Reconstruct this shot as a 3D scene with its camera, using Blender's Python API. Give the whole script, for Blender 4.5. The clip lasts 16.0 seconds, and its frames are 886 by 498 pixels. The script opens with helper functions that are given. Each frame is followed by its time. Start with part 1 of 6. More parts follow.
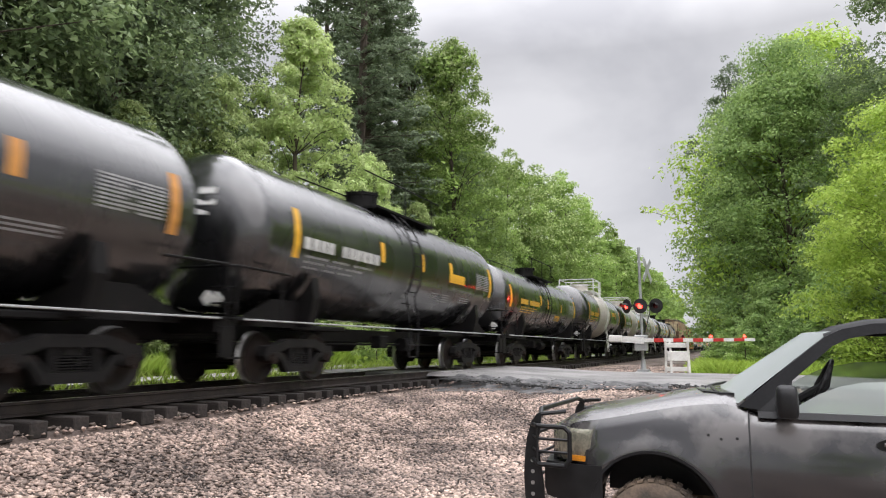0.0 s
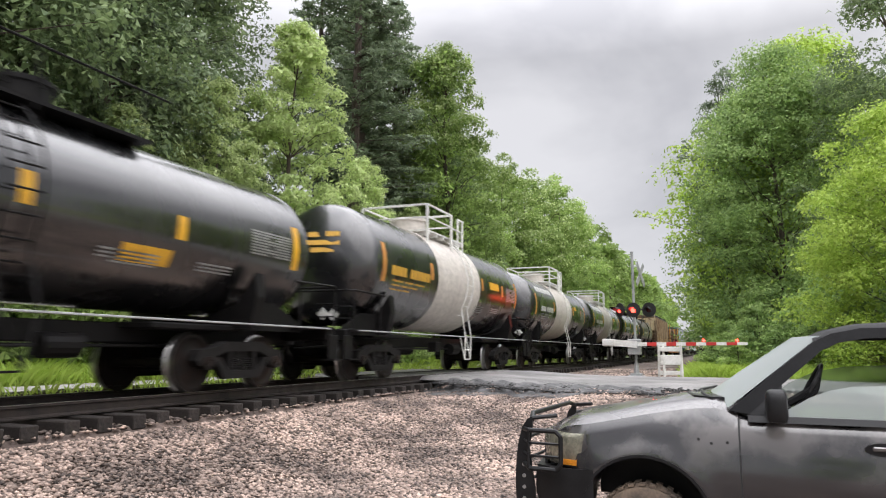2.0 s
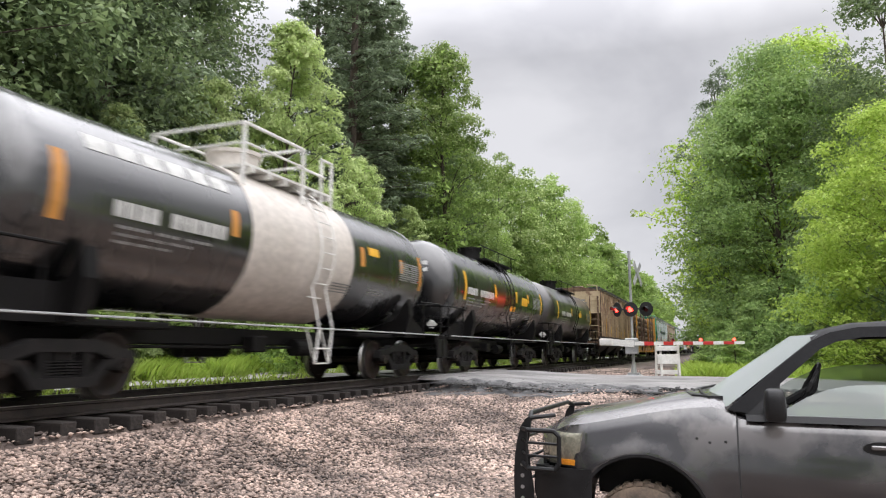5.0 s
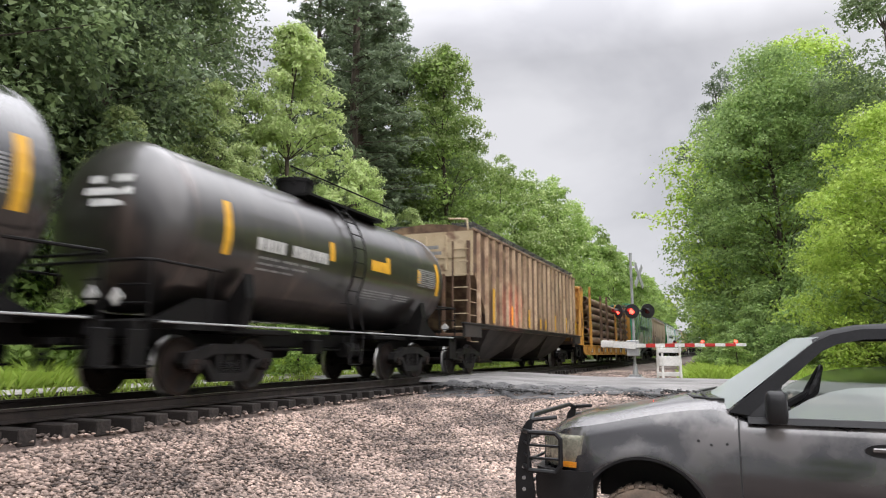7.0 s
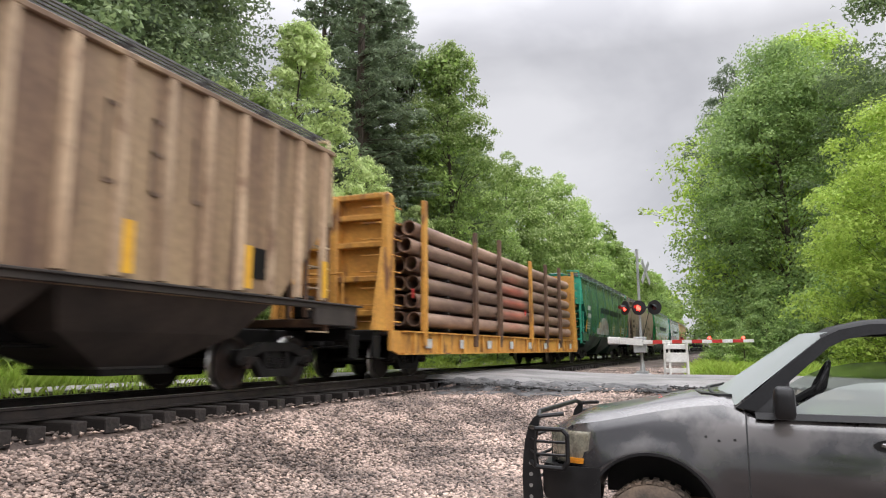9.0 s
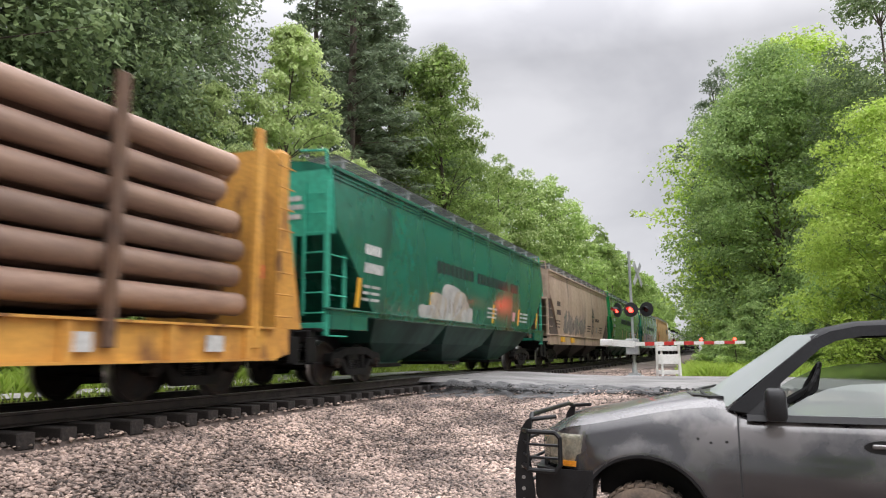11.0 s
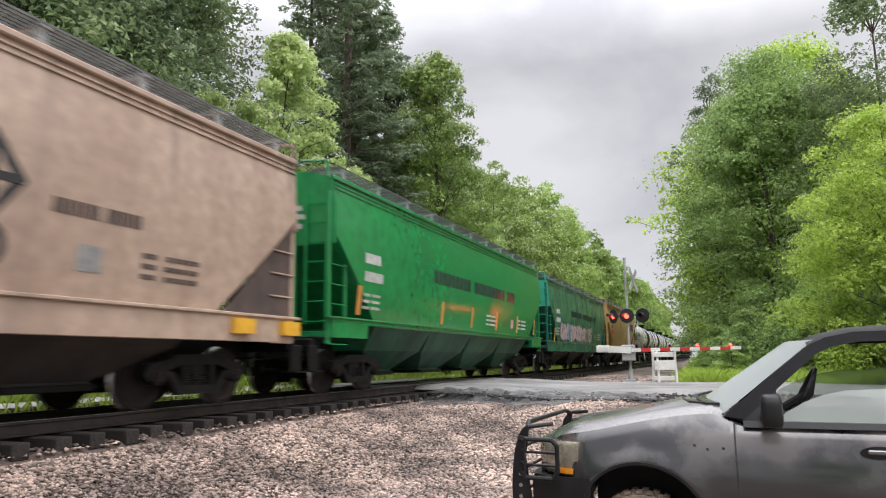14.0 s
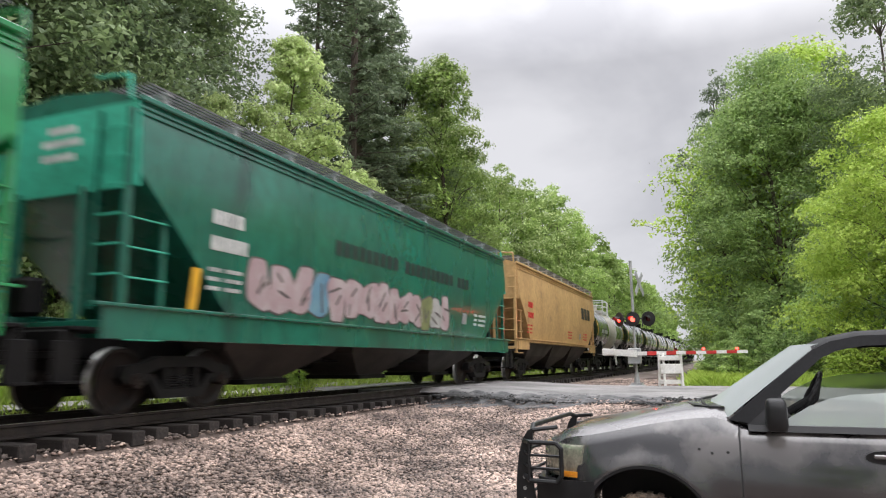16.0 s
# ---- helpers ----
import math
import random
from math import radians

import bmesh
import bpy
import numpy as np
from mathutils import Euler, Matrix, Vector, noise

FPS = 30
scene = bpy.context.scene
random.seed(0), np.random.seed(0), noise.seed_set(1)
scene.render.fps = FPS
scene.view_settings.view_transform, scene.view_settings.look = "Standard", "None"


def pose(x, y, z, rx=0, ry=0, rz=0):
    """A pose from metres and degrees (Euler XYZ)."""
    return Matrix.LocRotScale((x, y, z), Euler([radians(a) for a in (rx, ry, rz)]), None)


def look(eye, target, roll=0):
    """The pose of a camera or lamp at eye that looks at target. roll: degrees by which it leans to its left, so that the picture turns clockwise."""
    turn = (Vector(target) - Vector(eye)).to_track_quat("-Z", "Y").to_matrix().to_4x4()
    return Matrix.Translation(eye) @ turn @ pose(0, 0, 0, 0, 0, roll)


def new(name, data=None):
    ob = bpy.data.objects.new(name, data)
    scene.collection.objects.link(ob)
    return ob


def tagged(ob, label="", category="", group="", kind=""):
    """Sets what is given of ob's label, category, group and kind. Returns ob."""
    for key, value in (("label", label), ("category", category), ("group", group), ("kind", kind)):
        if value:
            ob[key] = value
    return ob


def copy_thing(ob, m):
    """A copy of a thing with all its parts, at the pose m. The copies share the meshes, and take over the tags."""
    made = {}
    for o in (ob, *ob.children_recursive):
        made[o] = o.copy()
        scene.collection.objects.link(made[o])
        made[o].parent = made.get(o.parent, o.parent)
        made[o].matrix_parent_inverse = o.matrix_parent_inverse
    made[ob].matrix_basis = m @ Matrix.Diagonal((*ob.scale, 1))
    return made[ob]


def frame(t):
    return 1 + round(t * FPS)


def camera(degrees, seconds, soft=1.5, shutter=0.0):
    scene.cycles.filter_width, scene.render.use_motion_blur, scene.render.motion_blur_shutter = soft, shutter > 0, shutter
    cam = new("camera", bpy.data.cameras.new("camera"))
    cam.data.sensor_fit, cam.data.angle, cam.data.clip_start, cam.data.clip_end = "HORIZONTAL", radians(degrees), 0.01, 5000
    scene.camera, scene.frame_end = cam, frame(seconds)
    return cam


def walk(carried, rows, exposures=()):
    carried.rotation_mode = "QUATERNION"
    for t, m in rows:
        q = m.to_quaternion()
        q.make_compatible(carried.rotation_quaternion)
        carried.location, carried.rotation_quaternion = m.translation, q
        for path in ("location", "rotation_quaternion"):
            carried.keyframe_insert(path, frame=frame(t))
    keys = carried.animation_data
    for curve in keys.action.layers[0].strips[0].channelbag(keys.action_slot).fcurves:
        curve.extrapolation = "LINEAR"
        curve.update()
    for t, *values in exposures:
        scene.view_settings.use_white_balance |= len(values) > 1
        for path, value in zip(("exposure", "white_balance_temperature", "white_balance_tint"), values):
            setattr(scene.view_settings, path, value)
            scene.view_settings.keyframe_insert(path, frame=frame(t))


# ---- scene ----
cam = camera(65.03, 16.0, soft=1.1, shutter=0.4)
walk(cam, [
    (0.0, pose(-0.014, 0.002, 0.661, 98.030, -0.237, 22.415)),
    (0.5, pose(-0.012, 0.011, 0.665, 98.046, -0.198, 22.241)),
    (1.0, pose(-0.002, 0.007, 0.664, 98.153, -0.161, 22.119)),
    (1.5, pose(0.002, 0.001, 0.664, 98.226, -0.244, 22.000)),
    (2.0, pose(0.009, -0.002, 0.665, 98.334, -0.258, 21.934)),
    (2.5, pose(0.005, -0.002, 0.668, 98.364, -0.266, 21.866)),
    (3.0, pose(0.002, 0.007, 0.664, 98.366, -0.266, 21.825)),
    (3.5, pose(0.001, 0.010, 0.663, 98.363, -0.180, 21.798)),
    (4.0, pose(-0.002, 0.009, 0.664, 98.301, -0.139, 21.754)),
    (6.5, pose(0.000, 0.010, 0.667, 98.419, -0.105, 21.688)),
    (7.0, pose(-0.000, 0.004, 0.668, 98.472, -0.125, 21.820)),
    (7.5, pose(-0.001, 0.007, 0.668, 98.497, -0.057, 22.076)),
    (8.0, pose(0.000, 0.000, 0.667, 98.462, -0.000, 22.339)),
    (8.5, pose(0.003, -0.004, 0.664, 98.380, 0.041, 22.458)),
    (9.0, pose(0.001, 0.004, 0.663, 98.258, 0.086, 22.357)),
    (11.5, pose(0.003, 0.013, 0.669, 98.539, 0.361, 21.705)),
    (12.0, pose(-0.001, 0.008, 0.667, 98.602, 0.352, 21.680)),
    (12.5, pose(-0.002, 0.015, 0.671, 98.672, 0.442, 21.638)),
    (13.0, pose(0.003, 0.008, 0.675, 98.791, 0.533, 21.580)),
    (13.5, pose(0.005, 0.010, 0.673, 98.911, 0.621, 21.519)),
    (14.0, pose(0.005, 0.002, 0.675, 99.036, 0.663, 21.467)),
    (14.5, pose(0.008, 0.011, 0.675, 99.149, 0.680, 21.476)),
    (15.0, pose(0.010, 0.005, 0.677, 99.257, 0.625, 21.537)),
    (15.5, pose(0.016, 0.003, 0.677, 99.294, 0.557, 21.687)),
    (16.0, pose(0.020, -0.006, 0.675, 99.266, 0.491, 21.934)),
])

# ---- world, sun, exposure ----
scene.view_settings.exposure = 0.0
world = bpy.data.worlds.new("world")
scene.world = world
world.use_nodes = True
wn, wl = world.node_tree.nodes, world.node_tree.links
wn.clear()
w_out = wn.new("ShaderNodeOutputWorld")
w_bg = wn.new("ShaderNodeBackground")
w_sky = wn.new("ShaderNodeTexSky")
w_sky.sky_type, w_sky.sun_disc = "NISHITA", False
w_sky.sun_elevation, w_sky.sun_rotation = radians(47), radians(123)
w_tex = wn.new("ShaderNodeTexCoord")
w_map = wn.new("ShaderNodeMapping")
w_map.inputs["Scale"].default_value = (1.0, 1.0, 1.6)
w_map.inputs["Location"].default_value = (0.35, 0.2, 0.1)
w_noise = wn.new("ShaderNodeTexNoise")
w_noise.inputs["Scale"].default_value = 2.6
w_noise.inputs["Detail"].default_value = 5
w_noise.inputs["Roughness"].default_value = 0.5
w_noise.inputs["Distortion"].default_value = 0.35
w_ramp = wn.new("ShaderNodeValToRGB")
w_ramp.color_ramp.elements[0].position, w_ramp.color_ramp.elements[0].color = 0.36, (0.378, 0.376, 0.402, 1)
w_ramp.color_ramp.elements[1].position, w_ramp.color_ramp.elements[1].color = 0.64, (0.558, 0.553, 0.576, 1)
w_sep = wn.new("ShaderNodeSeparateXYZ")
w_grad = wn.new("ShaderNodeMapRange")
w_grad.inputs["From Min"].default_value, w_grad.inputs["From Max"].default_value = 0.40, 1.0
w_grad.inputs["To Min"].default_value, w_grad.inputs["To Max"].default_value = 1.0, 7.2
w_mul = wn.new("ShaderNodeMix")
w_mul.data_type, w_mul.blend_type = "RGBA", "MULTIPLY"
w_mul.inputs["Factor"].default_value = 1.0
w_scale = wn.new("ShaderNodeVectorMath")
w_scale.operation = "SCALE"
w_scale.inputs["Scale"].default_value = 0.10
w_mix = wn.new("ShaderNodeMix")
w_mix.data_type = "RGBA"
w_mix.inputs["Factor"].default_value = 0.94
wl.new(w_tex.outputs["Generated"], w_map.inputs["Vector"])
wl.new(w_map.outputs["Vector"], w_noise.inputs["Vector"])
wl.new(w_noise.outputs["Fac"], w_ramp.inputs["Fac"])
wl.new(w_tex.outputs["Generated"], w_sep.inputs["Vector"])
wl.new(w_sep.outputs["Z"], w_grad.inputs["Value"])
wl.new(w_ramp.outputs["Color"], w_mul.inputs["A"])
wl.new(w_grad.outputs["Result"], w_mul.inputs["B"])
wl.new(w_sky.outputs["Color"], w_scale.inputs["Vector"])
wl.new(w_scale.outputs["Vector"], w_mix.inputs["A"])
wl.new(w_mul.outputs["Result"], w_mix.inputs["B"])
wl.new(w_mix.outputs["Result"], w_bg.inputs["Color"])
wl.new(w_bg.outputs["Background"], w_out.inputs["Surface"])
w_bg.inputs["Strength"].default_value = 1.45

sun = new("sun", bpy.data.lights.new("sun", "SUN"))
sun.data.energy, sun.data.angle, sun.data.color = 1.3, radians(80), (1.0, 0.965, 0.96)
sun.matrix_world = look((34, -22, 44), (0, 0, 0))


# ---- materials ----
def mat(name, c1, c2=None, scale=3.0, rough=0.6, metal=0.0, bump=0.15, fine=60.0, stretch=(1, 1, 1), dirt=None, dirt_at=0.6,
        dirt_scale=1.2, dirt_stretch=(1, 1, 1), vary=0.0, coat=0.0, island=False, rough2=None, spec=0.5, worn=None):
    """Principled surface: two colours mixed by coarse noise, darkened by fine grain, with a dirt layer, a wear or sheen
    tone that grows along one axis, and relief.
    """
    m = bpy.data.materials.new(name)
    m.use_nodes = True
    n, l = m.node_tree.nodes, m.node_tree.links
    b = n["Principled BSDF"]
    b.inputs["Metallic"].default_value = metal
    b.inputs["Coat Weight"].default_value, b.inputs["Coat Roughness"].default_value = coat, 0.12
    b.inputs["Specular IOR Level"].default_value = spec
    tc = n.new("ShaderNodeTexCoord")

    def noise_node(sc, st, detail=4.0):
        mp = n.new("ShaderNodeMapping")
        mp.inputs["Scale"].default_value = st
        t = n.new("ShaderNodeTexNoise")
        t.inputs["Scale"].default_value, t.inputs["Detail"].default_value = sc, detail
        l.new(tc.outputs["Object"], mp.inputs["Vector"])
        l.new(mp.outputs["Vector"], t.inputs["Vector"])
        return t

    def mixed(fac, a, bb, blend="MIX"):
        x = n.new("ShaderNodeMix")
        x.data_type, x.blend_type = "RGBA", blend
        for key, v in (("Factor", fac), ("A", a), ("B", bb)):
            if isinstance(v, (tuple, float, int)):
                x.inputs[key].default_value = v if not isinstance(v, tuple) else (*v, 1)
            else:
                l.new(v, x.inputs[key])
        return x.outputs["Result"]

    def span(v, lo, hi, a=0.0, bb=1.0):
        x = n.new("ShaderNodeMapRange")
        x.inputs["From Min"].default_value, x.inputs["From Max"].default_value = lo, hi
        x.inputs["To Min"].default_value, x.inputs["To Max"].default_value = a, bb
        l.new(v, x.inputs["Value"])
        return x.outputs["Result"]

    big, small = noise_node(scale, stretch), noise_node(fine, (1, 1, 1), 3.0)
    c2 = c2 or tuple(v * 0.72 for v in c1)
    col = mixed(span(big.outputs["Fac"], 0.35, 0.65), c1, c2)
    grain = span(small.outputs["Fac"], 0.3, 0.7, 0.8, 1.12)
    col = mixed(1.0, col, grain, "MULTIPLY")
    if dirt:
        d = noise_node(dirt_scale, dirt_stretch, 6.0)
        col = mixed(span(d.outputs["Fac"], dirt_at, dirt_at + 0.12), col, dirt)
    # patchy second tone along one axis: wear, and on the truck also painted sheen
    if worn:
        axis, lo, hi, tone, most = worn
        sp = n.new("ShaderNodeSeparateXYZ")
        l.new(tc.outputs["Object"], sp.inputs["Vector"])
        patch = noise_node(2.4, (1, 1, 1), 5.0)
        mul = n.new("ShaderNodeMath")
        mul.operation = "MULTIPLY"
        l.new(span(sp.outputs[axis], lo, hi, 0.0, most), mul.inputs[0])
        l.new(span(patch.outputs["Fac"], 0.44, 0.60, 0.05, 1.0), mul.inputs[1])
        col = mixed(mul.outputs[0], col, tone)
    if vary:
        src = n.new("ShaderNodeNewGeometry").outputs["Random Per Island"] if island else n.new("ShaderNodeObjectInfo").outputs["Random"]
        col = mixed(1.0, col, span(src, 0, 1, 1 - vary, 1 + vary), "MULTIPLY")
    l.new(col, b.inputs["Base Color"])
    l.new(span(big.outputs["Fac"], 0.3, 0.7, rough, rough2 if rough2 is not None else min(1.0, rough + 0.14)), b.inputs["Roughness"])
    if bump:
        bp = n.new("ShaderNodeBump")
        bp.inputs["Strength"].default_value, bp.inputs["Distance"].default_value = bump, 0.02
        l.new(small.outputs["Fac"], bp.inputs["Height"])
        l.new(bp.outputs["Normal"], b.inputs["Normal"])
    return m


def leaf_mat(name, c1, c2, glow=0.35):
    """Foliage: diffuse with light coming through, coloured leaf by leaf and clump by clump."""
    m = bpy.data.materials.new(name)
    m.use_nodes = True
    n, l = m.node_tree.nodes, m.node_tree.links
    b, out = n["Principled BSDF"], n["Material Output"]
    b.inputs["Roughness"].default_value = 0.55
    b.inputs["Specular IOR Level"].default_value = 0.3
    tc, geo, nz, info = n.new("ShaderNodeTexCoord"), n.new("ShaderNodeNewGeometry"), n.new("ShaderNodeTexNoise"), n.new("ShaderNodeObjectInfo")
    nz.inputs["Scale"].default_value = 0.7
    l.new(tc.outputs["Object"], nz.inputs["Vector"])
    add = n.new("ShaderNodeMath")
    add.operation = "MULTIPLY_ADD"
    add.inputs[1].default_value = 0.55
    l.new(geo.outputs["Random Per Island"], add.inputs[0])
    l.new(nz.outputs["Fac"], add.inputs[2])
    r = n.new("ShaderNodeMapRange")
    r.inputs["From Min"].default_value, r.inputs["From Max"].default_value = 0.4, 1.15
    l.new(add.outputs[0], r.inputs["Value"])
    x = n.new("ShaderNodeMix")
    x.data_type = "RGBA"
    x.inputs["A"].default_value, x.inputs["B"].default_value = (*c1, 1), (*c2, 1)
    l.new(r.outputs["Result"], x.inputs["Factor"])
    tone = n.new("ShaderNodeMapRange")
    tone.inputs["To Min"].default_value, tone.inputs["To Max"].default_value = 0.75, 1.25
    l.new(info.outputs["Random"], tone.inputs["Value"])
    y = n.new("ShaderNodeMix")
    y.data_type, y.blend_type = "RGBA", "MULTIPLY"
    y.inputs["Factor"].default_value = 1.0
    l.new(x.outputs["Result"], y.inputs["A"])
    l.new(tone.outputs["Result"], y.inputs["B"])
    l.new(y.outputs["Result"], b.inputs["Base Color"])
    tr = n.new("ShaderNodeBsdfTranslucent")
    l.new(y.outputs["Result"], tr.inputs["Color"])
    mx = n.new("ShaderNodeMixShader")
    mx.inputs["Fac"].default_value = glow
    l.new(b.outputs[0], mx.inputs[1])
    l.new(tr.outputs[0], mx.inputs[2])
    l.new(mx.outputs[0], out.inputs["Surface"])
    return m


def glow_mat(name, colour, strength):
    m = bpy.data.materials.new(name)
    m.use_nodes = True
    b = m.node_tree.nodes["Principled BSDF"]
    b.inputs["Base Color"].default_value = (*colour, 1)
    b.inputs["Emission Color"].default_value = (*colour, 1)
    b.inputs["Emission Strength"].default_value = strength
    b.inputs["Roughness"].default_value = 0.25
    return m


def glass_mat(name, tint, mix=0.35, rough=0.03, pale_sheen=0.0):
    """Thin glass: clear pane with a mirror-like coat that grows at grazing angles, and a pale diffuse film."""
    m = bpy.data.materials.new(name)
    m.use_nodes = True
    n, l = m.node_tree.nodes, m.node_tree.links
    n.remove(n["Principled BSDF"])
    tr, gl, fr, mx = n.new("ShaderNodeBsdfTransparent"), n.new("ShaderNodeBsdfGlossy"), n.new("ShaderNodeFresnel"), n.new("ShaderNodeMixShader")
    tr.inputs["Color"].default_value = (*tint, 1)
    gl.inputs["Roughness"].default_value = rough
    fr.inputs["IOR"].default_value = 1.0 + mix * 1.5
    l.new(fr.outputs[0], mx.inputs["Fac"])
    l.new(tr.outputs[0], mx.inputs[1])
    l.new(gl.outputs[0], mx.inputs[2])
    # pale diffuse film: dust, plus sky reflection painted into the pane
    df, hz = n.new("ShaderNodeBsdfDiffuse"), n.new("ShaderNodeMixShader")
    df.inputs["Color"].default_value, hz.inputs["Fac"].default_value = (0.55, 0.60, 0.58, 1), pale_sheen
    l.new(mx.outputs[0], hz.inputs[1])
    l.new(df.outputs[0], hz.inputs[2])
    l.new(hz.outputs[0], n["Material Output"].inputs["Surface"])
    return m


RUST = (0.13, 0.065, 0.035)
GRIME = (0.035, 0.03, 0.026)
M_GROUND = mat("gravel_bed", (0.15, 0.11, 0.09), (0.085, 0.065, 0.056), scale=1.1, rough=0.85, bump=0.9, fine=22, dirt=(0.40, 0.36, 0.32), dirt_at=0.58, dirt_scale=0.5)
M_STONE = mat("gravel_stone", (0.37, 0.276, 0.226), (0.11, 0.083, 0.070), scale=0.8, rough=0.7, bump=0.3, fine=40, vary=0.9, island=True)
M_BALLAST = mat("ballast_stone", (0.17, 0.132, 0.112), (0.075, 0.062, 0.056), scale=0.8, rough=0.8, bump=0.3, fine=40, vary=0.5, island=True)
M_ASPHALT = mat("worn_asphalt", (0.235, 0.225, 0.218), (0.14, 0.136, 0.133), scale=0.6, rough=0.5, bump=0.5, fine=90, dirt=(0.09, 0.088, 0.086), dirt_at=0.6, dirt_scale=0.8, rough2=0.75)
M_RAIL = mat("rail_steel", (0.035, 0.026, 0.022), (0.02, 0.016, 0.015), scale=4, rough=0.55, metal=0.3, bump=0.2)
M_RAILTOP = mat("polished_rail_head", (0.55, 0.54, 0.53), (0.4, 0.39, 0.38), scale=8, rough=0.25, metal=1.0, bump=0.05)
M_TIE = mat("creosoted_timber", (0.03, 0.023, 0.019), (0.015, 0.012, 0.011), scale=3, stretch=(0.3, 6, 6), rough=0.8, bump=0.5, fine=25, vary=0.3)
M_BLACK = mat("wet_black_tank_paint", (0.0055, 0.0058, 0.0065), (0.0095, 0.0095, 0.010), scale=1.2, stretch=(1, 1.4, 0.5), rough=0.20, bump=0.02, fine=6, dirt=(0.022, 0.021, 0.020), dirt_at=0.66, dirt_scale=1.6, dirt_stretch=(1, 2.2, 0.25), rough2=0.34, spec=1.0, coat=0.9)
M_BROWNBLACK = mat("sooty_brown_tank_paint", (0.020, 0.015, 0.0128), (0.011, 0.0092, 0.0086), scale=1.0, stretch=(1, 1.4, 0.4), rough=0.30, bump=0.04, fine=6, dirt=(0.075, 0.055, 0.045), dirt_at=0.6, dirt_scale=1.4, dirt_stretch=(1, 2.0, 0.25), spec=0.9, coat=0.7)
M_BANDWHITE = mat("dusty_white_tank_paint", (0.56, 0.52, 0.475), (0.50, 0.46, 0.415), scale=1.0, stretch=(1, 2, 0.3), rough=0.42, bump=0.015, fine=8, dirt=(0.36, 0.31, 0.27), dirt_at=0.68, dirt_scale=2.0, dirt_stretch=(1, 3, 0.2))
M_WHITE = mat("white_paint", (0.74, 0.74, 0.71), (0.62, 0.61, 0.57), scale=2, rough=0.45, bump=0.05, fine=30, dirt=(0.35, 0.30, 0.25), dirt_at=0.68, dirt_scale=4)
M_FRAME = mat("grimy_black_underframe", (0.0055, 0.0052, 0.0055), (0.009, 0.0082, 0.008), scale=3, rough=0.5, bump=0.15, fine=30, dirt=(0.026, 0.019, 0.015), dirt_at=0.68, dirt_scale=3, spec=0.16)
M_BOGIE = mat("grimy_cast_steel", (0.009, 0.0078, 0.0075), (0.005, 0.0047, 0.0047), scale=4, rough=0.6, bump=0.3, fine=30, dirt=(0.035, 0.023, 0.017), dirt_at=0.65, dirt_scale=3, vary=0.35, spec=0.25)
M_WHEEL = mat("dark_wheel_steel", (0.009, 0.0075, 0.007), (0.020, 0.012, 0.009), scale=6, rough=0.5, bump=0.15, vary=0.4, spec=0.25, dirt=(0.10, 0.03, 0.012), dirt_at=0.66, dirt_scale=1.2)
M_TREAD = mat("bright_wheel_tread", (0.5, 0.49, 0.48), scale=6, rough=0.3, metal=1.0, bump=0.05)
M_YELLOW = mat("yellow_reflector", (0.72, 0.40, 0.03), (0.62, 0.33, 0.03), scale=5, rough=0.4, bump=0.03)
M_ORANGE = mat("faded_orange_reflector", (0.55, 0.25, 0.05), (0.45, 0.20, 0.05), scale=5, rough=0.45, bump=0.03)
M_LETTER = mat("white_lettering", (0.56, 0.56, 0.54), (0.36, 0.36, 0.345), scale=6, rough=0.5, bump=0.02)
M_LETTER_Y = mat("yellow_lettering", (0.62, 0.36, 0.04), (0.5, 0.28, 0.04), scale=6, rough=0.5, bump=0.02)
M_LETTER_D = mat("dark_lettering", (0.008, 0.02, 0.015), (0.012, 0.025, 0.02), scale=6, rough=0.5, bump=0.02)
M_LETTER_G = mat("grey_lettering", (0.30, 0.30, 0.29), (0.2, 0.2, 0.2), scale=8, rough=0.5, bump=0.02)
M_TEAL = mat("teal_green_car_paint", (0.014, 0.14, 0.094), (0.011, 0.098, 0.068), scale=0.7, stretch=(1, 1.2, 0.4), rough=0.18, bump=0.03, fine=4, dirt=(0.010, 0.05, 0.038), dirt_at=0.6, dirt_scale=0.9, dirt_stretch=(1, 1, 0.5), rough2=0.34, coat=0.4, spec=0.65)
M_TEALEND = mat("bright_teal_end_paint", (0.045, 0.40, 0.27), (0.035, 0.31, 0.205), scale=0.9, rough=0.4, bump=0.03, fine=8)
M_GREEN = mat("bright_green_car_paint", (0.013, 0.235, 0.067), (0.012, 0.195, 0.057), scale=0.6, rough=0.17, bump=0.015, fine=4, dirt=(0.017, 0.20, 0.073), dirt_at=0.62, dirt_scale=0.7, rough2=0.26, coat=0.5, spec=0.65)
M_TAN = mat("tan_car_paint", (0.43, 0.32, 0.245), (0.35, 0.25, 0.19), scale=0.8, stretch=(1, 1.2, 0.4), rough=0.45, bump=0.04, fine=5, dirt=(0.15, 0.115, 0.098), dirt_at=0.60, dirt_scale=1.0, dirt_stretch=(1, 1.3, 0.16))
M_TANRUST = mat("dark_rusty_end_sheet", (0.09, 0.06, 0.05), (0.055, 0.04, 0.035), scale=2, rough=0.7, bump=0.2)
M_OCHRE = mat("ochre_car_paint", (0.50, 0.31, 0.13), (0.42, 0.26, 0.11), scale=0.8, stretch=(1, 1, 0.4), rough=0.5, bump=0.04, fine=6, dirt=(0.2, 0.12, 0.07), dirt_at=0.64, dirt_scale=1.4)
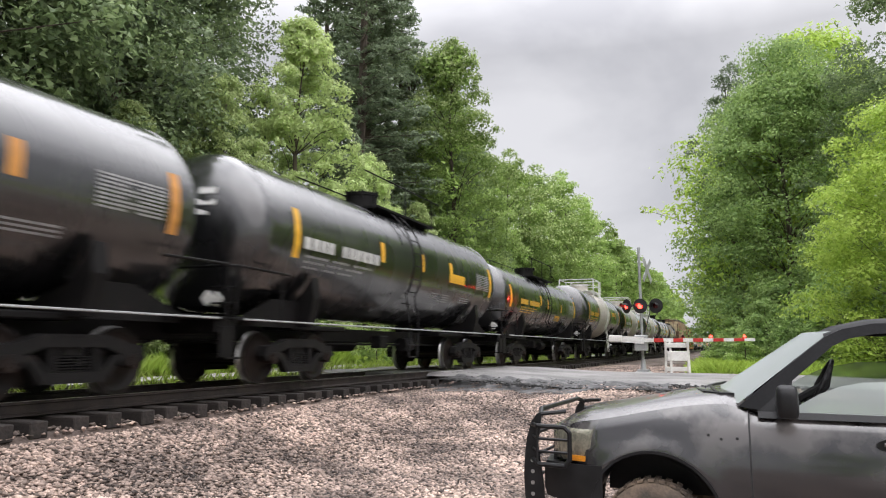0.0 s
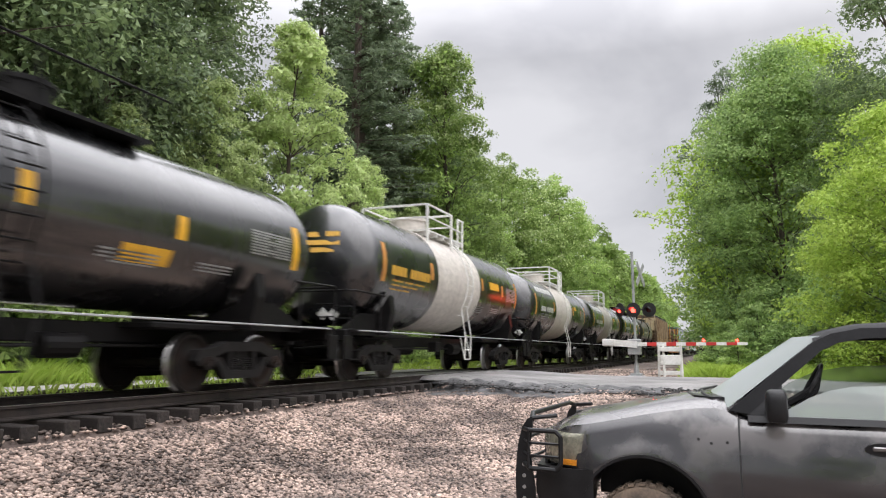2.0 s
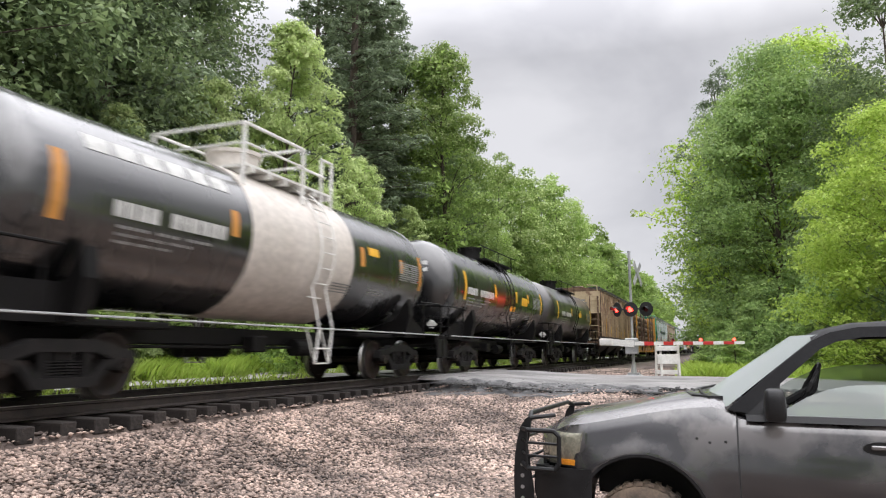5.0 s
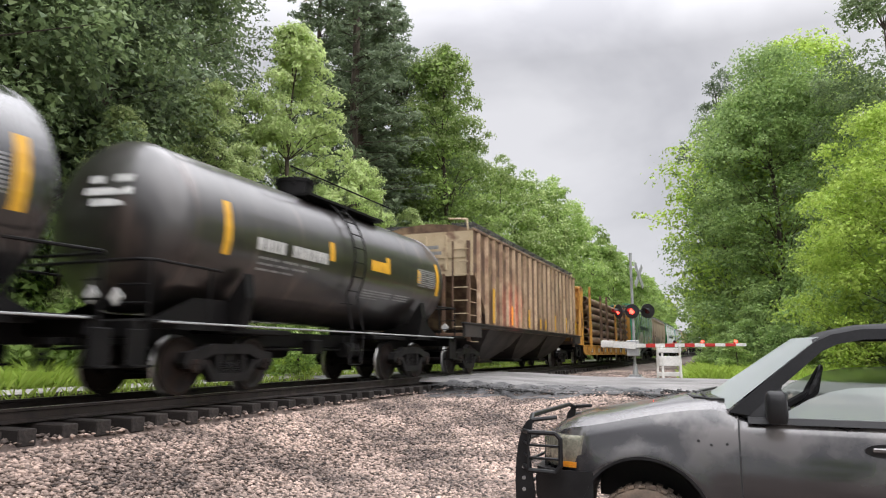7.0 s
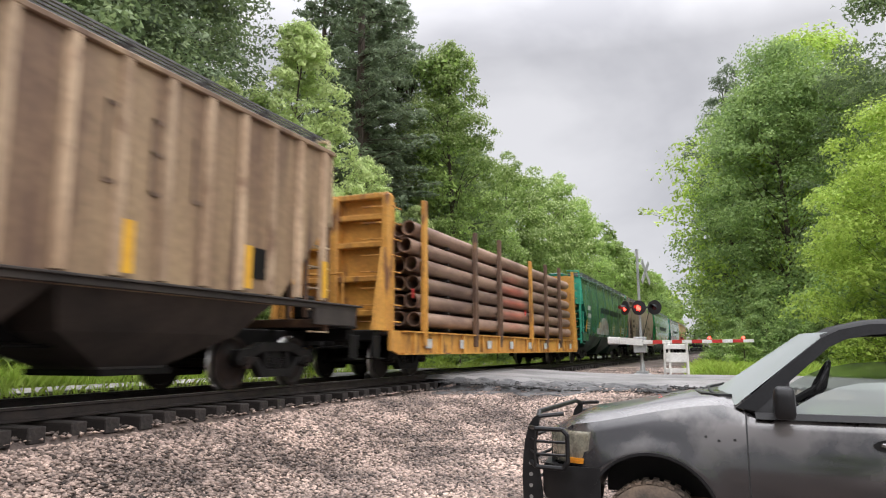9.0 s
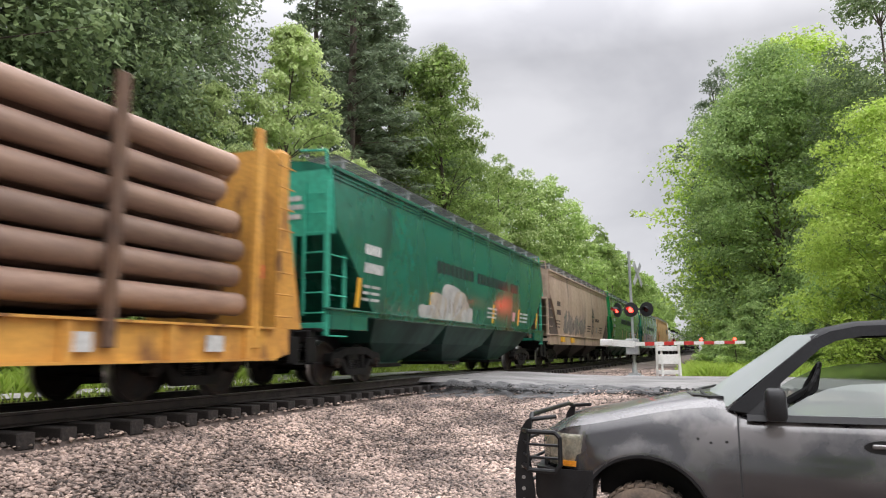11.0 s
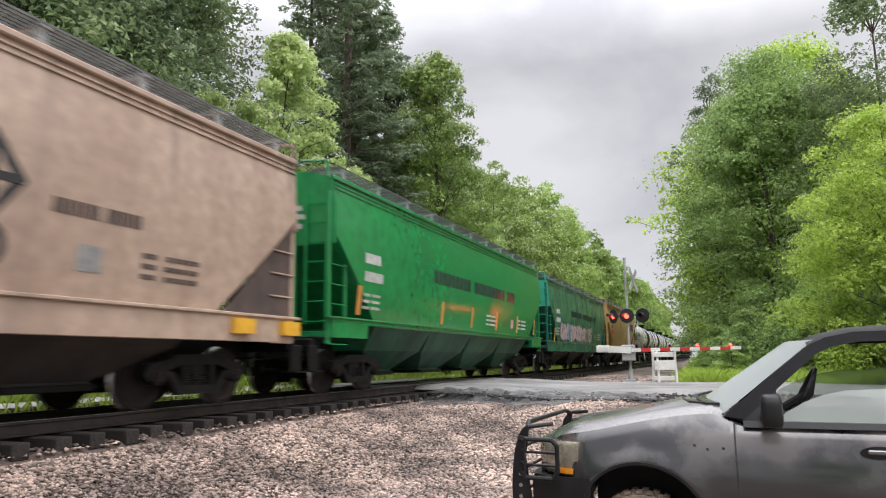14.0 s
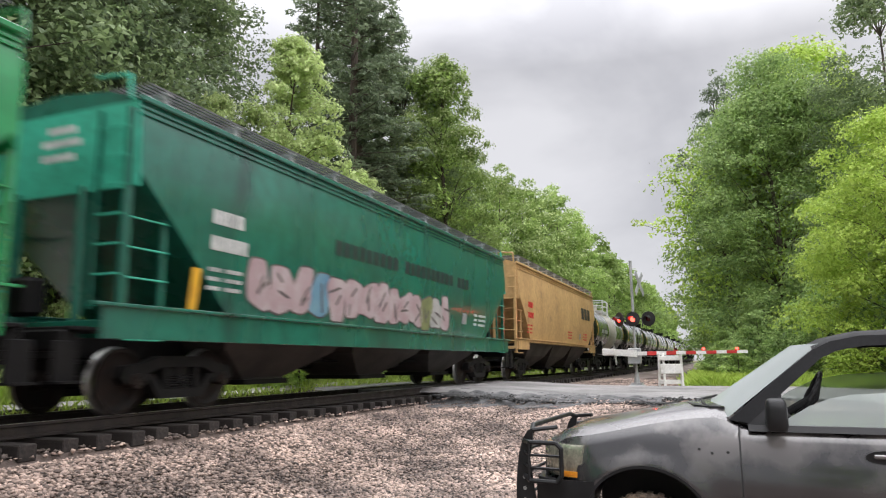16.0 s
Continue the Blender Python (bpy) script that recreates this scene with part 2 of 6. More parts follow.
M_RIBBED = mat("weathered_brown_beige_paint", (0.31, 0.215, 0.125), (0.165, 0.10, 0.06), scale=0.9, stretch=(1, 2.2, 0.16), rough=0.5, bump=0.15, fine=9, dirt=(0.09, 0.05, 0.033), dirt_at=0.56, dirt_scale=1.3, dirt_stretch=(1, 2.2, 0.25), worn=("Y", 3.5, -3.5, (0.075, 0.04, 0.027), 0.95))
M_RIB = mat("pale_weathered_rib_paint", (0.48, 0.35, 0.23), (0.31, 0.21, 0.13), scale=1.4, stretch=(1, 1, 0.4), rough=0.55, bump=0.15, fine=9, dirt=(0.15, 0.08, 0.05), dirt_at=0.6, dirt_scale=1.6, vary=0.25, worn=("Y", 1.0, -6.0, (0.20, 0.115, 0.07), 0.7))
M_CREAM = mat("cream_end_paint", (0.58, 0.47, 0.31), (0.45, 0.34, 0.21), scale=1.4, rough=0.55, bump=0.1, dirt=(0.2, 0.12, 0.08), dirt_at=0.58, dirt_scale=2)
M_SLOPE = mat("dark_hopper_slope", (0.038, 0.029, 0.024), (0.02, 0.0165, 0.0145), scale=1.2, rough=0.65, bump=0.15, fine=12)
M_FLAT = mat("flatcar_yellow_paint", (0.60, 0.31, 0.06), (0.46, 0.215, 0.045), scale=1.6, stretch=(1, 1, 0.5), rough=0.5, bump=0.1, fine=14, dirt=(0.15, 0.065, 0.028), dirt_at=0.54, dirt_scale=2.6, dirt_stretch=(1, 1.2, 0.35))
M_PIPE = mat("rusty_steel_pipe", (0.27, 0.175, 0.125), (0.14, 0.085, 0.062), scale=2.5, stretch=(1, 0.25, 1), rough=0.5, bump=0.15, fine=20, vary=0.45)
# chute paints, darker than the car sides
M_TEALLOW = mat("dark_teal_chute_paint", (0.010, 0.058, 0.042), (0.007, 0.026, 0.021), scale=1.3, stretch=(1, 1, 0.5), rough=0.5, bump=0.08, fine=9)
M_GREENLOW = mat("dark_green_chute_paint", (0.011, 0.085, 0.038), (0.008, 0.045, 0.022), scale=1.3, stretch=(1, 1, 0.5), rough=0.45, bump=0.08, fine=9)
M_GRATE = mat("galvanised_walkway", (0.16, 0.16, 0.16), (0.10, 0.10, 0.10), scale=4, rough=0.5, metal=0.5, bump=0.1)
M_GALV = mat("galvanised_steel", (0.42, 0.43, 0.43), (0.33, 0.34, 0.34), scale=3, rough=0.5, metal=0.35, bump=0.08)
M_SIGRED = mat("red_stripe_sheeting", (0.55, 0.03, 0.025), (0.45, 0.03, 0.025), scale=6, rough=0.45, bump=0.02)
M_HOOD = mat("black_signal_paint", (0.015, 0.015, 0.016), (0.025, 0.025, 0.025), scale=8, rough=0.5, bump=0.05)
M_LENSOFF = mat("unlit_red_lens", (0.08, 0.012, 0.012), (0.05, 0.01, 0.01), scale=20, rough=0.15, bump=0.0)
M_LENSON = glow_mat("lit_red_lens", (1.0, 0.03, 0.02), 14.0)
M_BARK = mat("bark", (0.11, 0.085, 0.065), (0.06, 0.048, 0.04), scale=6, stretch=(1, 1, 0.25), rough=0.9, bump=0.8, fine=18)
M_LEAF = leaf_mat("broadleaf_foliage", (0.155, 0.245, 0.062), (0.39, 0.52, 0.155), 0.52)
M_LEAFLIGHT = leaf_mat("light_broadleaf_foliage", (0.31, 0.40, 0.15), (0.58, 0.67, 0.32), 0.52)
M_LEAFDARK = leaf_mat("dark_broadleaf_foliage", (0.10, 0.148, 0.07), (0.25, 0.325, 0.145), 0.45)
M_LEAFMID = leaf_mat("deep_green_foliage", (0.155, 0.25, 0.088), (0.40, 0.535, 0.185), 0.52)
M_LEAFYELLOW = leaf_mat("yellow_green_foliage", (0.265, 0.39, 0.056), (0.52, 0.65, 0.155), 0.52)
M_NEEDLE = leaf_mat("dark_pine_needles", (0.12, 0.16, 0.10), (0.255, 0.32, 0.19), 0.42)
M_GRASS = leaf_mat("verge_grass", (0.30, 0.42, 0.06), (0.52, 0.66, 0.16), 0.5)
M_SOIL = mat("forest_floor", (0.22, 0.30, 0.07), (0.15, 0.19, 0.055), scale=1.4, rough=0.95, bump=0.8, fine=14)
# worn here: chalky fading plus sky sheen painted onto the upper body
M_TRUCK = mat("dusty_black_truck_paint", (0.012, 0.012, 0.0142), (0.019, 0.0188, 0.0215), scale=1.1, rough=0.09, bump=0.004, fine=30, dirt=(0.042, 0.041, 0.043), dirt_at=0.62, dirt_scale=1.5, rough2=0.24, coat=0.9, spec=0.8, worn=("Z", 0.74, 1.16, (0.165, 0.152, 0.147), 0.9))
M_PILLAR = mat("satin_black_pillar_paint", (0.008, 0.008, 0.009), (0.013, 0.013, 0.014), scale=3, rough=0.42, bump=0.01, fine=50, rough2=0.55, spec=0.15)
# paler copy of the truck paint: fading plus sky sheen put into the colour
M_FADESHEEN = mat("faded_sheen_black_hood_paint", (0.105, 0.097, 0.096), (0.042, 0.039, 0.040), scale=1.5, rough=0.18, bump=0.006, fine=40, dirt=(0.17, 0.158, 0.154), dirt_at=0.56, dirt_scale=1.5, rough2=0.36, coat=0.7, spec=0.8)
M_CRUMB = mat("dark_asphalt_crumb", (0.06, 0.058, 0.056), (0.03, 0.03, 0.03), scale=2, rough=0.85, bump=0.4, vary=0.5, island=True)
M_APRON = mat("wet_broken_asphalt", (0.075, 0.074, 0.075), (0.035, 0.035, 0.036), scale=2.2, rough=0.42, bump=0.9, fine=26, dirt=(0.13, 0.125, 0.12), dirt_at=0.6, dirt_scale=2.5, rough2=0.7)
M_PATH = mat("pale_limestone_gravel", (0.46, 0.44, 0.41), (0.33, 0.315, 0.29), scale=1.5, rough=0.85, bump=0.8, fine=30, dirt=(0.22, 0.22, 0.12), dirt_at=0.6, dirt_scale=0.9)
M_POST = mat("rusty_brown_post_paint", (0.15, 0.085, 0.05), (0.085, 0.05, 0.034), scale=2.2, rough=0.65, bump=0.2, dirt=(0.30, 0.17, 0.08), dirt_at=0.62, dirt_scale=2)
M_STAIN = mat("faded_brown_lettering", (0.12, 0.076, 0.05), (0.18, 0.12, 0.08), scale=5, rough=0.6, bump=0.05)
M_TRIM = mat("black_plastic_trim", (0.010, 0.010, 0.011), (0.017, 0.017, 0.018), scale=6, rough=0.32, bump=0.08, fine=120, rough2=0.5, spec=0.3)
M_RUBBER = mat("muddy_tyre_rubber", (0.07, 0.058, 0.048), (0.22, 0.16, 0.115), scale=5, rough=0.85, bump=0.3)
M_MUD = mat("mud_caked_steel", (0.22, 0.14, 0.095), (0.13, 0.09, 0.07), scale=7, rough=0.85, bump=0.4)
M_CHROME = mat("worn_aluminium", (0.5, 0.5, 0.5), (0.38, 0.38, 0.38), scale=9, rough=0.35, metal=0.9, bump=0.05)
M_LAMPGLASS = mat("headlamp_reflector", (0.50, 0.47, 0.37), (0.26, 0.25, 0.20), scale=14, stretch=(1, 6, 1), rough=0.10, metal=0.6, bump=0.1, coat=1.0)
M_AMBER = mat("amber_lens", (0.85, 0.33, 0.03), (0.7, 0.25, 0.02), scale=20, rough=0.2, bump=0.05)
M_SEAT = mat("grey_cloth_seat", (0.16, 0.16, 0.165), (0.11, 0.11, 0.115), scale=9, rough=0.95, bump=0.3, fine=150)
M_GLASS = glass_mat("tinted_window_glass", (0.74, 0.82, 0.77), 0.5, pale_sheen=0.36)
M_SCREEN = glass_mat("windscreen_glass", (0.72, 0.80, 0.77), 1.0, pale_sheen=0.40)


# ---- mesh helpers ----
def part(name, bm, material, parent=None, label="", m=None, smooth=False):
    """Links a bmesh (or a finished mesh) as one object under a thing or a part."""
    if isinstance(bm, bmesh.types.BMesh):
        me = bpy.data.meshes.new(name)
        bmesh.ops.recalc_face_normals(bm, faces=bm.faces)
        bm.to_mesh(me)
        bm.free()
        if smooth:
            me.shade_smooth()
            me.set_sharp_from_angle(angle=radians(38))
        me.materials.append(material)
    else:
        me = bm
    ob = new(name, me)
    if parent is not None:
        ob.parent = parent
    if m is not None:
        ob.matrix_basis = m
    return tagged(ob, label)


def thing(name, label, category, m=None, group="", kind=""):
    ob = new(name)
    ob.empty_display_size = 0.1
    if m is not None:
        ob.matrix_basis = m
    return tagged(ob, label, category, group, kind)


def box(bm, c, s, bevel=0.0, turn=None):
    """A box at centre c with size s, its edges rounded by bevel."""
    m = Matrix.Translation(c)
    if turn is not None:
        m = m @ turn
    r = bmesh.ops.create_cube(bm, size=1.0, matrix=m @ Matrix.Diagonal((*s, 1)))
    if bevel:
        es = list({e for v in r["verts"] for e in v.link_edges})
        bmesh.ops.bevel(bm, geom=es, offset=bevel, segments=1, affect="EDGES", profile=0.6)
    return bm


def rod(bm, a, b, r, n=8, r2=None):
    """A round bar from a to b."""
    a, b = Vector(a), Vector(b)
    d = b - a
    q = d.to_track_quat("Z", "Y").to_matrix().to_4x4()
    bmesh.ops.create_cone(bm, cap_ends=True, segments=n, radius1=r, radius2=r if r2 is None else r2, depth=d.length,
                          matrix=Matrix.Translation((a + b) / 2) @ q)
    return bm


def pipe(bm, pts, r, n=6):
    """A round bar bent along points, with round joints."""
    pts = [Vector(p) for p in pts]
    for a, b in zip(pts, pts[1:]):
        rod(bm, a, b, r, n)
    for p in pts[1:-1]:
        bmesh.ops.create_icosphere(bm, subdivisions=1, radius=r * 1.02, matrix=Matrix.Translation(p))
    return bm


def lathe(bm, profile, n=32, m=Matrix()):
    """Turns (along, radius) pairs about the local y axis."""
    rings = []
    for y, r in profile:
        if r < 1e-4:
            rings.append([bm.verts.new(m @ Vector((0, y, 0)))])
        else:
            rings.append([bm.verts.new(m @ Vector((r * math.cos(2 * math.pi * i / n), y, r * math.sin(2 * math.pi * i / n)))) for i in range(n)])
    for a, b in zip(rings, rings[1:]):
        for i in range(n):
            j = (i + 1) % n
            if len(a) == 1 and len(b) > 1:
                bm.faces.new((a[0], b[i], b[j]))
            elif len(b) == 1 and len(a) > 1:
                bm.faces.new((a[i], a[j], b[0]))
            elif len(a) > 1:
                bm.faces.new((a[i], a[j], b[j], b[i]))
    return bm


def loft(bm, rings, closed=True, caps=True):
    """Joins rings of points of equal count into a skin."""
    vs = [[bm.verts.new(p) for p in r] for r in rings]
    n = len(vs[0])
    for a, b in zip(vs, vs[1:]):
        for i in range(n if closed else n - 1):
            j = (i + 1) % n
            bm.faces.new((a[i], a[j], b[j], b[i]))
    if caps and closed:
        bm.faces.new(vs[0])
        bm.faces.new(vs[-1])
    return bm


def prism(bm, outline, axis, lo, hi):
    """Pushes a flat outline (pairs) along an axis from lo to hi."""
    def at(p, v):
        return {"x": (v, p[0], p[1]), "y": (p[0], v, p[1]), "z": (p[0], p[1], v)}[axis]
    return loft(bm, [[at(p, lo) for p in outline], [at(p, hi) for p in outline]])


def nb():
    return bmesh.new()


def raw_mesh(name, verts, faces, material):
    """A mesh straight from arrays: verts (n, 3), faces (m, k), all faces of k corners."""
    me = bpy.data.meshes.new(name)
    k = faces.shape[1]
    me.vertices.add(len(verts))
    me.vertices.foreach_set("co", verts.astype(np.float32).ravel())
    me.loops.add(faces.size)
    me.loops.foreach_set("vertex_index", faces.astype(np.int32).ravel())
    me.polygons.add(len(faces))
    me.polygons.foreach_set("loop_start", np.arange(0, faces.size, k, dtype=np.int32))
    me.update(calc_edges=True)
    me.materials.append(material)
    return me

# ---- ground, track and road ----
XC = -8.62          # middle of the track; rail heads at height 0
GAUGE = 0.7525      # from the middle of the track to the middle of a rail
LOW = -1.04         # height of the gravel lot


def smooth(a, b, v):
    v = np.clip((np.asarray(v, float) - a) / (b - a), 0, 1)
    return v * v * (3 - 2 * v)


def road_mask(x, y):
    """1 on the road that crosses the track, falling to 0 over its shoulders."""
    return smooth(16.8, 18.3, y) * (1 - smooth(24.6, 26.2, y))


def road_height(x):
    return -0.03 - 0.13 * smooth(-7.0, -3.5, x) - 0.35 * smooth(1.0, 12.0, x)


def land(x, y):
    """Height of the ground at x, y."""
    x, y = np.asarray(x, float), np.asarray(y, float)
    lot = LOW + (-0.42 - LOW) * (1 - smooth(-7.5, -4.9, x))
    lot = lot + 0.66 * smooth(8.5, 18, y) * smooth(-7.4, -5.0, x)
    lot = lot + 0.04 * np.sin(x * 1.3 + y * 0.7) * smooth(-6.5, -4.5, x)
    bed = np.where(x > XC, lot, -0.36 + 0.22 * smooth(1.7, 3.0, XC - x) + 0.40 * smooth(6, 14, XC - x))
    bed = np.where(np.abs(x - XC) < 1.33, -0.35, bed)
    r = road_mask(x, y) * (np.abs(x - XC) > 1.4)
    return bed * (1 - r) + (road_height(x) - 0.03) * r


def grid_object(name, xs, ys, zf, material):
    X, Y = np.meshgrid(xs, ys)
    v = np.stack([X, Y, zf(X, Y)], -1).reshape(-1, 3)
    nx, ny = len(xs), len(ys)
    i = (np.arange(ny - 1)[:, None] * nx + np.arange(nx - 1)[None, :]).ravel()
    me = raw_mesh(name, v, np.stack([i, i + 1, i + nx + 1, i + nx], -1), material)
    me.shade_smooth()
    return new(name, me)


gx = np.concatenate([[-900, -500, -250, -120, -60, -40], np.arange(-30, -8.0, 0.35), np.arange(-7.85, -4.2, 0.10), np.arange(-4.2, 14.01, 0.35), [18, 25, 40, 60, 120, 250, 500, 900]])
gy = np.concatenate([[-300, -150, -60, -30, -15], np.arange(-8, 34.01, 0.35), np.arange(36, 80, 3), [90, 120, 180, 300, 600, 1200]])
ground = grid_object("ground", gx, gy, land, M_GROUND)
tagged(ground, "pinkish grey crushed stone lot and track bed", "ground", kind="structure")

road = grid_object("road", np.arange(-30, 24.01, 0.4), np.concatenate([[17.8], np.arange(18.0, 24.9, 0.45), [25.15]]),
                   lambda x, y: road_height(x) + 0.012 * np.sin(x * 2.1) * np.cos(y * 1.7) - 0.10 * ((y < 17.9) | (y > 25.0)), M_ASPHALT)
tagged(road, "worn grey asphalt road over the level crossing", "road", kind="structure")


def apron_edge(x):
    return 16.35 + 0.34 * np.sin(x * 2.3 + 0.6) + 0.20 * np.sin(x * 5.9 + 1.0) + 0.75 * smooth(-4.6, -2.6, x)


apron = grid_object("asphalt_apron", np.arange(-7.35, -1.4, 0.07), np.arange(15.4, 18.2, 0.07),
                    lambda x, y: land(x, y) + 0.035 + 0.022 * np.sin(x * 9.1 + 2 * np.sin(y * 6.0)) * np.sin(y * 11.3) - 0.30 * (1 - smooth(-0.10, 0.04, y - apron_edge(x))), M_APRON)
tagged(apron, "dark crumbling asphalt slope below the road edge", "road", kind="structure")


def rail_profile(x):
    return [(x - 0.07, -0.172), (x + 0.07, -0.172), (x + 0.07, -0.16), (x + 0.012, -0.135), (x + 0.012, -0.045), (x + 0.036, -0.035),
            (x + 0.036, -0.008), (x + 0.028, -0.003), (x - 0.028, -0.003), (x - 0.036, -0.008), (x - 0.036, -0.035), (x - 0.012, -0.045),
            (x - 0.012, -0.135), (x - 0.07, -0.16)]


for sx in (-1, 1):
    r = thing("rail", "dark steel rail with a polished running surface", "rail", pose(XC + sx * GAUGE, 0, 0), "rails of the track", "structure")
    part("rail_body", prism(nb(), rail_profile(0), "y", -60, 420), M_RAIL, r)
    part("running_surface", box(nb(), (0, 180, -0.0015), (0.05, 480, 0.003)), M_RAILTOP, r, "polished steel running surface")


# ---- sleepers, stones, grass ----
track = thing("track", "timber sleepers of the single track in crushed stone", "track", kind="structure")


def tie_bm():
    bm = nb()
    box(bm, (0, 0, -0.283), (2.62, 0.23, 0.19), 0.012)
    return bm


tie_mesh = bpy.data.meshes.new("sleeper")
_b = tie_bm()
_b.to_mesh(tie_mesh)
_b.free()
tie_mesh.materials.append(M_TIE)
rnd = random.Random(2)
for i in range(290):
    y = -14 + i * 0.52
    if not 17.6 < y < 25.2:
        part("sleeper", tie_mesh, None, track, "", pose(XC + rnd.uniform(-0.06, 0.06), y + rnd.uniform(-0.03, 0.03), rnd.uniform(-0.012, 0.004), rnd.uniform(-1, 1), 0, rnd.uniform(-1.3, 1.3)))

# rough timber and asphalt edge of the crossing along the rails
for sx in (-1, 1):
    bm = nb()
    box(bm, (XC + sx * (GAUGE + 0.28), 21.5, -0.09), (0.36, 7.0, 0.16), 0.02)
    box(bm, (XC + sx * (GAUGE - 0.30), 21.0, -0.09), (0.40, 8.2, 0.15), 0.02)
    part("crossing_panel", bm, M_ASPHALT, track)
bm = nb()
box(bm, (XC, 21.0, -0.10), (0.62, 8.2, 0.15), 0.02)
part("crossing_panel", bm, M_ASPHALT, track)


def stones(name, label, xs, ys, zs, size, material, seed, lift=0.3):
    """Many small broken stones, each a crooked eight-sided lump."""
    g = np.random.default_rng(seed)
    n = len(xs)
    unit = np.array([[1, 0, 0], [-1, 0, 0], [0, 1, 0], [0, -1, 0], [0, 0, 1], [0, 0, -1]], float)
    v = unit[None] * g.uniform(0.55, 1.25, (n, 6, 1)) + g.uniform(-0.28, 0.28, (n, 6, 3))
    a = g.uniform(0, 2 * np.pi, n)
    c, s = np.cos(a), np.sin(a)
    v[..., 0] *= 1.25
    v = np.stack([v[..., 0] * c[:, None] - v[..., 1] * s[:, None], v[..., 0] * s[:, None] + v[..., 1] * c[:, None], v[..., 2] * 0.52], -1)
    v = v * (size * g.uniform(0.55, 1.35, n))[:, None, None]
    v[..., 0] += np.asarray(xs)[:, None]
    v[..., 1] += np.asarray(ys)[:, None]
    v[..., 2] += (np.asarray(zs) + lift * size)[:, None]
    f = np.array([[0, 2, 4], [2, 1, 4], [1, 3, 4], [3, 0, 4], [2, 0, 5], [1, 2, 5], [3, 1, 5], [0, 3, 5]])
    f = (f[None] + 6 * np.arange(n)[:, None, None]).reshape(-1, 3)
    return tagged(new(name, raw_mesh(name, v.reshape(-1, 3), f, material)), label, "gravel", kind="stuff")


g = np.random.default_rng(4)
px, py = g.uniform(-7.30, 3.0, 120000), 3.2 + 15.0 * g.uniform(0, 1, 120000) ** 1.2
keep = (road_mask(px, py) < 0.55) & (px < py * 0.16 - 0.4) & (px > -1.55 * py) & ~((px > -1.6) & (py < 8.0)) & (py > 3.6 + 0.55 * (px + 6.0) * (px > -6.0))
px, py = px[keep], py[keep]
stones("gravel", "loose pinkish grey crushed stone on the lot", px, py, land(px, py), 0.035, M_STONE, 5, 0.35)
px, py = g.uniform(-7.32, -5.6, 7000), g.uniform(2.5, 17, 7000)
stones("ballast", "coarser grey ballast shoulder beside the sleepers", px, py, land(px, py), 0.040, M_STONE, 6, 0.5)
px, py = g.uniform(-10.6, -7.35, 24000), g.uniform(-4, 60, 24000)
keep = (py < 16.6) | (py > 25.6)
px, py = px[keep], py[keep]
stones("ballast", "grey ballast between and beside the sleepers", px, py, np.where(np.abs(px - XC) < 1.28, -0.33, land(px, py)), 0.045, M_BALLAST, 7)
px, py = g.uniform(-7.2, -1.2, 14000), g.uniform(25.3, 44, 14000)
stones("gravel", "grey-brown gravel beyond the road", px, py, land(px, py), 0.042, M_STONE, 8)
# broken asphalt crumbs along the road's ragged edge
px, py = g.uniform(-7.2, 3, 2600), 17.5 + g.normal(0, 0.3, 2600)
stones("asphalt_crumbs", "dark crumbled asphalt along the road edge", px, py, np.maximum(land(px, py), road_height(px) - 0.16), 0.045, M_CRUMB, 9)


def verge(name, label, xs, ys):
    ob = grid_object(name, xs, ys, lambda x, y: land(x, y) + 0.03, M_SOIL)
    return tagged(ob, label, "verge", kind="structure")


verge("verge_woodside", "leaf-littered green ground under the woods", np.concatenate([[-90, -60, -40], np.arange(-30, -11.4, 0.5)]), np.concatenate([np.arange(-20, 60, 1.0), [80, 120, 200, 400]]))
verge("verge_roadside", "green ground under the roadside trees", np.concatenate([np.arange(-1.6, 12, 0.5), [16, 24, 40, 70]]), np.concatenate([np.arange(27.5, 60, 1.0), [80, 120, 200, 400]]))


far_path = grid_object("service_path", np.arange(-13.4, -11.4, 0.2), np.arange(-12, 110, 0.8), lambda x, y: land(x, y) + 0.06, M_PATH)
tagged(far_path, "pale limestone service path beyond the track", "path", kind="structure")


def grass(name, label, n, xr, yr, tall, seed, material=M_GRASS):
    q = np.random.default_rng(seed)
    x, y = q.uniform(*xr, n), q.uniform(*yr, n)
    clump = 0.55 + 0.45 * np.sin(x * 2.3 + 1.1 * np.sin(y * 1.7)) * np.cos(y * 1.9)
    hgt = tall * q.uniform(0.35, 1.15, n) * (0.5 + 0.6 * clump)
    a, lean = q.uniform(0, 2 * np.pi, n), q.uniform(0.3, 1.0, n) * hgt
    w = q.uniform(0.006, 0.014, n) * (1 + tall)
    z = land(x, y) + 0.02
    dx, dy = np.cos(a), np.sin(a)
    b = q.uniform(0, 2 * np.pi, n)
    p0 = np.stack([x - dy * w, y + dx * w, z], -1)
    p1 = np.stack([x + dy * w, y - dx * w, z], -1)
    p2 = np.stack([x + dx * lean * 0.4 + dy * w * 0.7, y + dy * lean * 0.4 - dx * w * 0.7, z + hgt * 0.65], -1)
    p3 = np.stack([x + dx * lean + 0.02 * np.cos(b), y + dy * lean + 0.02 * np.sin(b), z + hgt], -1)
    v = np.stack([p0, p1, p2, p3], 1).reshape(-1, 3)
    f = np.arange(4 * n).reshape(n, 4)
    return tagged(new(name, raw_mesh(name, v, f, material)), label, "grass", kind="stuff")


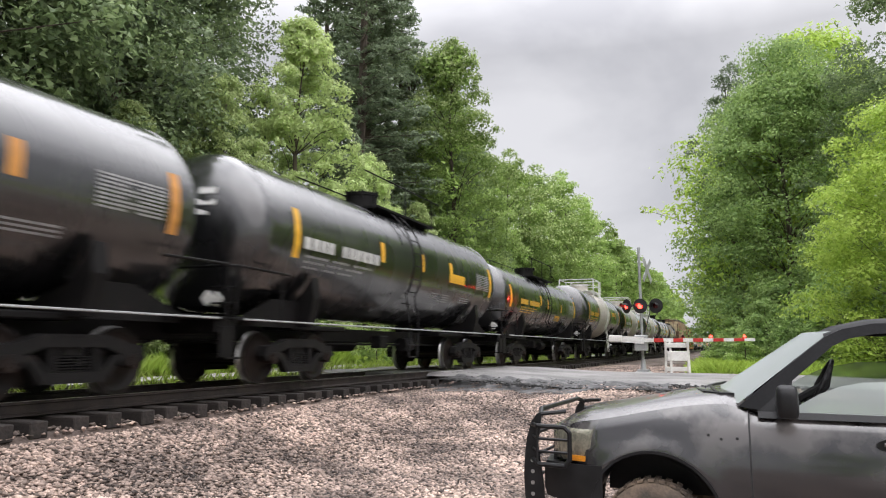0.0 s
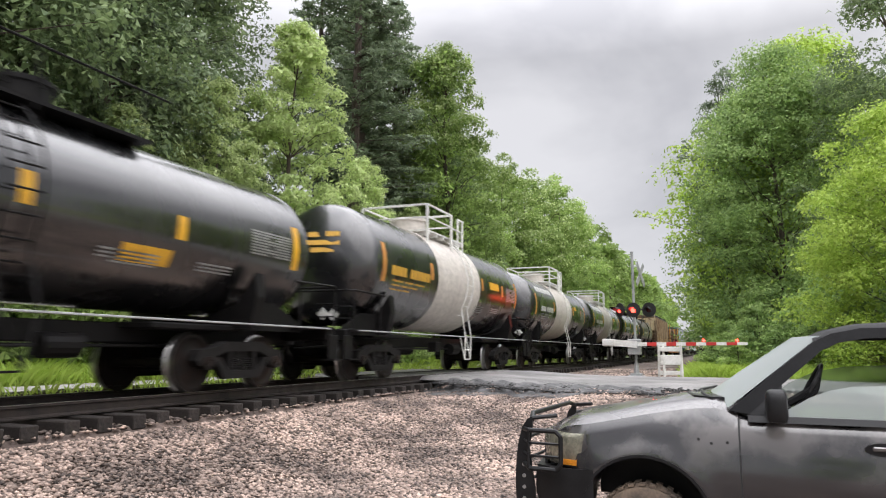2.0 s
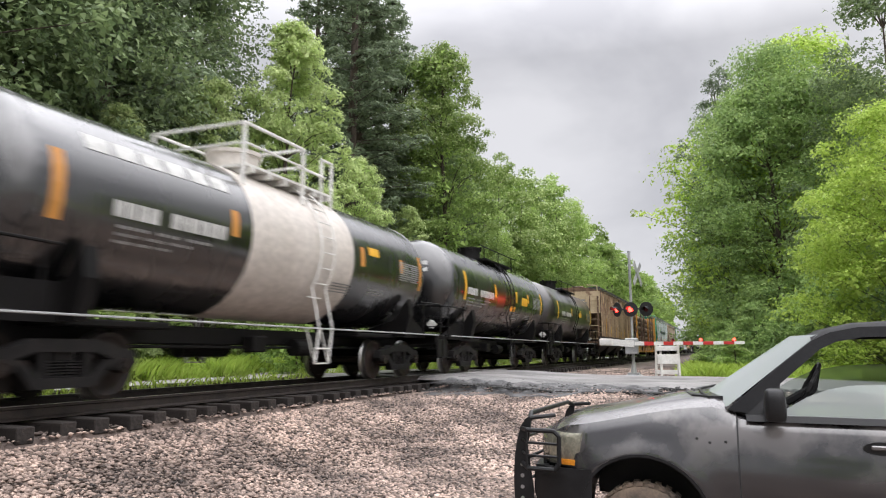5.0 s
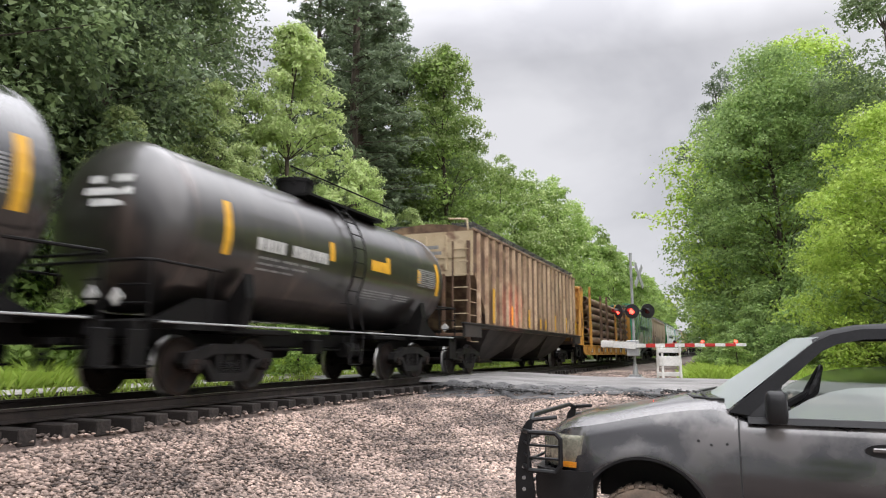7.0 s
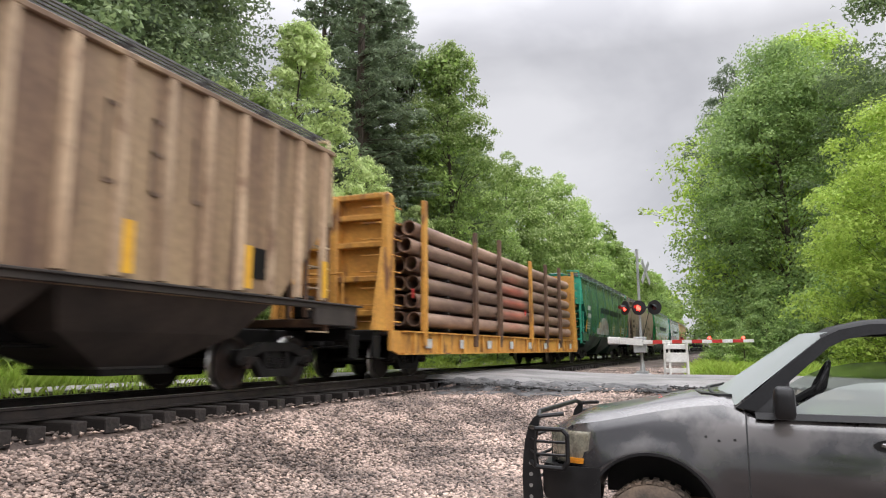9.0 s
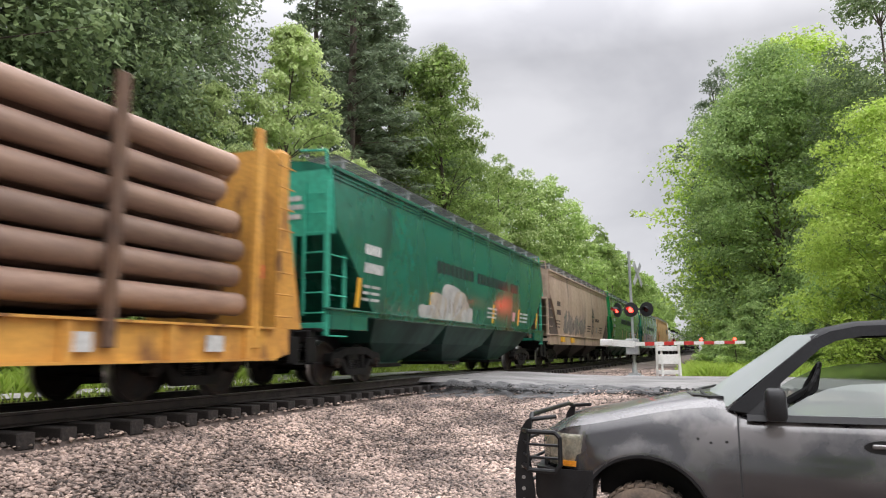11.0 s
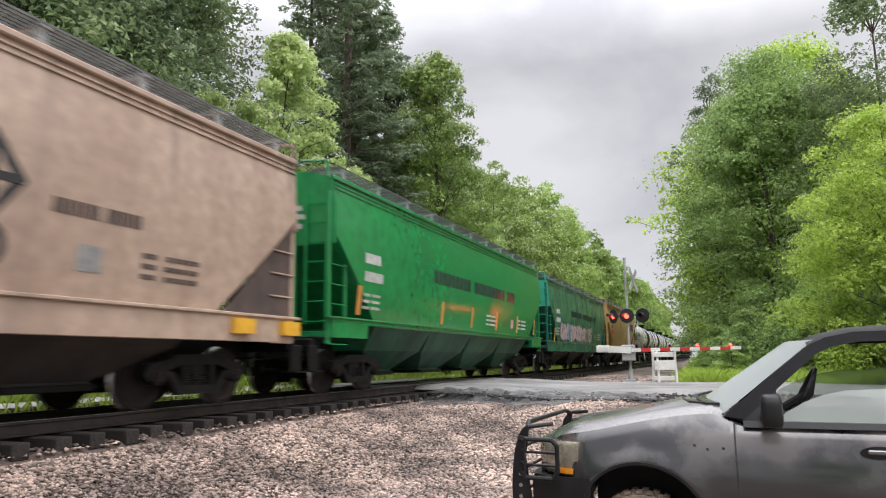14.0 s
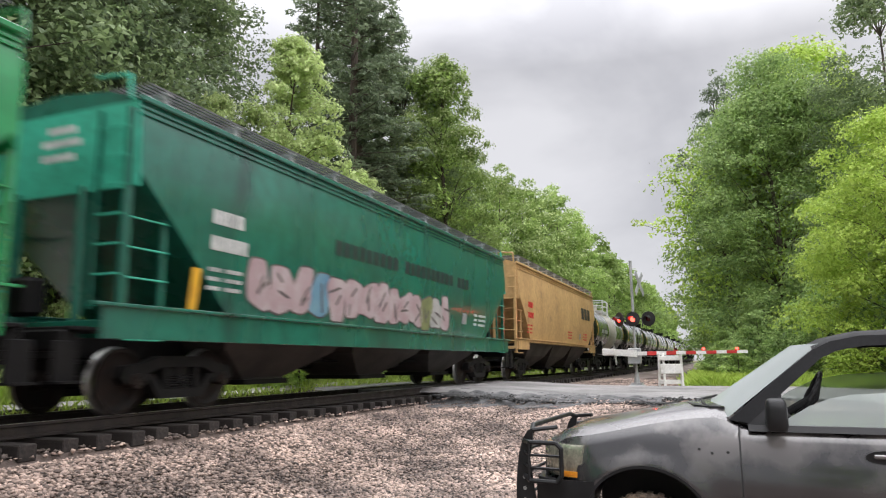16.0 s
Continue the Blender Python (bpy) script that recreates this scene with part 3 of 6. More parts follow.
grass("grass", "bright green grass strip beyond the track", 90000, (-16.4, -13.1), (-4, 48), 0.55, 21)
grass("grass", "tall green grass beside the gravel and gate", 34000, (-1.6, 6.0), (27.8, 44), 0.50, 22)
grass("weeds", "sparse weeds along the far edge of the ballast", 3000, (-11.6, -11.1), (2, 60), 0.30, 23)


# ---- trees ----
def leaves_mesh(name, centres, radii, per, size, material, seed, slim=0.6, flat=0.75, up=0.45):
    """Small three-cornered leaf sprays on the outer shells of many clumps."""
    q = np.random.default_rng(seed)
    k = len(centres)
    share = (radii / radii.mean()) ** 1.7
    idx = np.repeat(np.arange(k), np.maximum(4, (per * share / share.mean()).astype(int)))
    n = len(idx)
    d = q.normal(0, 1, (n, 3))
    d /= np.linalg.norm(d, axis=1)[:, None]
    d[:, 2] = np.where(d[:, 2] < -0.45, -d[:, 2] * 0.6, d[:, 2])
    rad = radii[idx] * (q.uniform(0.30, 1.0, n) ** 0.5 + 0.16 * q.normal(0, 1, n) * (q.uniform(0, 1, n) < 0.25))
    c = centres[idx] + d * rad[:, None] * np.array([1, 1, flat])
    nrm = d * 0.75 + q.normal(0, 0.50, (n, 3)) + np.array([0, 0, up])
    nrm /= np.linalg.norm(nrm, axis=1)[:, None]
    t = np.cross(nrm, q.normal(0, 1, (n, 3)))
    t /= np.linalg.norm(t, axis=1)[:, None] + 1e-9
    b = np.cross(nrm, t)
    s = (size * q.uniform(0.6, 1.4, n))[:, None]
    v = np.stack([c - t * s, c + t * s * 0.6 - b * s * slim, c + t * s * 0.6 + b * s * slim], 1).reshape(-1, 3)
    return raw_mesh(name, v, np.arange(3 * n).reshape(n, 3), material)


def crown_width(u):
    """Share of the crown's full width at height u, from its foot (0) to its tip (1)."""
    return (1 - u ** 2.3) ** 0.62 * (0.66 + 0.34 * smooth(0, 0.28, u))


def broad_tree(name, label, high, wide, seed, material, clumps=90, per=120, size=0.10, base=0.06, lean=0.0, light=None, airy=0.0):
    """Trunk, limbs, a shaded inner crown and an outer crown of leaf clumps with an uneven outline."""
    q = np.random.default_rng(seed)
    tree = thing(name, label, "tree", None, "trees along the line")
    span = high * (1 - base)
    u = q.uniform(0, 1, clumps * 4)
    u = u[q.uniform(0, 1, clumps * 4) < 0.25 + 0.75 * crown_width(u)][:clumps]
    k = len(u)
    a = q.uniform(0, 2 * np.pi, k)
    lobes = 1 + 0.17 * np.sin(3 * a + 7 * u + seed) + 0.13 * np.sin(5 * a - 13 * u + seed * 1.7)
    reach = q.uniform(0.62 - 0.2 * airy, 0.96, k)
    out = q.uniform(0, 1, k) < 0.12
    reach = np.where(out, q.uniform(0.98, 1.12, k), reach)
    r = wide * crown_width(u) * lobes * reach
    rad = (0.11 + 0.23 * q.uniform(0, 1, k) ** 1.6) * wide * np.where(out, 0.55, 1.0) * (1 - 0.25 * airy)
    c = np.stack([r * np.cos(a) + lean * u, r * np.sin(a), high * base + u * span - 0.55 * rad], -1)
    bm = nb()
    r0 = 0.011 * high + 0.05
    pts = [Vector((lean * (z / high) + 0.12 * math.sin(z * 0.6 + seed), 0.10 * math.cos(z * 0.5 + seed), z)) for z in np.linspace(-0.6, high * 0.88, 9)]
    for i in range(8):
        rod(bm, pts[i], pts[i + 1], r0 * (1 - i / 8.6), 8, r0 * (1 - (i + 1) / 8.6))
    part("trunk", bm, M_BARK, tree)
    bm = nb()
    for i in range(0, k, 5):
        e = Vector(c[i])
        z0 = max(high * base * 0.7, e.z - 0.45 * (math.hypot(e.x, e.y) + 1.0))
        j = min(7, max(0, int((z0 + 0.6) / (high * 0.88 + 0.6) * 8)))
        s = pts[j].lerp(pts[j + 1], 0.5)
        m = s.lerp(e, 0.55) + Vector((0, 0, 0.02 * high))
        rod(bm, s, m, 0.03 * high / 14, 5, 0.016 * high / 14)
        rod(bm, m, e, 0.016 * high / 14, 4, 0.006)
    part("limb_work", bm, M_BARK, tree)
    inner = max(10, k // 3)
    part("inner_crown", leaves_mesh("inner_crown", c[:inner] * np.array([0.58, 0.58, 0.97]), rad[:inner] * 1.5, max(8, int(per * 0.36 * (1 - 0.6 * airy))), size * 1.7, material, seed + 2), None, tree, "shaded inner foliage")
    part("crown", leaves_mesh("crown", c, rad, per, size, material, seed), None, tree)
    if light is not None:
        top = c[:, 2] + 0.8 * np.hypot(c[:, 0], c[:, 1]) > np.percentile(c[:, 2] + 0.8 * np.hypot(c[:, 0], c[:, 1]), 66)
        part("outer_sprays", leaves_mesh("outer_sprays", c[top] * np.array([1.04, 1.04, 1.01]), rad[top], max(12, per // 3), size, light, seed + 1), None, tree, "upper outer leaf sprays, paler on some trees")
    return tree


def pine_tree(name, label, high, wide, seed, material, base=0.25, per=26, sparse=0.0, size=0.20):
    """Straight trunk with flat whorls of branches that carry needle tufts."""
    q = np.random.default_rng(seed)
    tree = thing(name, label, "tree", None, "trees along the line")
    bm = nb()
    r0 = 0.0105 * high + 0.05
    rod(bm, (0, 0, -0.6), (0.15, 0.1, high * 0.6), r0, 9, r0 * 0.55)
    rod(bm, (0.15, 0.1, high * 0.6), (0.1, 0, high), r0 * 0.55, 8, 0.03)
    part("trunk", bm, M_BARK, tree)
    bm = nb()
    cs, rs = [], []
    z = high * base
    while z < high * 0.99:
        f = (z - high * base) / (high * (1 - base))
        reach = wide * (1.0 - f) ** 0.65 * (0.55 + 0.45 * min(1, f * 4 + 0.4)) + 0.25
        for k in range(int(q.integers(4, 7))):
            if q.uniform() < sparse:
                continue
            a = q.uniform(0, 2 * np.pi)
            L = reach * q.uniform(0.6, 1.15)
            up = q.uniform(-0.12, 0.22) * L
            e = Vector((L * math.cos(a), L * math.sin(a), z + up))
            rod(bm, (0.1, 0.05, z), e, 0.028, 4, 0.008)
            m = max(2, int(L / 0.45))
            for j in range(1, m + 1):
                u = j / m
                if u > 0.25:
                    p = Vector((0.1, 0.05, z)).lerp(e, u)
                    cs.append((p.x + q.normal(0, 0.16), p.y + q.normal(0, 0.16), p.z + q.normal(0, 0.05)))
                    rs.append(0.46 * (1.15 - 0.35 * u))
        z += 0.62
    part("branch_work", bm, M_BARK, tree)
    part("needles", leaves_mesh("needles", np.array(cs), np.array(rs), per, size, material, seed, 0.34, 0.36, 0.9), None, tree)
    return tree


def place(ob, x, y, turn=0.0, s=1.0):
    ob.matrix_basis = Matrix.Translation((x, y, float(land(x, y)) - 0.05)) @ pose(0, 0, 0, 0, 0, turn) @ Matrix.Diagonal((s, s, s, 1))
    return ob


def again(ob, x, y, turn, s=1.0):
    c = copy_thing(ob, Matrix())
    c.matrix_basis = Matrix.Translation((x, y, float(land(x, y)) - 0.05)) @ pose(0, 0, 0, 0, 0, turn) @ Matrix.Diagonal((s, s, s, 1))
    return c


light_tree = place(broad_tree("young_tree", "slender light green young broadleaf tree", 13.6, 2.9, 31, M_LEAFLIGHT, clumps=240, per=115, size=0.085, base=0.08, light=M_LEAFLIGHT, airy=0.9), -15.1, 21.9)
tall_pine = place(pine_tree("pine_tree", "tall dark green pine with flat branches", 27.0, 3.9, 32, M_NEEDLE, per=30, size=0.16), -16.7, 29.3)
wide_pine = place(pine_tree("pine_tree", "tall dense dark conifer at the wood's edge", 27.0, 4.2, 33, M_NEEDLE, base=0.06, per=34, size=0.16), -19.6, 35.0)
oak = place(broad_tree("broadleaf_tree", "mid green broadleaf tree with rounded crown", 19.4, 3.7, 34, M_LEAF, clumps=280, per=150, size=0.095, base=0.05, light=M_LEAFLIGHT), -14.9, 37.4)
dark_oak = place(broad_tree("broadleaf_tree", "tall dark green broadleaf tree in the wood", 21.5, 4.3, 35, M_LEAFDARK, clumps=230, per=130, size=0.095, base=0.07), -18.0, 12.7)
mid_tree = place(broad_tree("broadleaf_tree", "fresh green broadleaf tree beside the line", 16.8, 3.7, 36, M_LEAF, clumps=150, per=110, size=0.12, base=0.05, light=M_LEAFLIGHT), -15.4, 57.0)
far_tree = place(broad_tree("broadleaf_tree", "green broadleaf tree far up the line", 16.8, 3.9, 37, M_LEAF, clumps=90, per=50, size=0.24, base=0.04), -15.0, 84.0)

rnd = random.Random(9)
for x, y, s in ((-17.0, 4.0, 1.0), (-17.6, 8.4, 1.1), (-19.5, 14.5, 1.1), (-19.4, 18.4, 1.0), (-20, 8, 1.15), (-21, 22, 1.05), (-18.0, -1.5, 1.1), (-17.8, 37.6, 0.90), (-16.9, 41.5, 0.84)):
    again(dark_oak, x, y, rnd.uniform(0, 360), s)
for x, y, s in ((-18.5, 11.0, 0.9), (-17.5, 15.2, 0.85), (-19.5, 19.5, 0.9), (-21, 33, 0.95)):
    again(tall_pine, x, y, rnd.uniform(0, 360), s)
again(wide_pine, -19.0, 15.4, 80, 0.95)
again(wide_pine, -17.4, 31.8, 130, 0.93)
again(tall_pine, -18.6, 38.0, 250, 0.86)
for x, y, s in ((-15.2, 17.7, 0.72), (-14.0, 25.5, 0.66), (-14.0, 30.5, 0.58), (-14.4, 34.5, 0.5), (-15.2, 13.9, 0.56), (-14.2, 45.0, 0.55), (-13.8, 50.5, 0.45)):
    again(light_tree, x, y, rnd.uniform(0, 360), s)
for x, y, s in ((-18.0, 43.5, 0.92), (-17.5, 48.0, 0.86), (-20, 52, 0.9)):
    again(oak, x, y, rnd.uniform(0, 360), s)
for x, y, s in ((-15.8, 51.5, 0.98), (-15.0, 62.5, 1.02), (-15.2, 69.5, 1.15), (-15.1, 76.0, 1.06), (-19, 60, 1.05), (-19.5, 68, 1.15), (-15.4, 46.5, 0.74), (-23, 56, 1.2)):
    again(mid_tree, x, y, rnd.uniform(0, 360), s)
for i in range(17):
    again(far_tree, -15.0 + rnd.uniform(-0.6, 0.6), 91 + i * 8.0, rnd.uniform(0, 360), rnd.uniform(0.92, 1.1))
    if i % 2 == 0:
        again(far_tree, -20.0, 82 + i * 8.5, rnd.uniform(0, 360), rnd.uniform(1.0, 1.15))

# roadside trees to the east of the line
big_tree = place(broad_tree("broadleaf_tree", "large full-crowned green broadleaf tree by the road", 20.4, 5.8, 41, M_LEAFMID, clumps=420, per=170, size=0.10, base=0.02, light=M_LEAFMID), 3.4, 46.0)
bright_tree = place(broad_tree("broadleaf_tree", "bright yellow-green broadleaf tree by the road", 10.9, 4.1, 42, M_LEAFYELLOW, clumps=260, per=170, size=0.075, base=0.03, light=M_LEAFYELLOW), 6.5, 30.5)
thin_tree = place(broad_tree("thin_tree", "thin grey-green tree with sparse drooping branches", 21.6, 3.0, 43, M_NEEDLE, clumps=150, per=70, size=0.09, base=0.25, airy=1.0), 0.5, 50.5)
again(dark_oak, 8.6, 40.0, 40, 1.0)
again(dark_oak, 9.0, 54.0, 140, 1.0)
again(bright_tree, 5.8, 53.0, 75, 2.15)
again(bright_tree, 10.8, 27.0, 200, 1.05)
again(mid_tree, 0.9, 58.0, 10, 1.05)
again(mid_tree, 4.0, 66.0, 99, 1.2)
for i in range(9):
    again(far_tree, 1.0 + rnd.uniform(-0.6, 1.2), 72 + i * 9, rnd.uniform(0, 360), rnd.uniform(0.9, 1.1))
    again(far_tree, 7.0, 70 + i * 10, rnd.uniform(0, 360), 1.1)

shrub = place(broad_tree("shrub", "leafy light green shrub at the wood's edge", 1.9, 1.05, 51, M_LEAF, clumps=60, per=60, size=0.05, base=0.0, light=M_LEAFLIGHT), -12.3, 18.4)
for x, y, s in ((-12.0, 22.8, 0.7), (-12.6, 27.5, 0.9), (-12.5, 33.0, 1.1), (-0.4, 41.0, 1.0), (0.5, 36.0, 0.9), (-12.8, 40.0, 1.2), (-13, 46, 1.4)):
    again(shrub, x, y, rnd.uniform(0, 360), s)
dark_shrub = place(broad_tree("shrub", "deep green bush under the roadside trees", 3.6, 2.1, 52, M_LEAFMID, clumps=120, per=90, size=0.07, base=0.0), 1.6, 38.5)
for x, y, s in ((3.2, 35.8, 0.9), (5.0, 34.5, 1.0), (4.6, 38.5, 1.4), (7.0, 36.0, 1.3), (8.2, 33.0, 1.2), (10.5, 34.0, 1.4), (0.2, 42.0, 0.8), (6.4, 40.5, 1.5)):
    again(dark_shrub, x, y, rnd.uniform(0, 360), s)

# undergrowth that closes the foot of the woods, and trees added round the lot
for i in range(34):
    again(shrub, -16.6 + rnd.uniform(-1.2, 1.2), -8 + i * 2.3, rnd.uniform(0, 360), rnd.uniform(1.7, 2.6))
for i in range(10):
    again(shrub, -20.5 + rnd.uniform(-1, 1), -4 + i * 5.5, rnd.uniform(0, 360), rnd.uniform(2.4, 3.2))
# unseen trees, added to shape what the truck and tanks reflect
for x, y, s in ((-9, -56, 1.0), (6, -60, 1.1), (22, -52, 0.95), (36, -40, 1.0), (48, -22, 1.05), (52, 0, 1.0), (44, 18, 1.0), (-17, -14, 1.0), (-16, -24, 1.0)):
    again(far_tree, x, y, rnd.uniform(0, 360), s)

# ---- the train: shared running gear ----
SPEED = 12.2        # metres a second, towards the lot
WHEEL_R = 0.457
MESHES = {}


def kept(name, make, material, smooth_it=False, extra=None):
    """A mesh built once and shared by all its repeats."""
    if name not in MESHES:
        bm = make()
        me = bpy.data.meshes.new(name)
        bmesh.ops.recalc_face_normals(bm, faces=bm.faces)
        bm.to_mesh(me)
        bm.free()
        me.materials.append(material)
        if smooth_it:
            me.shade_smooth()
            me.set_sharp_from_angle(angle=radians(35))
        if extra:
            extra(me)
        MESHES[name] = me
    return MESHES[name]


def wheelset_bm():
    bm = nb()
    for s in (-1, 1):
        prof = [(-0.10, 0.0), (-0.10, 0.11), (-0.085, 0.16), (-0.035, 0.30), (-0.055, 0.385), (-0.066, 0.40), (-0.066, 0.452), (0.03, WHEEL_R), (0.055, 0.482),
                (0.07, 0.482), (0.075, 0.40), (0.03, 0.385), (0.02, 0.30), (0.0, 0.16), (0.09, 0.11), (0.09, 0.0)]
        # outer face away from the middle of the track
        m = Matrix.Translation((s * 0.755, 0, 0)) @ pose(0, 0, 0, 0, 0, 90 * s)
        lathe(bm, prof, 22, m)
    rod(bm, (-1.05, 0, 0), (1.05, 0, 0), 0.078, 10)
    for s in (-1, 1):
        rod(bm, (s * 0.98, 0, 0), (s * 1.16, 0, 0), 0.105, 12)
        for k in range(3):
            a = k * 2.094
            rod(bm, (s * 1.15, 0.055 * math.cos(a), 0.055 * math.sin(a)), (s * 1.185, 0.055 * math.cos(a), 0.055 * math.sin(a)), 0.018, 6)
    return bm


def bright_rim(me):
    me.materials.append(M_TREAD)
    for p in me.polygons:
        if all(math.hypot(me.vertices[i].co.y, me.vertices[i].co.z) > 0.447 for i in p.vertices):
            p.material_index = 1


def side_frame_bm():
    bm = nb()
    top = [(-1.12, 0.50), (-1.05, 0.66), (-0.75, 0.70), (-0.45, 0.80), (0.45, 0.80), (0.75, 0.70), (1.05, 0.66), (1.12, 0.50), (1.05, 0.42), (0.72, 0.40), (0.66, 0.56),
           (0.42, 0.64), (-0.42, 0.64), (-0.66, 0.56), (-0.72, 0.40), (-1.05, 0.42)]
    prism(bm, top, "x", -0.09, 0.09)
    low = [(-0.70, 0.52), (-0.45, 0.20), (0.45, 0.20), (0.70, 0.52), (0.58, 0.55), (0.36, 0.33), (-0.36, 0.33), (-0.58, 0.55)]
    prism(bm, low, "x", -0.085, 0.085)
    for s in (-1, 1):
        box(bm, (0, s * 0.31, 0.49), (0.16, 0.09, 0.34), 0.015)
    for k in (-0.15, 0.0, 0.15):
        for j in range(6):
            z = 0.335 + j * 0.036
            rod(bm, (0.0, k, z), (0.0, k, z + 0.02), 0.07, 8)
    return bm


def bolster_bm():
    bm = nb()
    box(bm, (0, 0, 0.62), (2.15, 0.36, 0.22), 0.03)
    rod(bm, (0, 0, 0.70), (0, 0, 0.82), 0.2, 14)
    for s in (-1, 1):
        box(bm, (s * 0.5, 0.55, 0.32), (0.08, 0.9, 0.1), 0.02)
        rod(bm, (-0.75, s * 0.42, 0.36), (0.75, s * 0.42, 0.36), 0.05, 8)
    return bm


def bogie(car, y):
    b = part("bogie", kept("bolster", bolster_bm, M_FRAME), None, car, "", pose(0, y, 0))
    for s in (-1, 1):
        part("side_frame", kept("side_frame", side_frame_bm, M_BOGIE), None, b, "rust-dusted cast steel side frame", pose(s * 1.03, 0, 0))
    for s in (-1, 1):
        part("wheelset", kept("wheelset", wheelset_bm, M_WHEEL, True, bright_rim), None, b, "rusty steel wheels with bright treads", pose(0, s * 0.889, WHEEL_R))
    return b


def coupler_bm():
    bm = nb()
    box(bm, (0, 0.28, 0.86), (0.16, 0.56, 0.17), 0.03)
    box(bm, (0.05, 0.0, 0.86), (0.30, 0.2, 0.28), 0.05)
    pipe(bm, [(-0.3, 0.45, 0.8), (-0.32, 0.2, 0.55), (-0.2, 0.02, 0.42)], 0.03)
    return bm


def underframe(car, half, z0=0.80, sill=True):
    """Middle sill, end sills, couplers and brake gear."""
    bm = nb()
    box(bm, (0, 0, z0 + 0.11), (0.62, 2 * half - 0.5, 0.30), 0.02)
    part("centre_sill", bm, M_FRAME, car)
    for s in (-1, 1):
        bm = nb()
        box(bm, (0, s * (half - 0.38), 0.98), (2.7, 0.26, 0.26), 0.03)
        for k in (-1, 1):
            box(bm, (k * 1.36, s * (half - 0.30), 0.72), (0.05, 0.34, 0.5), 0.01)
            box(bm, (k * 1.36, s * (half - 0.30), 0.48), (0.3, 0.34, 0.03))
        pipe(bm, [(1.05, s * (half - 0.1), 0.98), (1.05, s * (half - 0.1), 0.75), (0.35, s * (half - 0.1), 0.70)], 0.018)
        part("end_sill", bm, M_FRAME, car)
        part("coupler", kept("coupler", coupler_bm, M_BOGIE), None, car, "", pose(0, s * half, 0, 0, 0, 0 if s < 0 else 180))
    bm = nb()
    rod(bm, (0.55, 0.9, 0.72), (0.55, 1.5, 0.72), 0.17, 14)
    rod(bm, (-0.5, -1.2, 0.74), (-0.5, 0.1, 0.74), 0.2, 14)
    box(bm, (0.6, -0.4, 0.78), (0.3, 0.4, 0.3), 0.03)
    pipe(bm, [(0.5, -half + 1.0, 0.72), (0.5, half - 1.0, 0.72)], 0.025)
    part("brake_gear", bm, M_FRAME, car)


def flag_row(bm, put, a, b, lo, hi, letters, gap=0.25):
    """A run of letter-sized plain bars between a and b, from lo to hi; put() makes one plate. A blank leaves a space."""
    w = (b - a) / len(letters)
    for i, ch in enumerate(letters):
        if ch != " ":
            put(bm, a + i * w + w * gap / 2, a + (i + 1) * w - w * gap / 2, lo, hi)


# ---- tank cars ----
TZ, TR = 2.67, 1.43


def shell_plate(bm, y0, y1, a0, a1, r=None, t=0.006, n=4):
    """A thin plate on the shell's side that faces the lot, between two angles over the horizontal (degrees)."""
    r = r or TR
    rings = []
    for k in range(n + 1):
        a = radians(a0 + (a1 - a0) * k / n)
        rings.append([(rr * math.cos(a), y, TZ + rr * math.sin(a)) for rr, y in ((r + 0.001, y0), (r + t, y0), (r + t, y1), (r + 0.001, y1))])
    return loft(bm, rings)


def head_y(half, x, z):
    """How far out the rounded head of the tank reaches at x, z."""
    q = max(0.0, 1 - (x * x + (z - TZ) ** 2) / (TR * TR))
    return half - 0.62 + 0.60 * math.sqrt(q)


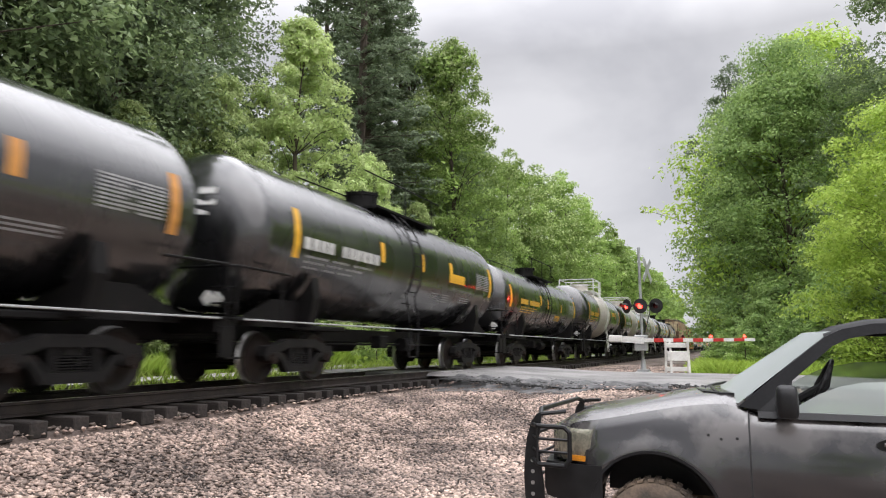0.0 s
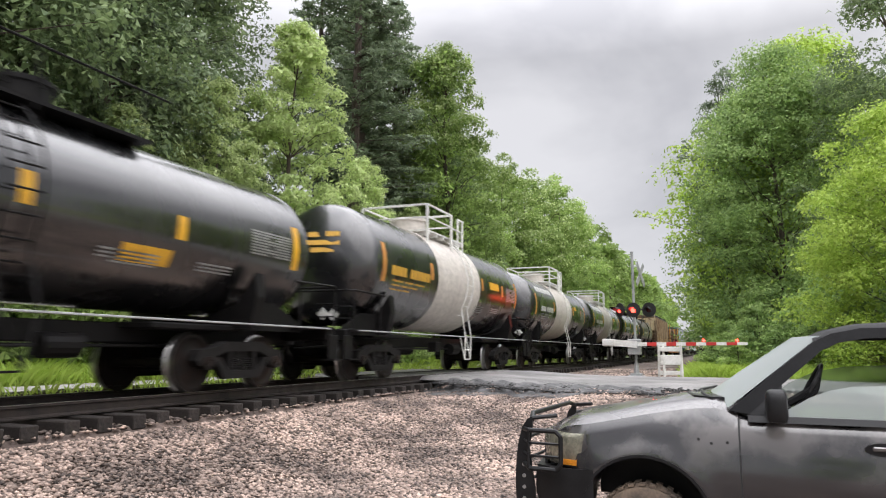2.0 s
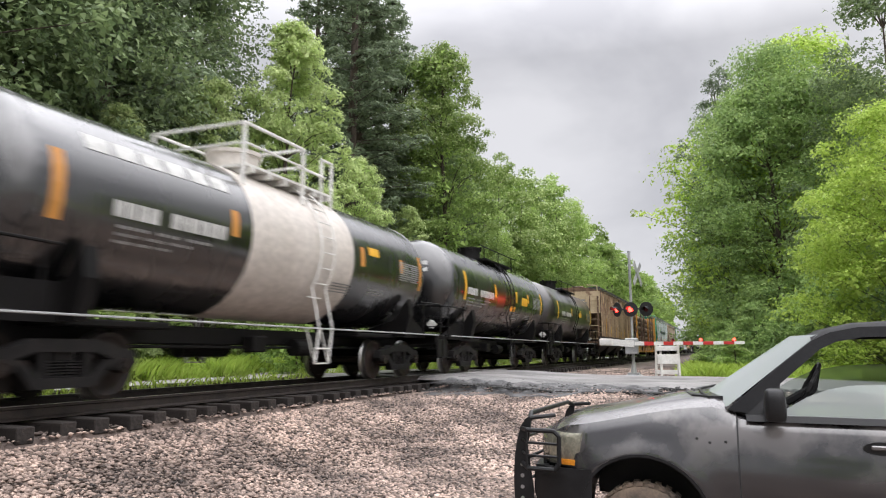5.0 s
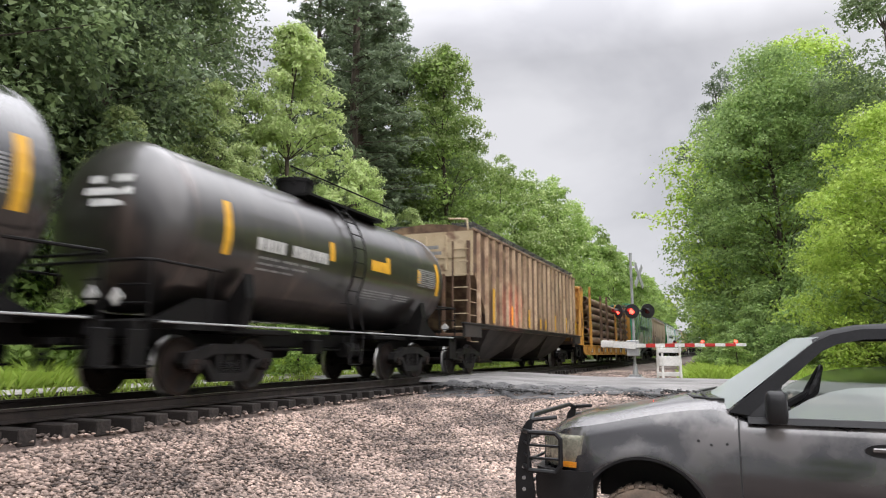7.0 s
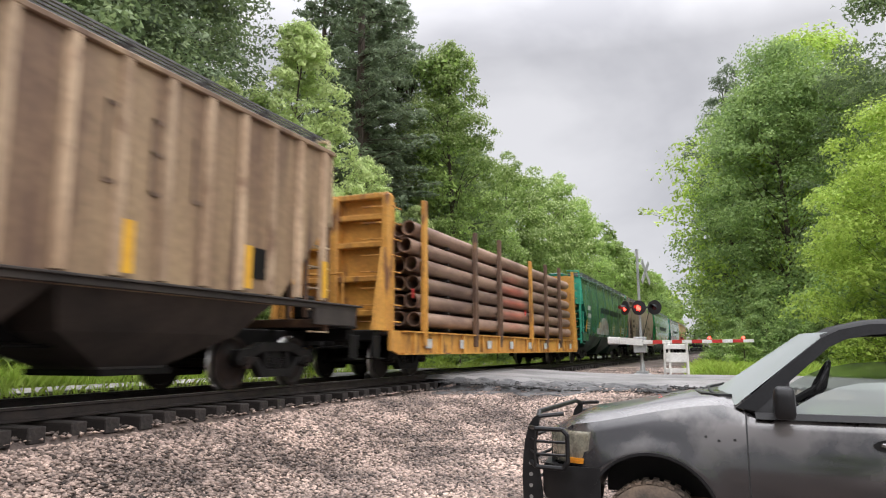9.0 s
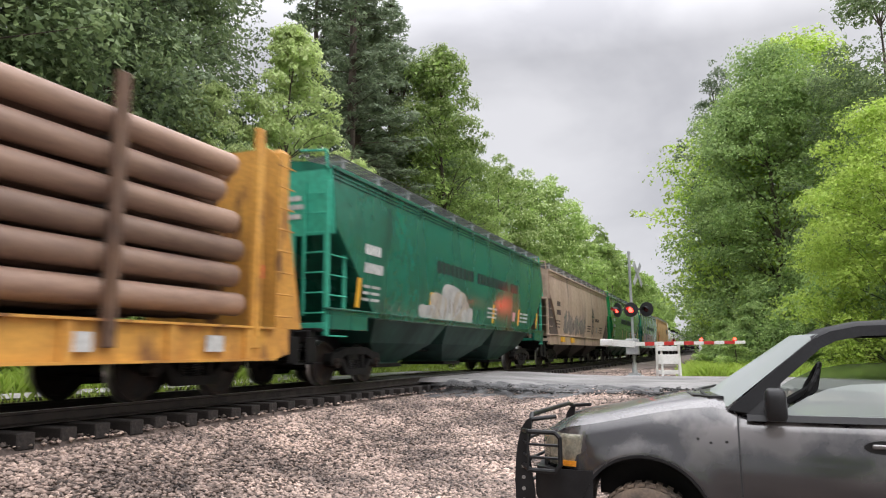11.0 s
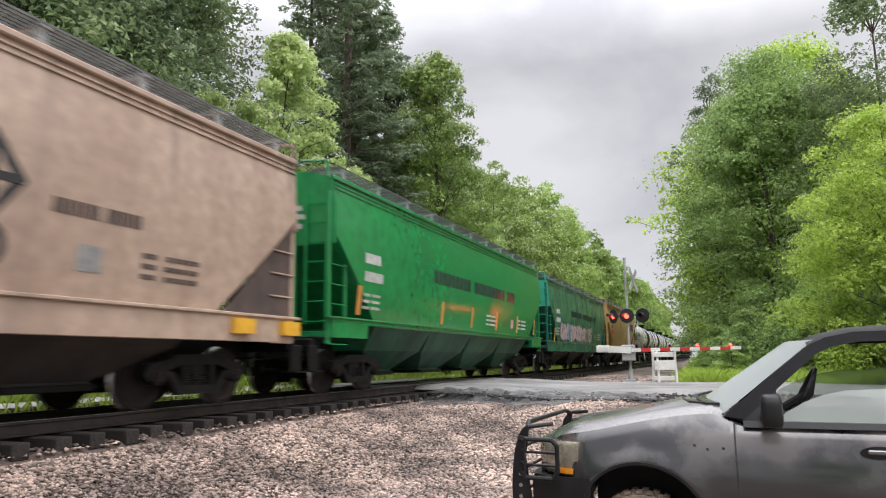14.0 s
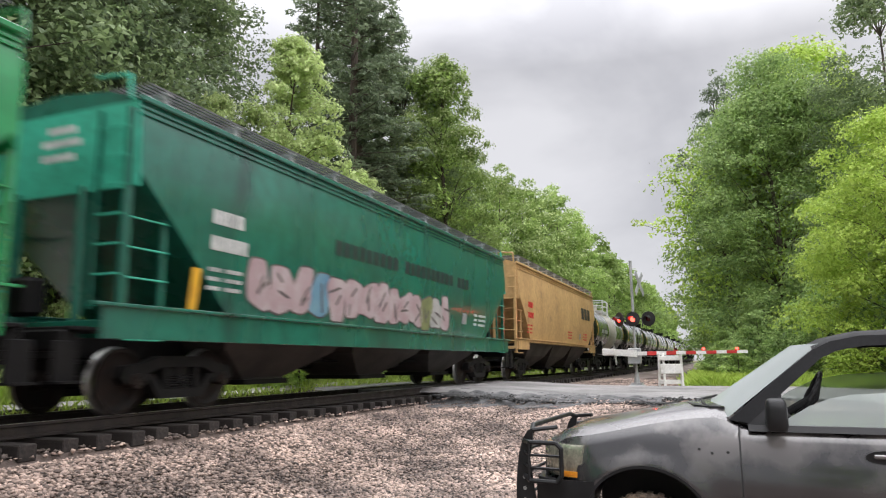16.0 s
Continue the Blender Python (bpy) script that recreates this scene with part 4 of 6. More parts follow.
def tank_car(pitch, paint, label, marks="white", band=False, dome="manway", strip=M_YELLOW, name_bar=(-4.4, -2.0), plates=(), extra_strips=(), head_marks=True, bogie_in=2.75, radius=1.43, inset=0.62, sh=0.0, strip_in=1.42, dome_y=-0.35):
    global TZ, TR
    TZ, TR = 1.24 + radius, radius
    car = thing("tank_car", label, "tank car", None, "cars of the freight train")
    half = pitch / 2
    h = half - inset
    prof = [(-h + 0.62 - 0.60 * math.sin(radians(a)), TR * math.cos(radians(a))) for a in (90, 78, 64, 50, 36, 22, 10)]
    prof += [(-h + 0.62 + 0.02, TR)]
    prof += [(k, TR) for k in np.linspace(-h + 1.4, h - 1.4, 6)]
    prof = prof + [(-y, r) for y, r in reversed(prof[:8])]
    part("tank_shell", lathe(nb(), prof, 48, Matrix.Translation((0, 0, TZ))), paint, car, smooth=True)
    for y in (-h + 0.66, h - 0.66):
        bm = nb()
        lathe(bm, [(y - 0.03, TR), (y - 0.02, TR + 0.008), (y + 0.02, TR + 0.008), (y + 0.03, TR)], 48, Matrix.Translation((0, 0, TZ)))
        part("weld_seam", bm, paint, car)
    if band:
        part("painted_band", lathe(nb(), [(sh - 1.3, TR), (sh - 1.3, TR + 0.005), (sh + 2.2, TR + 0.005), (sh + 2.2, TR)], 48, Matrix.Translation((0, 0, TZ))), M_BANDWHITE, car,
             "dusty white band round the tank", smooth=True)
    underframe(car, half)
    for s in (-1, 1):
        y = s * (half - bogie_in)
        bm = nb()
        prism(bm, [(-1.30, 1.02), (1.30, 1.02), (1.42, 1.55), (1.36, 1.95), (1.0, 1.42), (0.0, 1.12), (-1.0, 1.42), (-1.36, 1.95), (-1.42, 1.55)], "y", y - 0.12, y + 0.12)
        box(bm, (0, y - s * 0.9, 1.02), (1.9, 2.0, 0.10), 0.02)
        for k in (-1, 1):
            prism(bm, [(y - 0.1, 1.0), (y + s * 1.75, 1.0), (y + s * 1.75, 1.14), (y + s * 0.9, 1.5), (y - 0.1, 1.5)], "x", k * 1.02, k * 1.06)
        part("saddle", bm, M_FRAME, car)
        bogie(car, y)
        # walkway and bent rail round the head
        bm = nb()
        e = s * (half - 0.30)
        pipe(bm, [(1.46, e - s * 1.5, 1.90), (1.46, e - s * 0.15, 1.92), (1.32, e, 1.92), (-1.32, e, 1.92), (-1.46, e - s * 0.15, 1.92), (-1.46, e - s * 1.5, 1.90)], 0.022)
        for k in (-1, 1):
            for q in (0.1, 1.3):
                pipe(bm, [(k * 1.44, e - s * q, 1.92), (k * 1.44, e - s * q, 0.98)], 0.02)
        for q in (0.35, 0.6):
            rod(bm, (1.44, e - s * 0.1, 0.98 + q), (1.0, e, 0.98 + q), 0.014)
        part("end_railing", bm, M_FRAME, car)
        bm = nb()
        box(bm, (0, s * (half - 0.85), 1.09), (2.8, 1.0, 0.05), 0.01)
        part("end_platform", bm, M_FRAME, car)
    # long side rail that catches the light
    for k in (-1, 1):
        bm = nb()
        pipe(bm, [(k * 1.47, -half + 0.6, 1.08), (k * 1.47, half - 0.6, 1.08)], 0.016)
        part("side_handrail", bm, M_GALV if k > 0 else M_FRAME, car, "thin worn steel handrail")
    # ladder up the side and the stand below it
    lm = M_WHITE if band else M_FRAME
    for k in (-1, 1):
        bm = nb()
        ly = sh + (0.95 if band else 0.2)
        arc = [(TR + 0.12) * 1.0 for _ in range(9)]
        for dy in (-0.24, 0.24):
            pts = [(k * arc[i] * math.cos(radians(a)), ly + dy, TZ + arc[i] * math.sin(radians(a))) for i, a in enumerate(np.linspace(-30, 62, 9))]
            pipe(bm, [(k * 1.47, ly + dy, 1.08)] + pts, 0.02, 5)
        ladder = part("ladder", bm, lm, car, "white ladder" if band else "")
        rm = kept("rung_tank" + lm.name, lambda: rod(nb(), (0, -0.24, 0), (0, 0.24, 0), 0.014, 6), lm)
        for a in np.linspace(-38, 58, 9):
            part("rung", rm, None, ladder, "", pose(k * (TR + 0.12) * math.cos(radians(a)), ly, TZ + (TR + 0.12) * math.sin(radians(a))))
        bm = nb()
        for dy in (-0.24, 0.24):
            pipe(bm, [(k * 1.47, ly + dy, 1.08), (k * 1.52, ly + dy - 0.2, 0.42)], 0.02, 5)
            pipe(bm, [(k * 1.47, ly + dy - 0.45, 1.08), (k * 1.52, ly + dy - 0.2, 0.42)], 0.016, 5)
        stand = part("step_stand", bm, lm, car, "white slanted step stand" if band else "")
        for z in (0.42, 0.70):
            part("step", rm, None, stand, "", pose(k * 1.5, ly - 0.18, z))
    top = TZ + TR
    if band:
        rail = part("top_railing", box(nb(), (1.03, sh - 0.275, top + 0.66), (0.055, 1.85, 0.055), 0.01), M_WHITE, car, "white square-tube safety railing")
        for sx in (-1, 1):
            for y in (sh - 1.2, sh + 0.65):
                part("post", box(nb(), (sx * 1.03, y, top + 0.10), (0.07, 0.07, 1.14), 0.012), M_WHITE, rail)
            for z, w in ((0.66, 0.055), (0.30, 0.042))[sx > 0:]:
                part("rail_tube", box(nb(), (sx * 1.03, sh - 0.275, top + z), (w, 1.85, w), 0.01), M_WHITE, rail)
            for y in (1.55, 1.95):
                part("post", box(nb(), (sx * 0.9, sh + y, top + 0.06), (0.06, 0.06, 1.3), 0.012), M_WHITE, rail)
            part("rail_tube", box(nb(), (sx * 0.9, sh + 1.75, top + 0.70), (0.05, 0.46, 0.05), 0.012), M_WHITE, rail)
            part("rail_tube", box(nb(), (sx * 0.97, sh + 1.1, top + 0.30), (0.045, 0.95, 0.05), 0.01), M_WHITE, rail)
        for y in (sh - 1.2, sh + 0.65):
            for z, w in ((0.66, 0.055), (0.30, 0.042)):
                part("rail_tube", box(nb(), (0, y, top + z), (2.06, w, w), 0.01), M_WHITE, rail)
        bm = nb()
        box(bm, (0, sh + 0.5, top - 0.02), (1.8, 2.9, 0.05))
        for y in np.linspace(sh - 0.8, sh + 1.8, 6):
            box(bm, (0, y, top - 0.1), (1.9, 0.05, 0.12))
        part("top_platform", bm, M_WHITE, car)
        bm = nb()
        rod(bm, (0, sh - 0.2, top - 0.1), (0, sh - 0.2, top + 0.36), 0.50, 24)
        rod(bm, (0, sh - 0.2, top + 0.36), (0, sh - 0.2, top + 0.44), 0.54, 24)
        box(bm, (0, sh + 0.6, top + 0.12), (0.5, 0.5, 0.36), 0.04)
        part("valve_housing", bm, M_BANDWHITE, car, "white round valve housing", smooth=True)
    else:
        bm = nb()
        rod(bm, (0, dome_y, top - 0.12), (0, dome_y, top + 0.36), 0.40, 20)
        rod(bm, (0, dome_y, top + 0.36), (0, dome_y, top + 0.43), 0.43, 20)
        for k in range(6):
            a = k * 1.047
            rod(bm, (0.45 * math.cos(a), dome_y + 0.45 * math.sin(a), top + 0.28), (0.45 * math.cos(a), dome_y + 0.45 * math.sin(a), top + 0.46), 0.03, 6)
        part("manway_dome" if dome == "manway" else "valve_housing", bm, M_FRAME, car, smooth=True)
        bm = nb()
        for sx in (-1, 1):
            box(bm, (sx * 0.72, 0.5, top - 0.10), (0.42, 3.4, 0.05))
            for y in np.linspace(-1.0, 2.0, 5):
                box(bm, (sx * 0.72, y, top - 0.24), (0.05, 0.06, 0.3))
        for q in (1.0, 1.6):
            rod(bm, (0, q, top - 0.1), (0, q, top + 0.16), 0.12, 10)
        part("top_platform", bm, M_FRAME, car)
        bm = nb()
        for sx in (-1, 1):
            for y in (-1.4, 0.3, 2.0):
                pipe(bm, [(sx * 0.93, y, top - 0.2), (sx * 0.93, y, top + 0.62 if dome != "low" else top + 0.3)], 0.018, 5)
            pipe(bm, [(sx * 0.93, -1.9, top + (0.62 if dome != "low" else 0.3)), (sx * 0.93, 2.5, top + (0.62 if dome != "low" else 0.3))], 0.018, 5)
        part("top_railing", bm, M_FRAME, car)
    # reflective strips at the ends and along the side
    for y in (-h + (0.87 if band else strip_in), h - (0.72 if band else 0.92)):
        part("reflective_strip", shell_plate(nb(), y - 0.09, y + 0.09, -17, 20), strip, car, "yellow vertical reflective strip")
    for y, a0, a1 in extra_strips:
        part("reflective_strip", shell_plate(nb(), sh + y - 0.09, sh + y + 0.09, a0 - 13, a1 - 13), strip, car, "yellow vertical reflective strip")
    name_bar = (name_bar[0] + sh, name_bar[1] + sh)
    lm = {"white": M_LETTER, "yellow": M_LETTER_Y, "grey": M_LETTER_G}[marks]
    bm = nb()
    flag_row(bm, lambda b, y0, y1, lo, hi: shell_plate(b, y0, y1, lo, hi, n=2), name_bar[0], name_bar[1], -9, 0, "xxxx xxxxxx", 0.16)
    part("lettering", bm, lm, car, "plain bars of faded lettering")
    bm = nb()
    for i, (lo, hi) in enumerate(((-15.0, -13.2), (-19.2, -17.5), (-23.4, -21.8))):
        flag_row(bm, lambda b, y0, y1, a, c: shell_plate(b, y0, y1, a, c, n=1), name_bar[0] + 0.1, name_bar[1] - 0.3 - 0.4 * i, lo, hi, "xxxxx xxxx xxxxx", 0.3)
    part("lettering", bm, M_LETTER_G if marks == "white" else lm, car)
    bm = nb()
    for i in range(9):
        flag_row(bm, lambda b, y0, y1, a, c: shell_plate(b, y0, y1, a, c, n=1), h - (2.0 if band else 2.25), h - (0.87 if band else 1.1), -10 + i * 2.2, -8.8 + i * 2.2, "xxxxxxx" if i % 3 else "xxx xxx", 0.06)
    part("data_panel", bm, M_LETTER_G, car, "panel of small grey lines")
    bm = nb()
    for y0, n in ((h - 3.4, 3), (h - 5.0, 4), (1.2, 3)):
        for i in range(n):
            shell_plate(bm, y0, y0 + 0.8, -25 - i * 2.6, -23.8 - i * 2.6, n=1)
    part("data_panel", bm, M_LETTER_G, car)
    for y0, y1, a0, a1 in plates:
        part("sign_panel", shell_plate(nb(), sh + y0, sh + y1, a0 - 13, a1 - 13), M_YELLOW, car, "yellow warning panel")
    if head_marks:
        bm = nb()
        for z, w, n in ((TZ + 0.62, 0.8, 2), (TZ + 0.42, 1.0, 1), (TZ + 0.25, 0.7, 1)):
            for i in range(n):
                x = 0.25 + (i - (n - 1) / 2) * 0.45
                wd = w / n * 0.8
                y = -(head_y(h, x, z) + 0.006)
                box(bm, (x, y, z), (wd, 0.012, 0.12), 0, pose(0, 0, 0, -16, 0, 10))
        part("head_marking", bm, lm, car)
    bm = nb()
    for s in (-1, 1):
        box(bm, (1.05, s * (half - 0.20), 1.40), (0.18, 0.02, 0.18), 0, pose(0, 0, 0, 0, 45, 0))
    part("placard", bm, M_WHITE, car, "white diamond placard")
    return car


# ---- covered hoppers ----
def hopper_bottom(y, half, bays, end_in, top_z=3.2, sill_z=1.41):
    """Height of the hopper's underside along the car."""
    e = half - abs(y)
    if e < end_in:
        return top_z + (sill_z - top_z) * (e / end_in)
    span_l = 2 * (half - end_in)
    u = (y + half - end_in) / span_l * bays
    f = abs((u % 1.0) - 0.5) * 2      # 0 in the middle of a bay, 1 between bays
    return 0.36 + max(0.0, f - 0.28) / 0.72 * 0.86


def hopper_width(z, wide, bow):
    if z >= 1.41:
        q = (z - 1.41) / 2.95
        return wide - bow * (1 - math.sin(math.pi * (0.12 + 0.70 * q)))
    return 0.55 + (wide - bow * 0.62 - 0.55) * max(0.0, (z - 0.3)) / 1.11


def side_x(z, wide, bow):
    return hopper_width(z, wide, bow)


def hopper_car(pitch, label, paint, end_paint, wide=1.60, bow=0.20, eave=4.36, bays=3, ribs=0, deep_sill=False, sill_paint=None, walk_h=0.32, slope=None, end_in=2.0, gap=0.72):
    car = thing("hopper_car", label, "hopper car", None, "cars of the freight train")
    half = pitch / 2
    h = half - gap
    bm = nb()
    ys = sorted(set([-h, -h + end_in, h - end_in, h] + list(np.linspace(-h, -h + end_in, 5)) + list(np.linspace(h - end_in, h, 5)) +
                    list(np.linspace(-h + end_in, h - end_in, bays * 12 + 1))))
    rings = []
    for y in ys:
        zb = min(1.43, max(hopper_bottom(y, h, bays, end_in), 0)) if h - abs(y) > end_in else hopper_bottom(y, h, bays, end_in)
        zs = [max(zb, 1.41) + (eave - max(zb, 1.41)) * k / 9 for k in range(10)]
        right = [(hopper_width(z, wide, bow), z) for z in zs]
        roof = [(hopper_width(eave, wide, bow) * 0.93, eave + 0.07), (0.9, eave + 0.22), (0.0, eave + 0.30)]
        pr = right + roof
        rings.append([(x, y, z) for x, z in pr] + [(-x, y, z) for x, z in reversed(pr[:-1])])
    loft(bm, rings)
    part("body", bm, paint, car, smooth=True)
    # hopper chutes under the sill
    L = 2 * (h - end_in) / bays
    wa, wb = (0.47, 0.22) if bays > 3 else (0.40, 0.15)
    for b in range(bays):
        yc = -h + end_in + L * (b + 0.5)
        bm = nb()
        top = [(wide - bow * 0.6 - 0.02, 1.45), (-(wide - bow * 0.6 - 0.02), 1.45)]
        r0 = [(x, yc + sy * L * 0.5, z) for (x, z), sy in ((top[0], -1), (top[0], 1), (top[1], 1), (top[1], -1))]
        corners = ((1, -1), (1, 1), (-1, 1), (-1, -1))
        rm = [(sx * 1.12, yc + sy * L * wa, 0.90) for sx, sy in corners]
        r1 = [(sx * 0.66, yc + sy * L * wb, 0.44) for sx, sy in corners]
        r2 = [(sx * 0.66, yc + sy * L * wb, 0.32) for sx, sy in corners]
        loft(bm, [r0, rm, r1, r2])
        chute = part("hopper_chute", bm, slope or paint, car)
        part("outlet_gate", box(nb(), (0, yc, 0.36), (1.5, L * 2.1 * wb, 0.09), 0.01), M_FRAME, chute)
    underframe(car, half)
    sp = sill_paint or paint
    for k in (-1, 1):
        bm = nb()
        x = k * (side_x(1.45, wide, bow) + 0.03)
        if deep_sill:
            box(bm, (x, 0, 1.21), (0.06, 2 * half - 1.3, 0.42), 0.01)
            box(bm, (x + k * 0.02, 0, 1.43), (0.12, 2 * half - 1.0, 0.05), 0.01)
        else:
            box(bm, (x, 0, 1.47), (0.10, 2 * half - 1.3, 0.10), 0.01)
            box(bm, (x + k * 0.03, 0, 1.53), (0.13, 2 * half - 1.0, 0.035), 0.006)
            for s in (-1, 1):
                box(bm, (x, s * (half - 1.45), 1.30), (0.09, 1.5, 0.34), 0.01)
        part("side_sill", bm, sp, car)
        # eave rail with its fluted edge
        bm = nb()
        xe = k * side_x(eave, wide, bow)
        box(bm, (xe + k * 0.02, 0, eave + 0.03), (0.10, 2 * h + 0.06, 0.09), 0.015)
        if ribs == 0:
            for j in (0.10, 0.19):
                box(bm, (k * (side_x(eave - j, wide, bow) + 0.012), 0, eave - j), (0.035, 2 * h, 0.025), 0.004)
        part("eave_rail", bm, sp if deep_sill else paint, car)
        # grating walkway along the roof
        bm = nb()
        zr = eave + walk_h
        for j in range(9):
            xb = k * (0.78 + 0.09 * j)
            box(bm, (xb, 0, zr), (0.022, 2 * h - 0.3, 0.03))
        for y in np.arange(-h + 0.3, h - 0.2, 0.30):
            box(bm, (k * 1.14, y, zr - 0.012), (0.76, 0.016, 0.016))
        part("roof_walkway", bm, M_GRATE, car, "steel grating roof walkway")
        bk = M_GALV if ribs == 0 else M_GRATE

        def bracket_bm():
            bm = nb()
            box(bm, (0.0, 0, -0.05), (0.80, 0.09, 0.03))
            box(bm, (0.32, 0, -walk_h / 2), (0.05, 0.09, walk_h))
            return bm
        me = kept("bracket%.2f%s" % (walk_h, bk.name), bracket_bm, bk)
        for y in np.linspace(-h + 0.5, h - 0.5, 11):
            part("walkway_bracket", me, None, car, "", pose(k * 1.14, y, zr, 0, 0, 0 if k > 0 else 180))
    for y in np.linspace(-h + 1.6, h - 1.6, 8):
        bm = nb()
        box(bm, (0, y, eave + 0.36), (0.75, 1.5, 0.14), 0.05)
        part("roof_hatch", bm, paint, car)
    for s in (-1, 1):
        bogie(car, s * (half - 2.55))
        # end panel above the slope sheet, corner posts, ladders and platform
        bm = nb()
        w1 = side_x(eave, wide, bow)
        prism(bm, [(-w1, eave), (w1, eave), (side_x(3.05, wide, bow), 3.02), (-side_x(3.05, wide, bow), 3.02)], "y", s * h, s * (h + 0.035))
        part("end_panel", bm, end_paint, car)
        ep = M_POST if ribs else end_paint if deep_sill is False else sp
        for k in (-1, 1):
            part("corner_post", box(nb(), (k * 1.45, s * (h + 0.06), 2.55), (0.10, 0.10, 3.1), 0.01), ep, car)
            part("end_post", box(nb(), (k * 0.62, s * (h + 0.03), 2.15), (0.10, 0.10, 1.9), 0.01), ep, car)
            part("ladder_post", box(nb(), (k * 1.45, s * (h - 0.62), 2.0), (0.07, 0.07, 1.5), 0.01), ep, car)
        part("end_beam", box(nb(), (0, s * (h + 0.06), 1.18), (2.95, 0.14, 0.16), 0.01), ep, car)
        bm = nb()
        box(bm, (0.95, s * (h + 0.11), 2.75), (0.05, 0.04, 2.7))
        ladder = part("ladder", bm, ep, car)
        rm = kept("rung_across" + end_paint.name, lambda: rod(nb(), (-0.25, 0, 0), (0.25, 0, 0), 0.016, 6), end_paint)
        rl = kept("rung_along" + end_paint.name, lambda: rod(nb(), (0, -0.335, 0), (0, 0.335, 0), 0.016, 6), end_paint)
        for k in (-1, 1):
            for z in np.arange(1.45, 4.1, 0.40):
                part("rung", rm, None, ladder, "", pose(k * 1.20, s * (h + 0.11), z))
            for z in np.arange(1.0, 3.0, 0.40):
                part("rung", rl, None, ladder, "", pose(k * 1.52, s * (h - 0.285), z))
        bm = nb()
        pipe(bm, [(1.45, s * (h + 0.1), eave), (1.42, s * (h + 0.1), eave + walk_h + 0.05), (0.8, s * (h + 0.1), eave + walk_h + 0.1)], 0.03)
        part("roof_grab_rail", bm, end_paint, car)
        bm = nb()
        box(bm, (0, s * (half - 0.75), 1.12), (2.9, 0.9, 0.05), 0.01)
        box(bm, (0.3, s * (half - 0.55), 1.55), (0.4, 0.3, 0.5), 0.05)
        rod(bm, (-0.45, s * (half - 0.30), 2.0), (-0.45, s * (half - 0.34), 2.0), 0.26, 18)
        rod(bm, (-0.45, s * (half - 0.33), 2.0), (-0.45, s * (half - 0.33), 1.1), 0.025, 6)
        part("end_platform", bm, M_FRAME, car)
        if ribs:
            for x in (-0.7, 0.0, 0.7):
                part("end_stiffener", box(nb(), (x, s * (h + 0.05), 3.75), (0.09, 0.07, 1.1), 0.01), end_paint, car)
    if ribs:
        for k in (-1, 1):
            for y in np.linspace(-7.45, 7.55, ribs):
                bm = nb()
                prism(bm, [(k * 1.0 * wide, y - 0.085), (k * (wide + 0.085), y - 0.05), (k * (wide + 0.085), y + 0.05), (k * wide, y + 0.085)], "z", 1.58, eave - 0.02)
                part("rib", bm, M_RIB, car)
    return car


def side_plate(bm, y0, y1, z0, z1, wide=1.60, bow=0.20, t=0.008, n=2):
    rings = []
    for k in range(n + 1):
        z = z0 + (z1 - z0) * k / n
        x = side_x(z, wide, bow)
        rings.append([(x + 0.001, y0, z), (x + t, y0, z), (x + t, y1, z), (x + 0.001, y1, z)])
    return loft(bm, rings)


def hopper_marks(car, half, wide=1.60, bow=0.20, name=None, name_mat=M_LETTER_D, number=M_LETTER, strip=M_YELLOW, strips=(), low=1.6, num_at=1.0):
    h = half - 0.98
    def put(b, y0, y1, lo, hi):
        side_plate(b, y0, y1, lo, hi, wide, bow)
    if name:
        y0, y1, z0, z1, text = name
        bm = nb()
        flag_row(bm, put, y0, y1, z0, z1, text, 0.22)
        part("lettering", bm, name_mat, car, "dark plain bars of lettering")
    if number:
        bm = nb()
        flag_row(bm, put, -h + num_at, -h + num_at + 0.75, 2.78, 3.0, "xxxx", 0.16)
        flag_row(bm, put, -h + num_at, -h + num_at + 0.88, 2.38, 2.6, "xxxxx", 0.16)
        part("lettering", bm, number, car, "white plain bars of lettering")
        bm = nb()
        for z in (2.06, 1.92, 1.78):
            flag_row(bm, put, -h + num_at, -h + num_at + 0.8, z, z + 0.06, "xxx xxxx", 0.2)
            flag_row(bm, put, h - 3.3, h - 2.2, z, z + 0.07, "xx xxxxx", 0.2)
            flag_row(bm, put, h - 7.2, h - 6.2, z, z + 0.06, "xxxxxxx", 0.2)
        part("data_panel", bm, number, car)
        bm = nb()
        put(bm, h - 4.3, h - 3.95, 1.78, 2.1)
        part("data_panel", bm, M_LETTER_G, car)
    for y in strips:
        bm = nb()
        side_plate(bm, y - 0.09, y + 0.09, low, low + 0.62, wide, bow)
        part("reflective_strip", bm, strip, car, "yellow vertical reflective strip")
    for s in (1, ):
        bm = nb()
        for k, (x, z, w) in enumerate(((0.55, 3.80, 0.5), (0.55, 3.62, 0.7), (0.5, 3.42, 0.6))):
            box(bm, (x, -(h + 0.302), z), (w, 0.012, 0.10))
        part("head_marking", bm, number or M_LETTER_G, car)


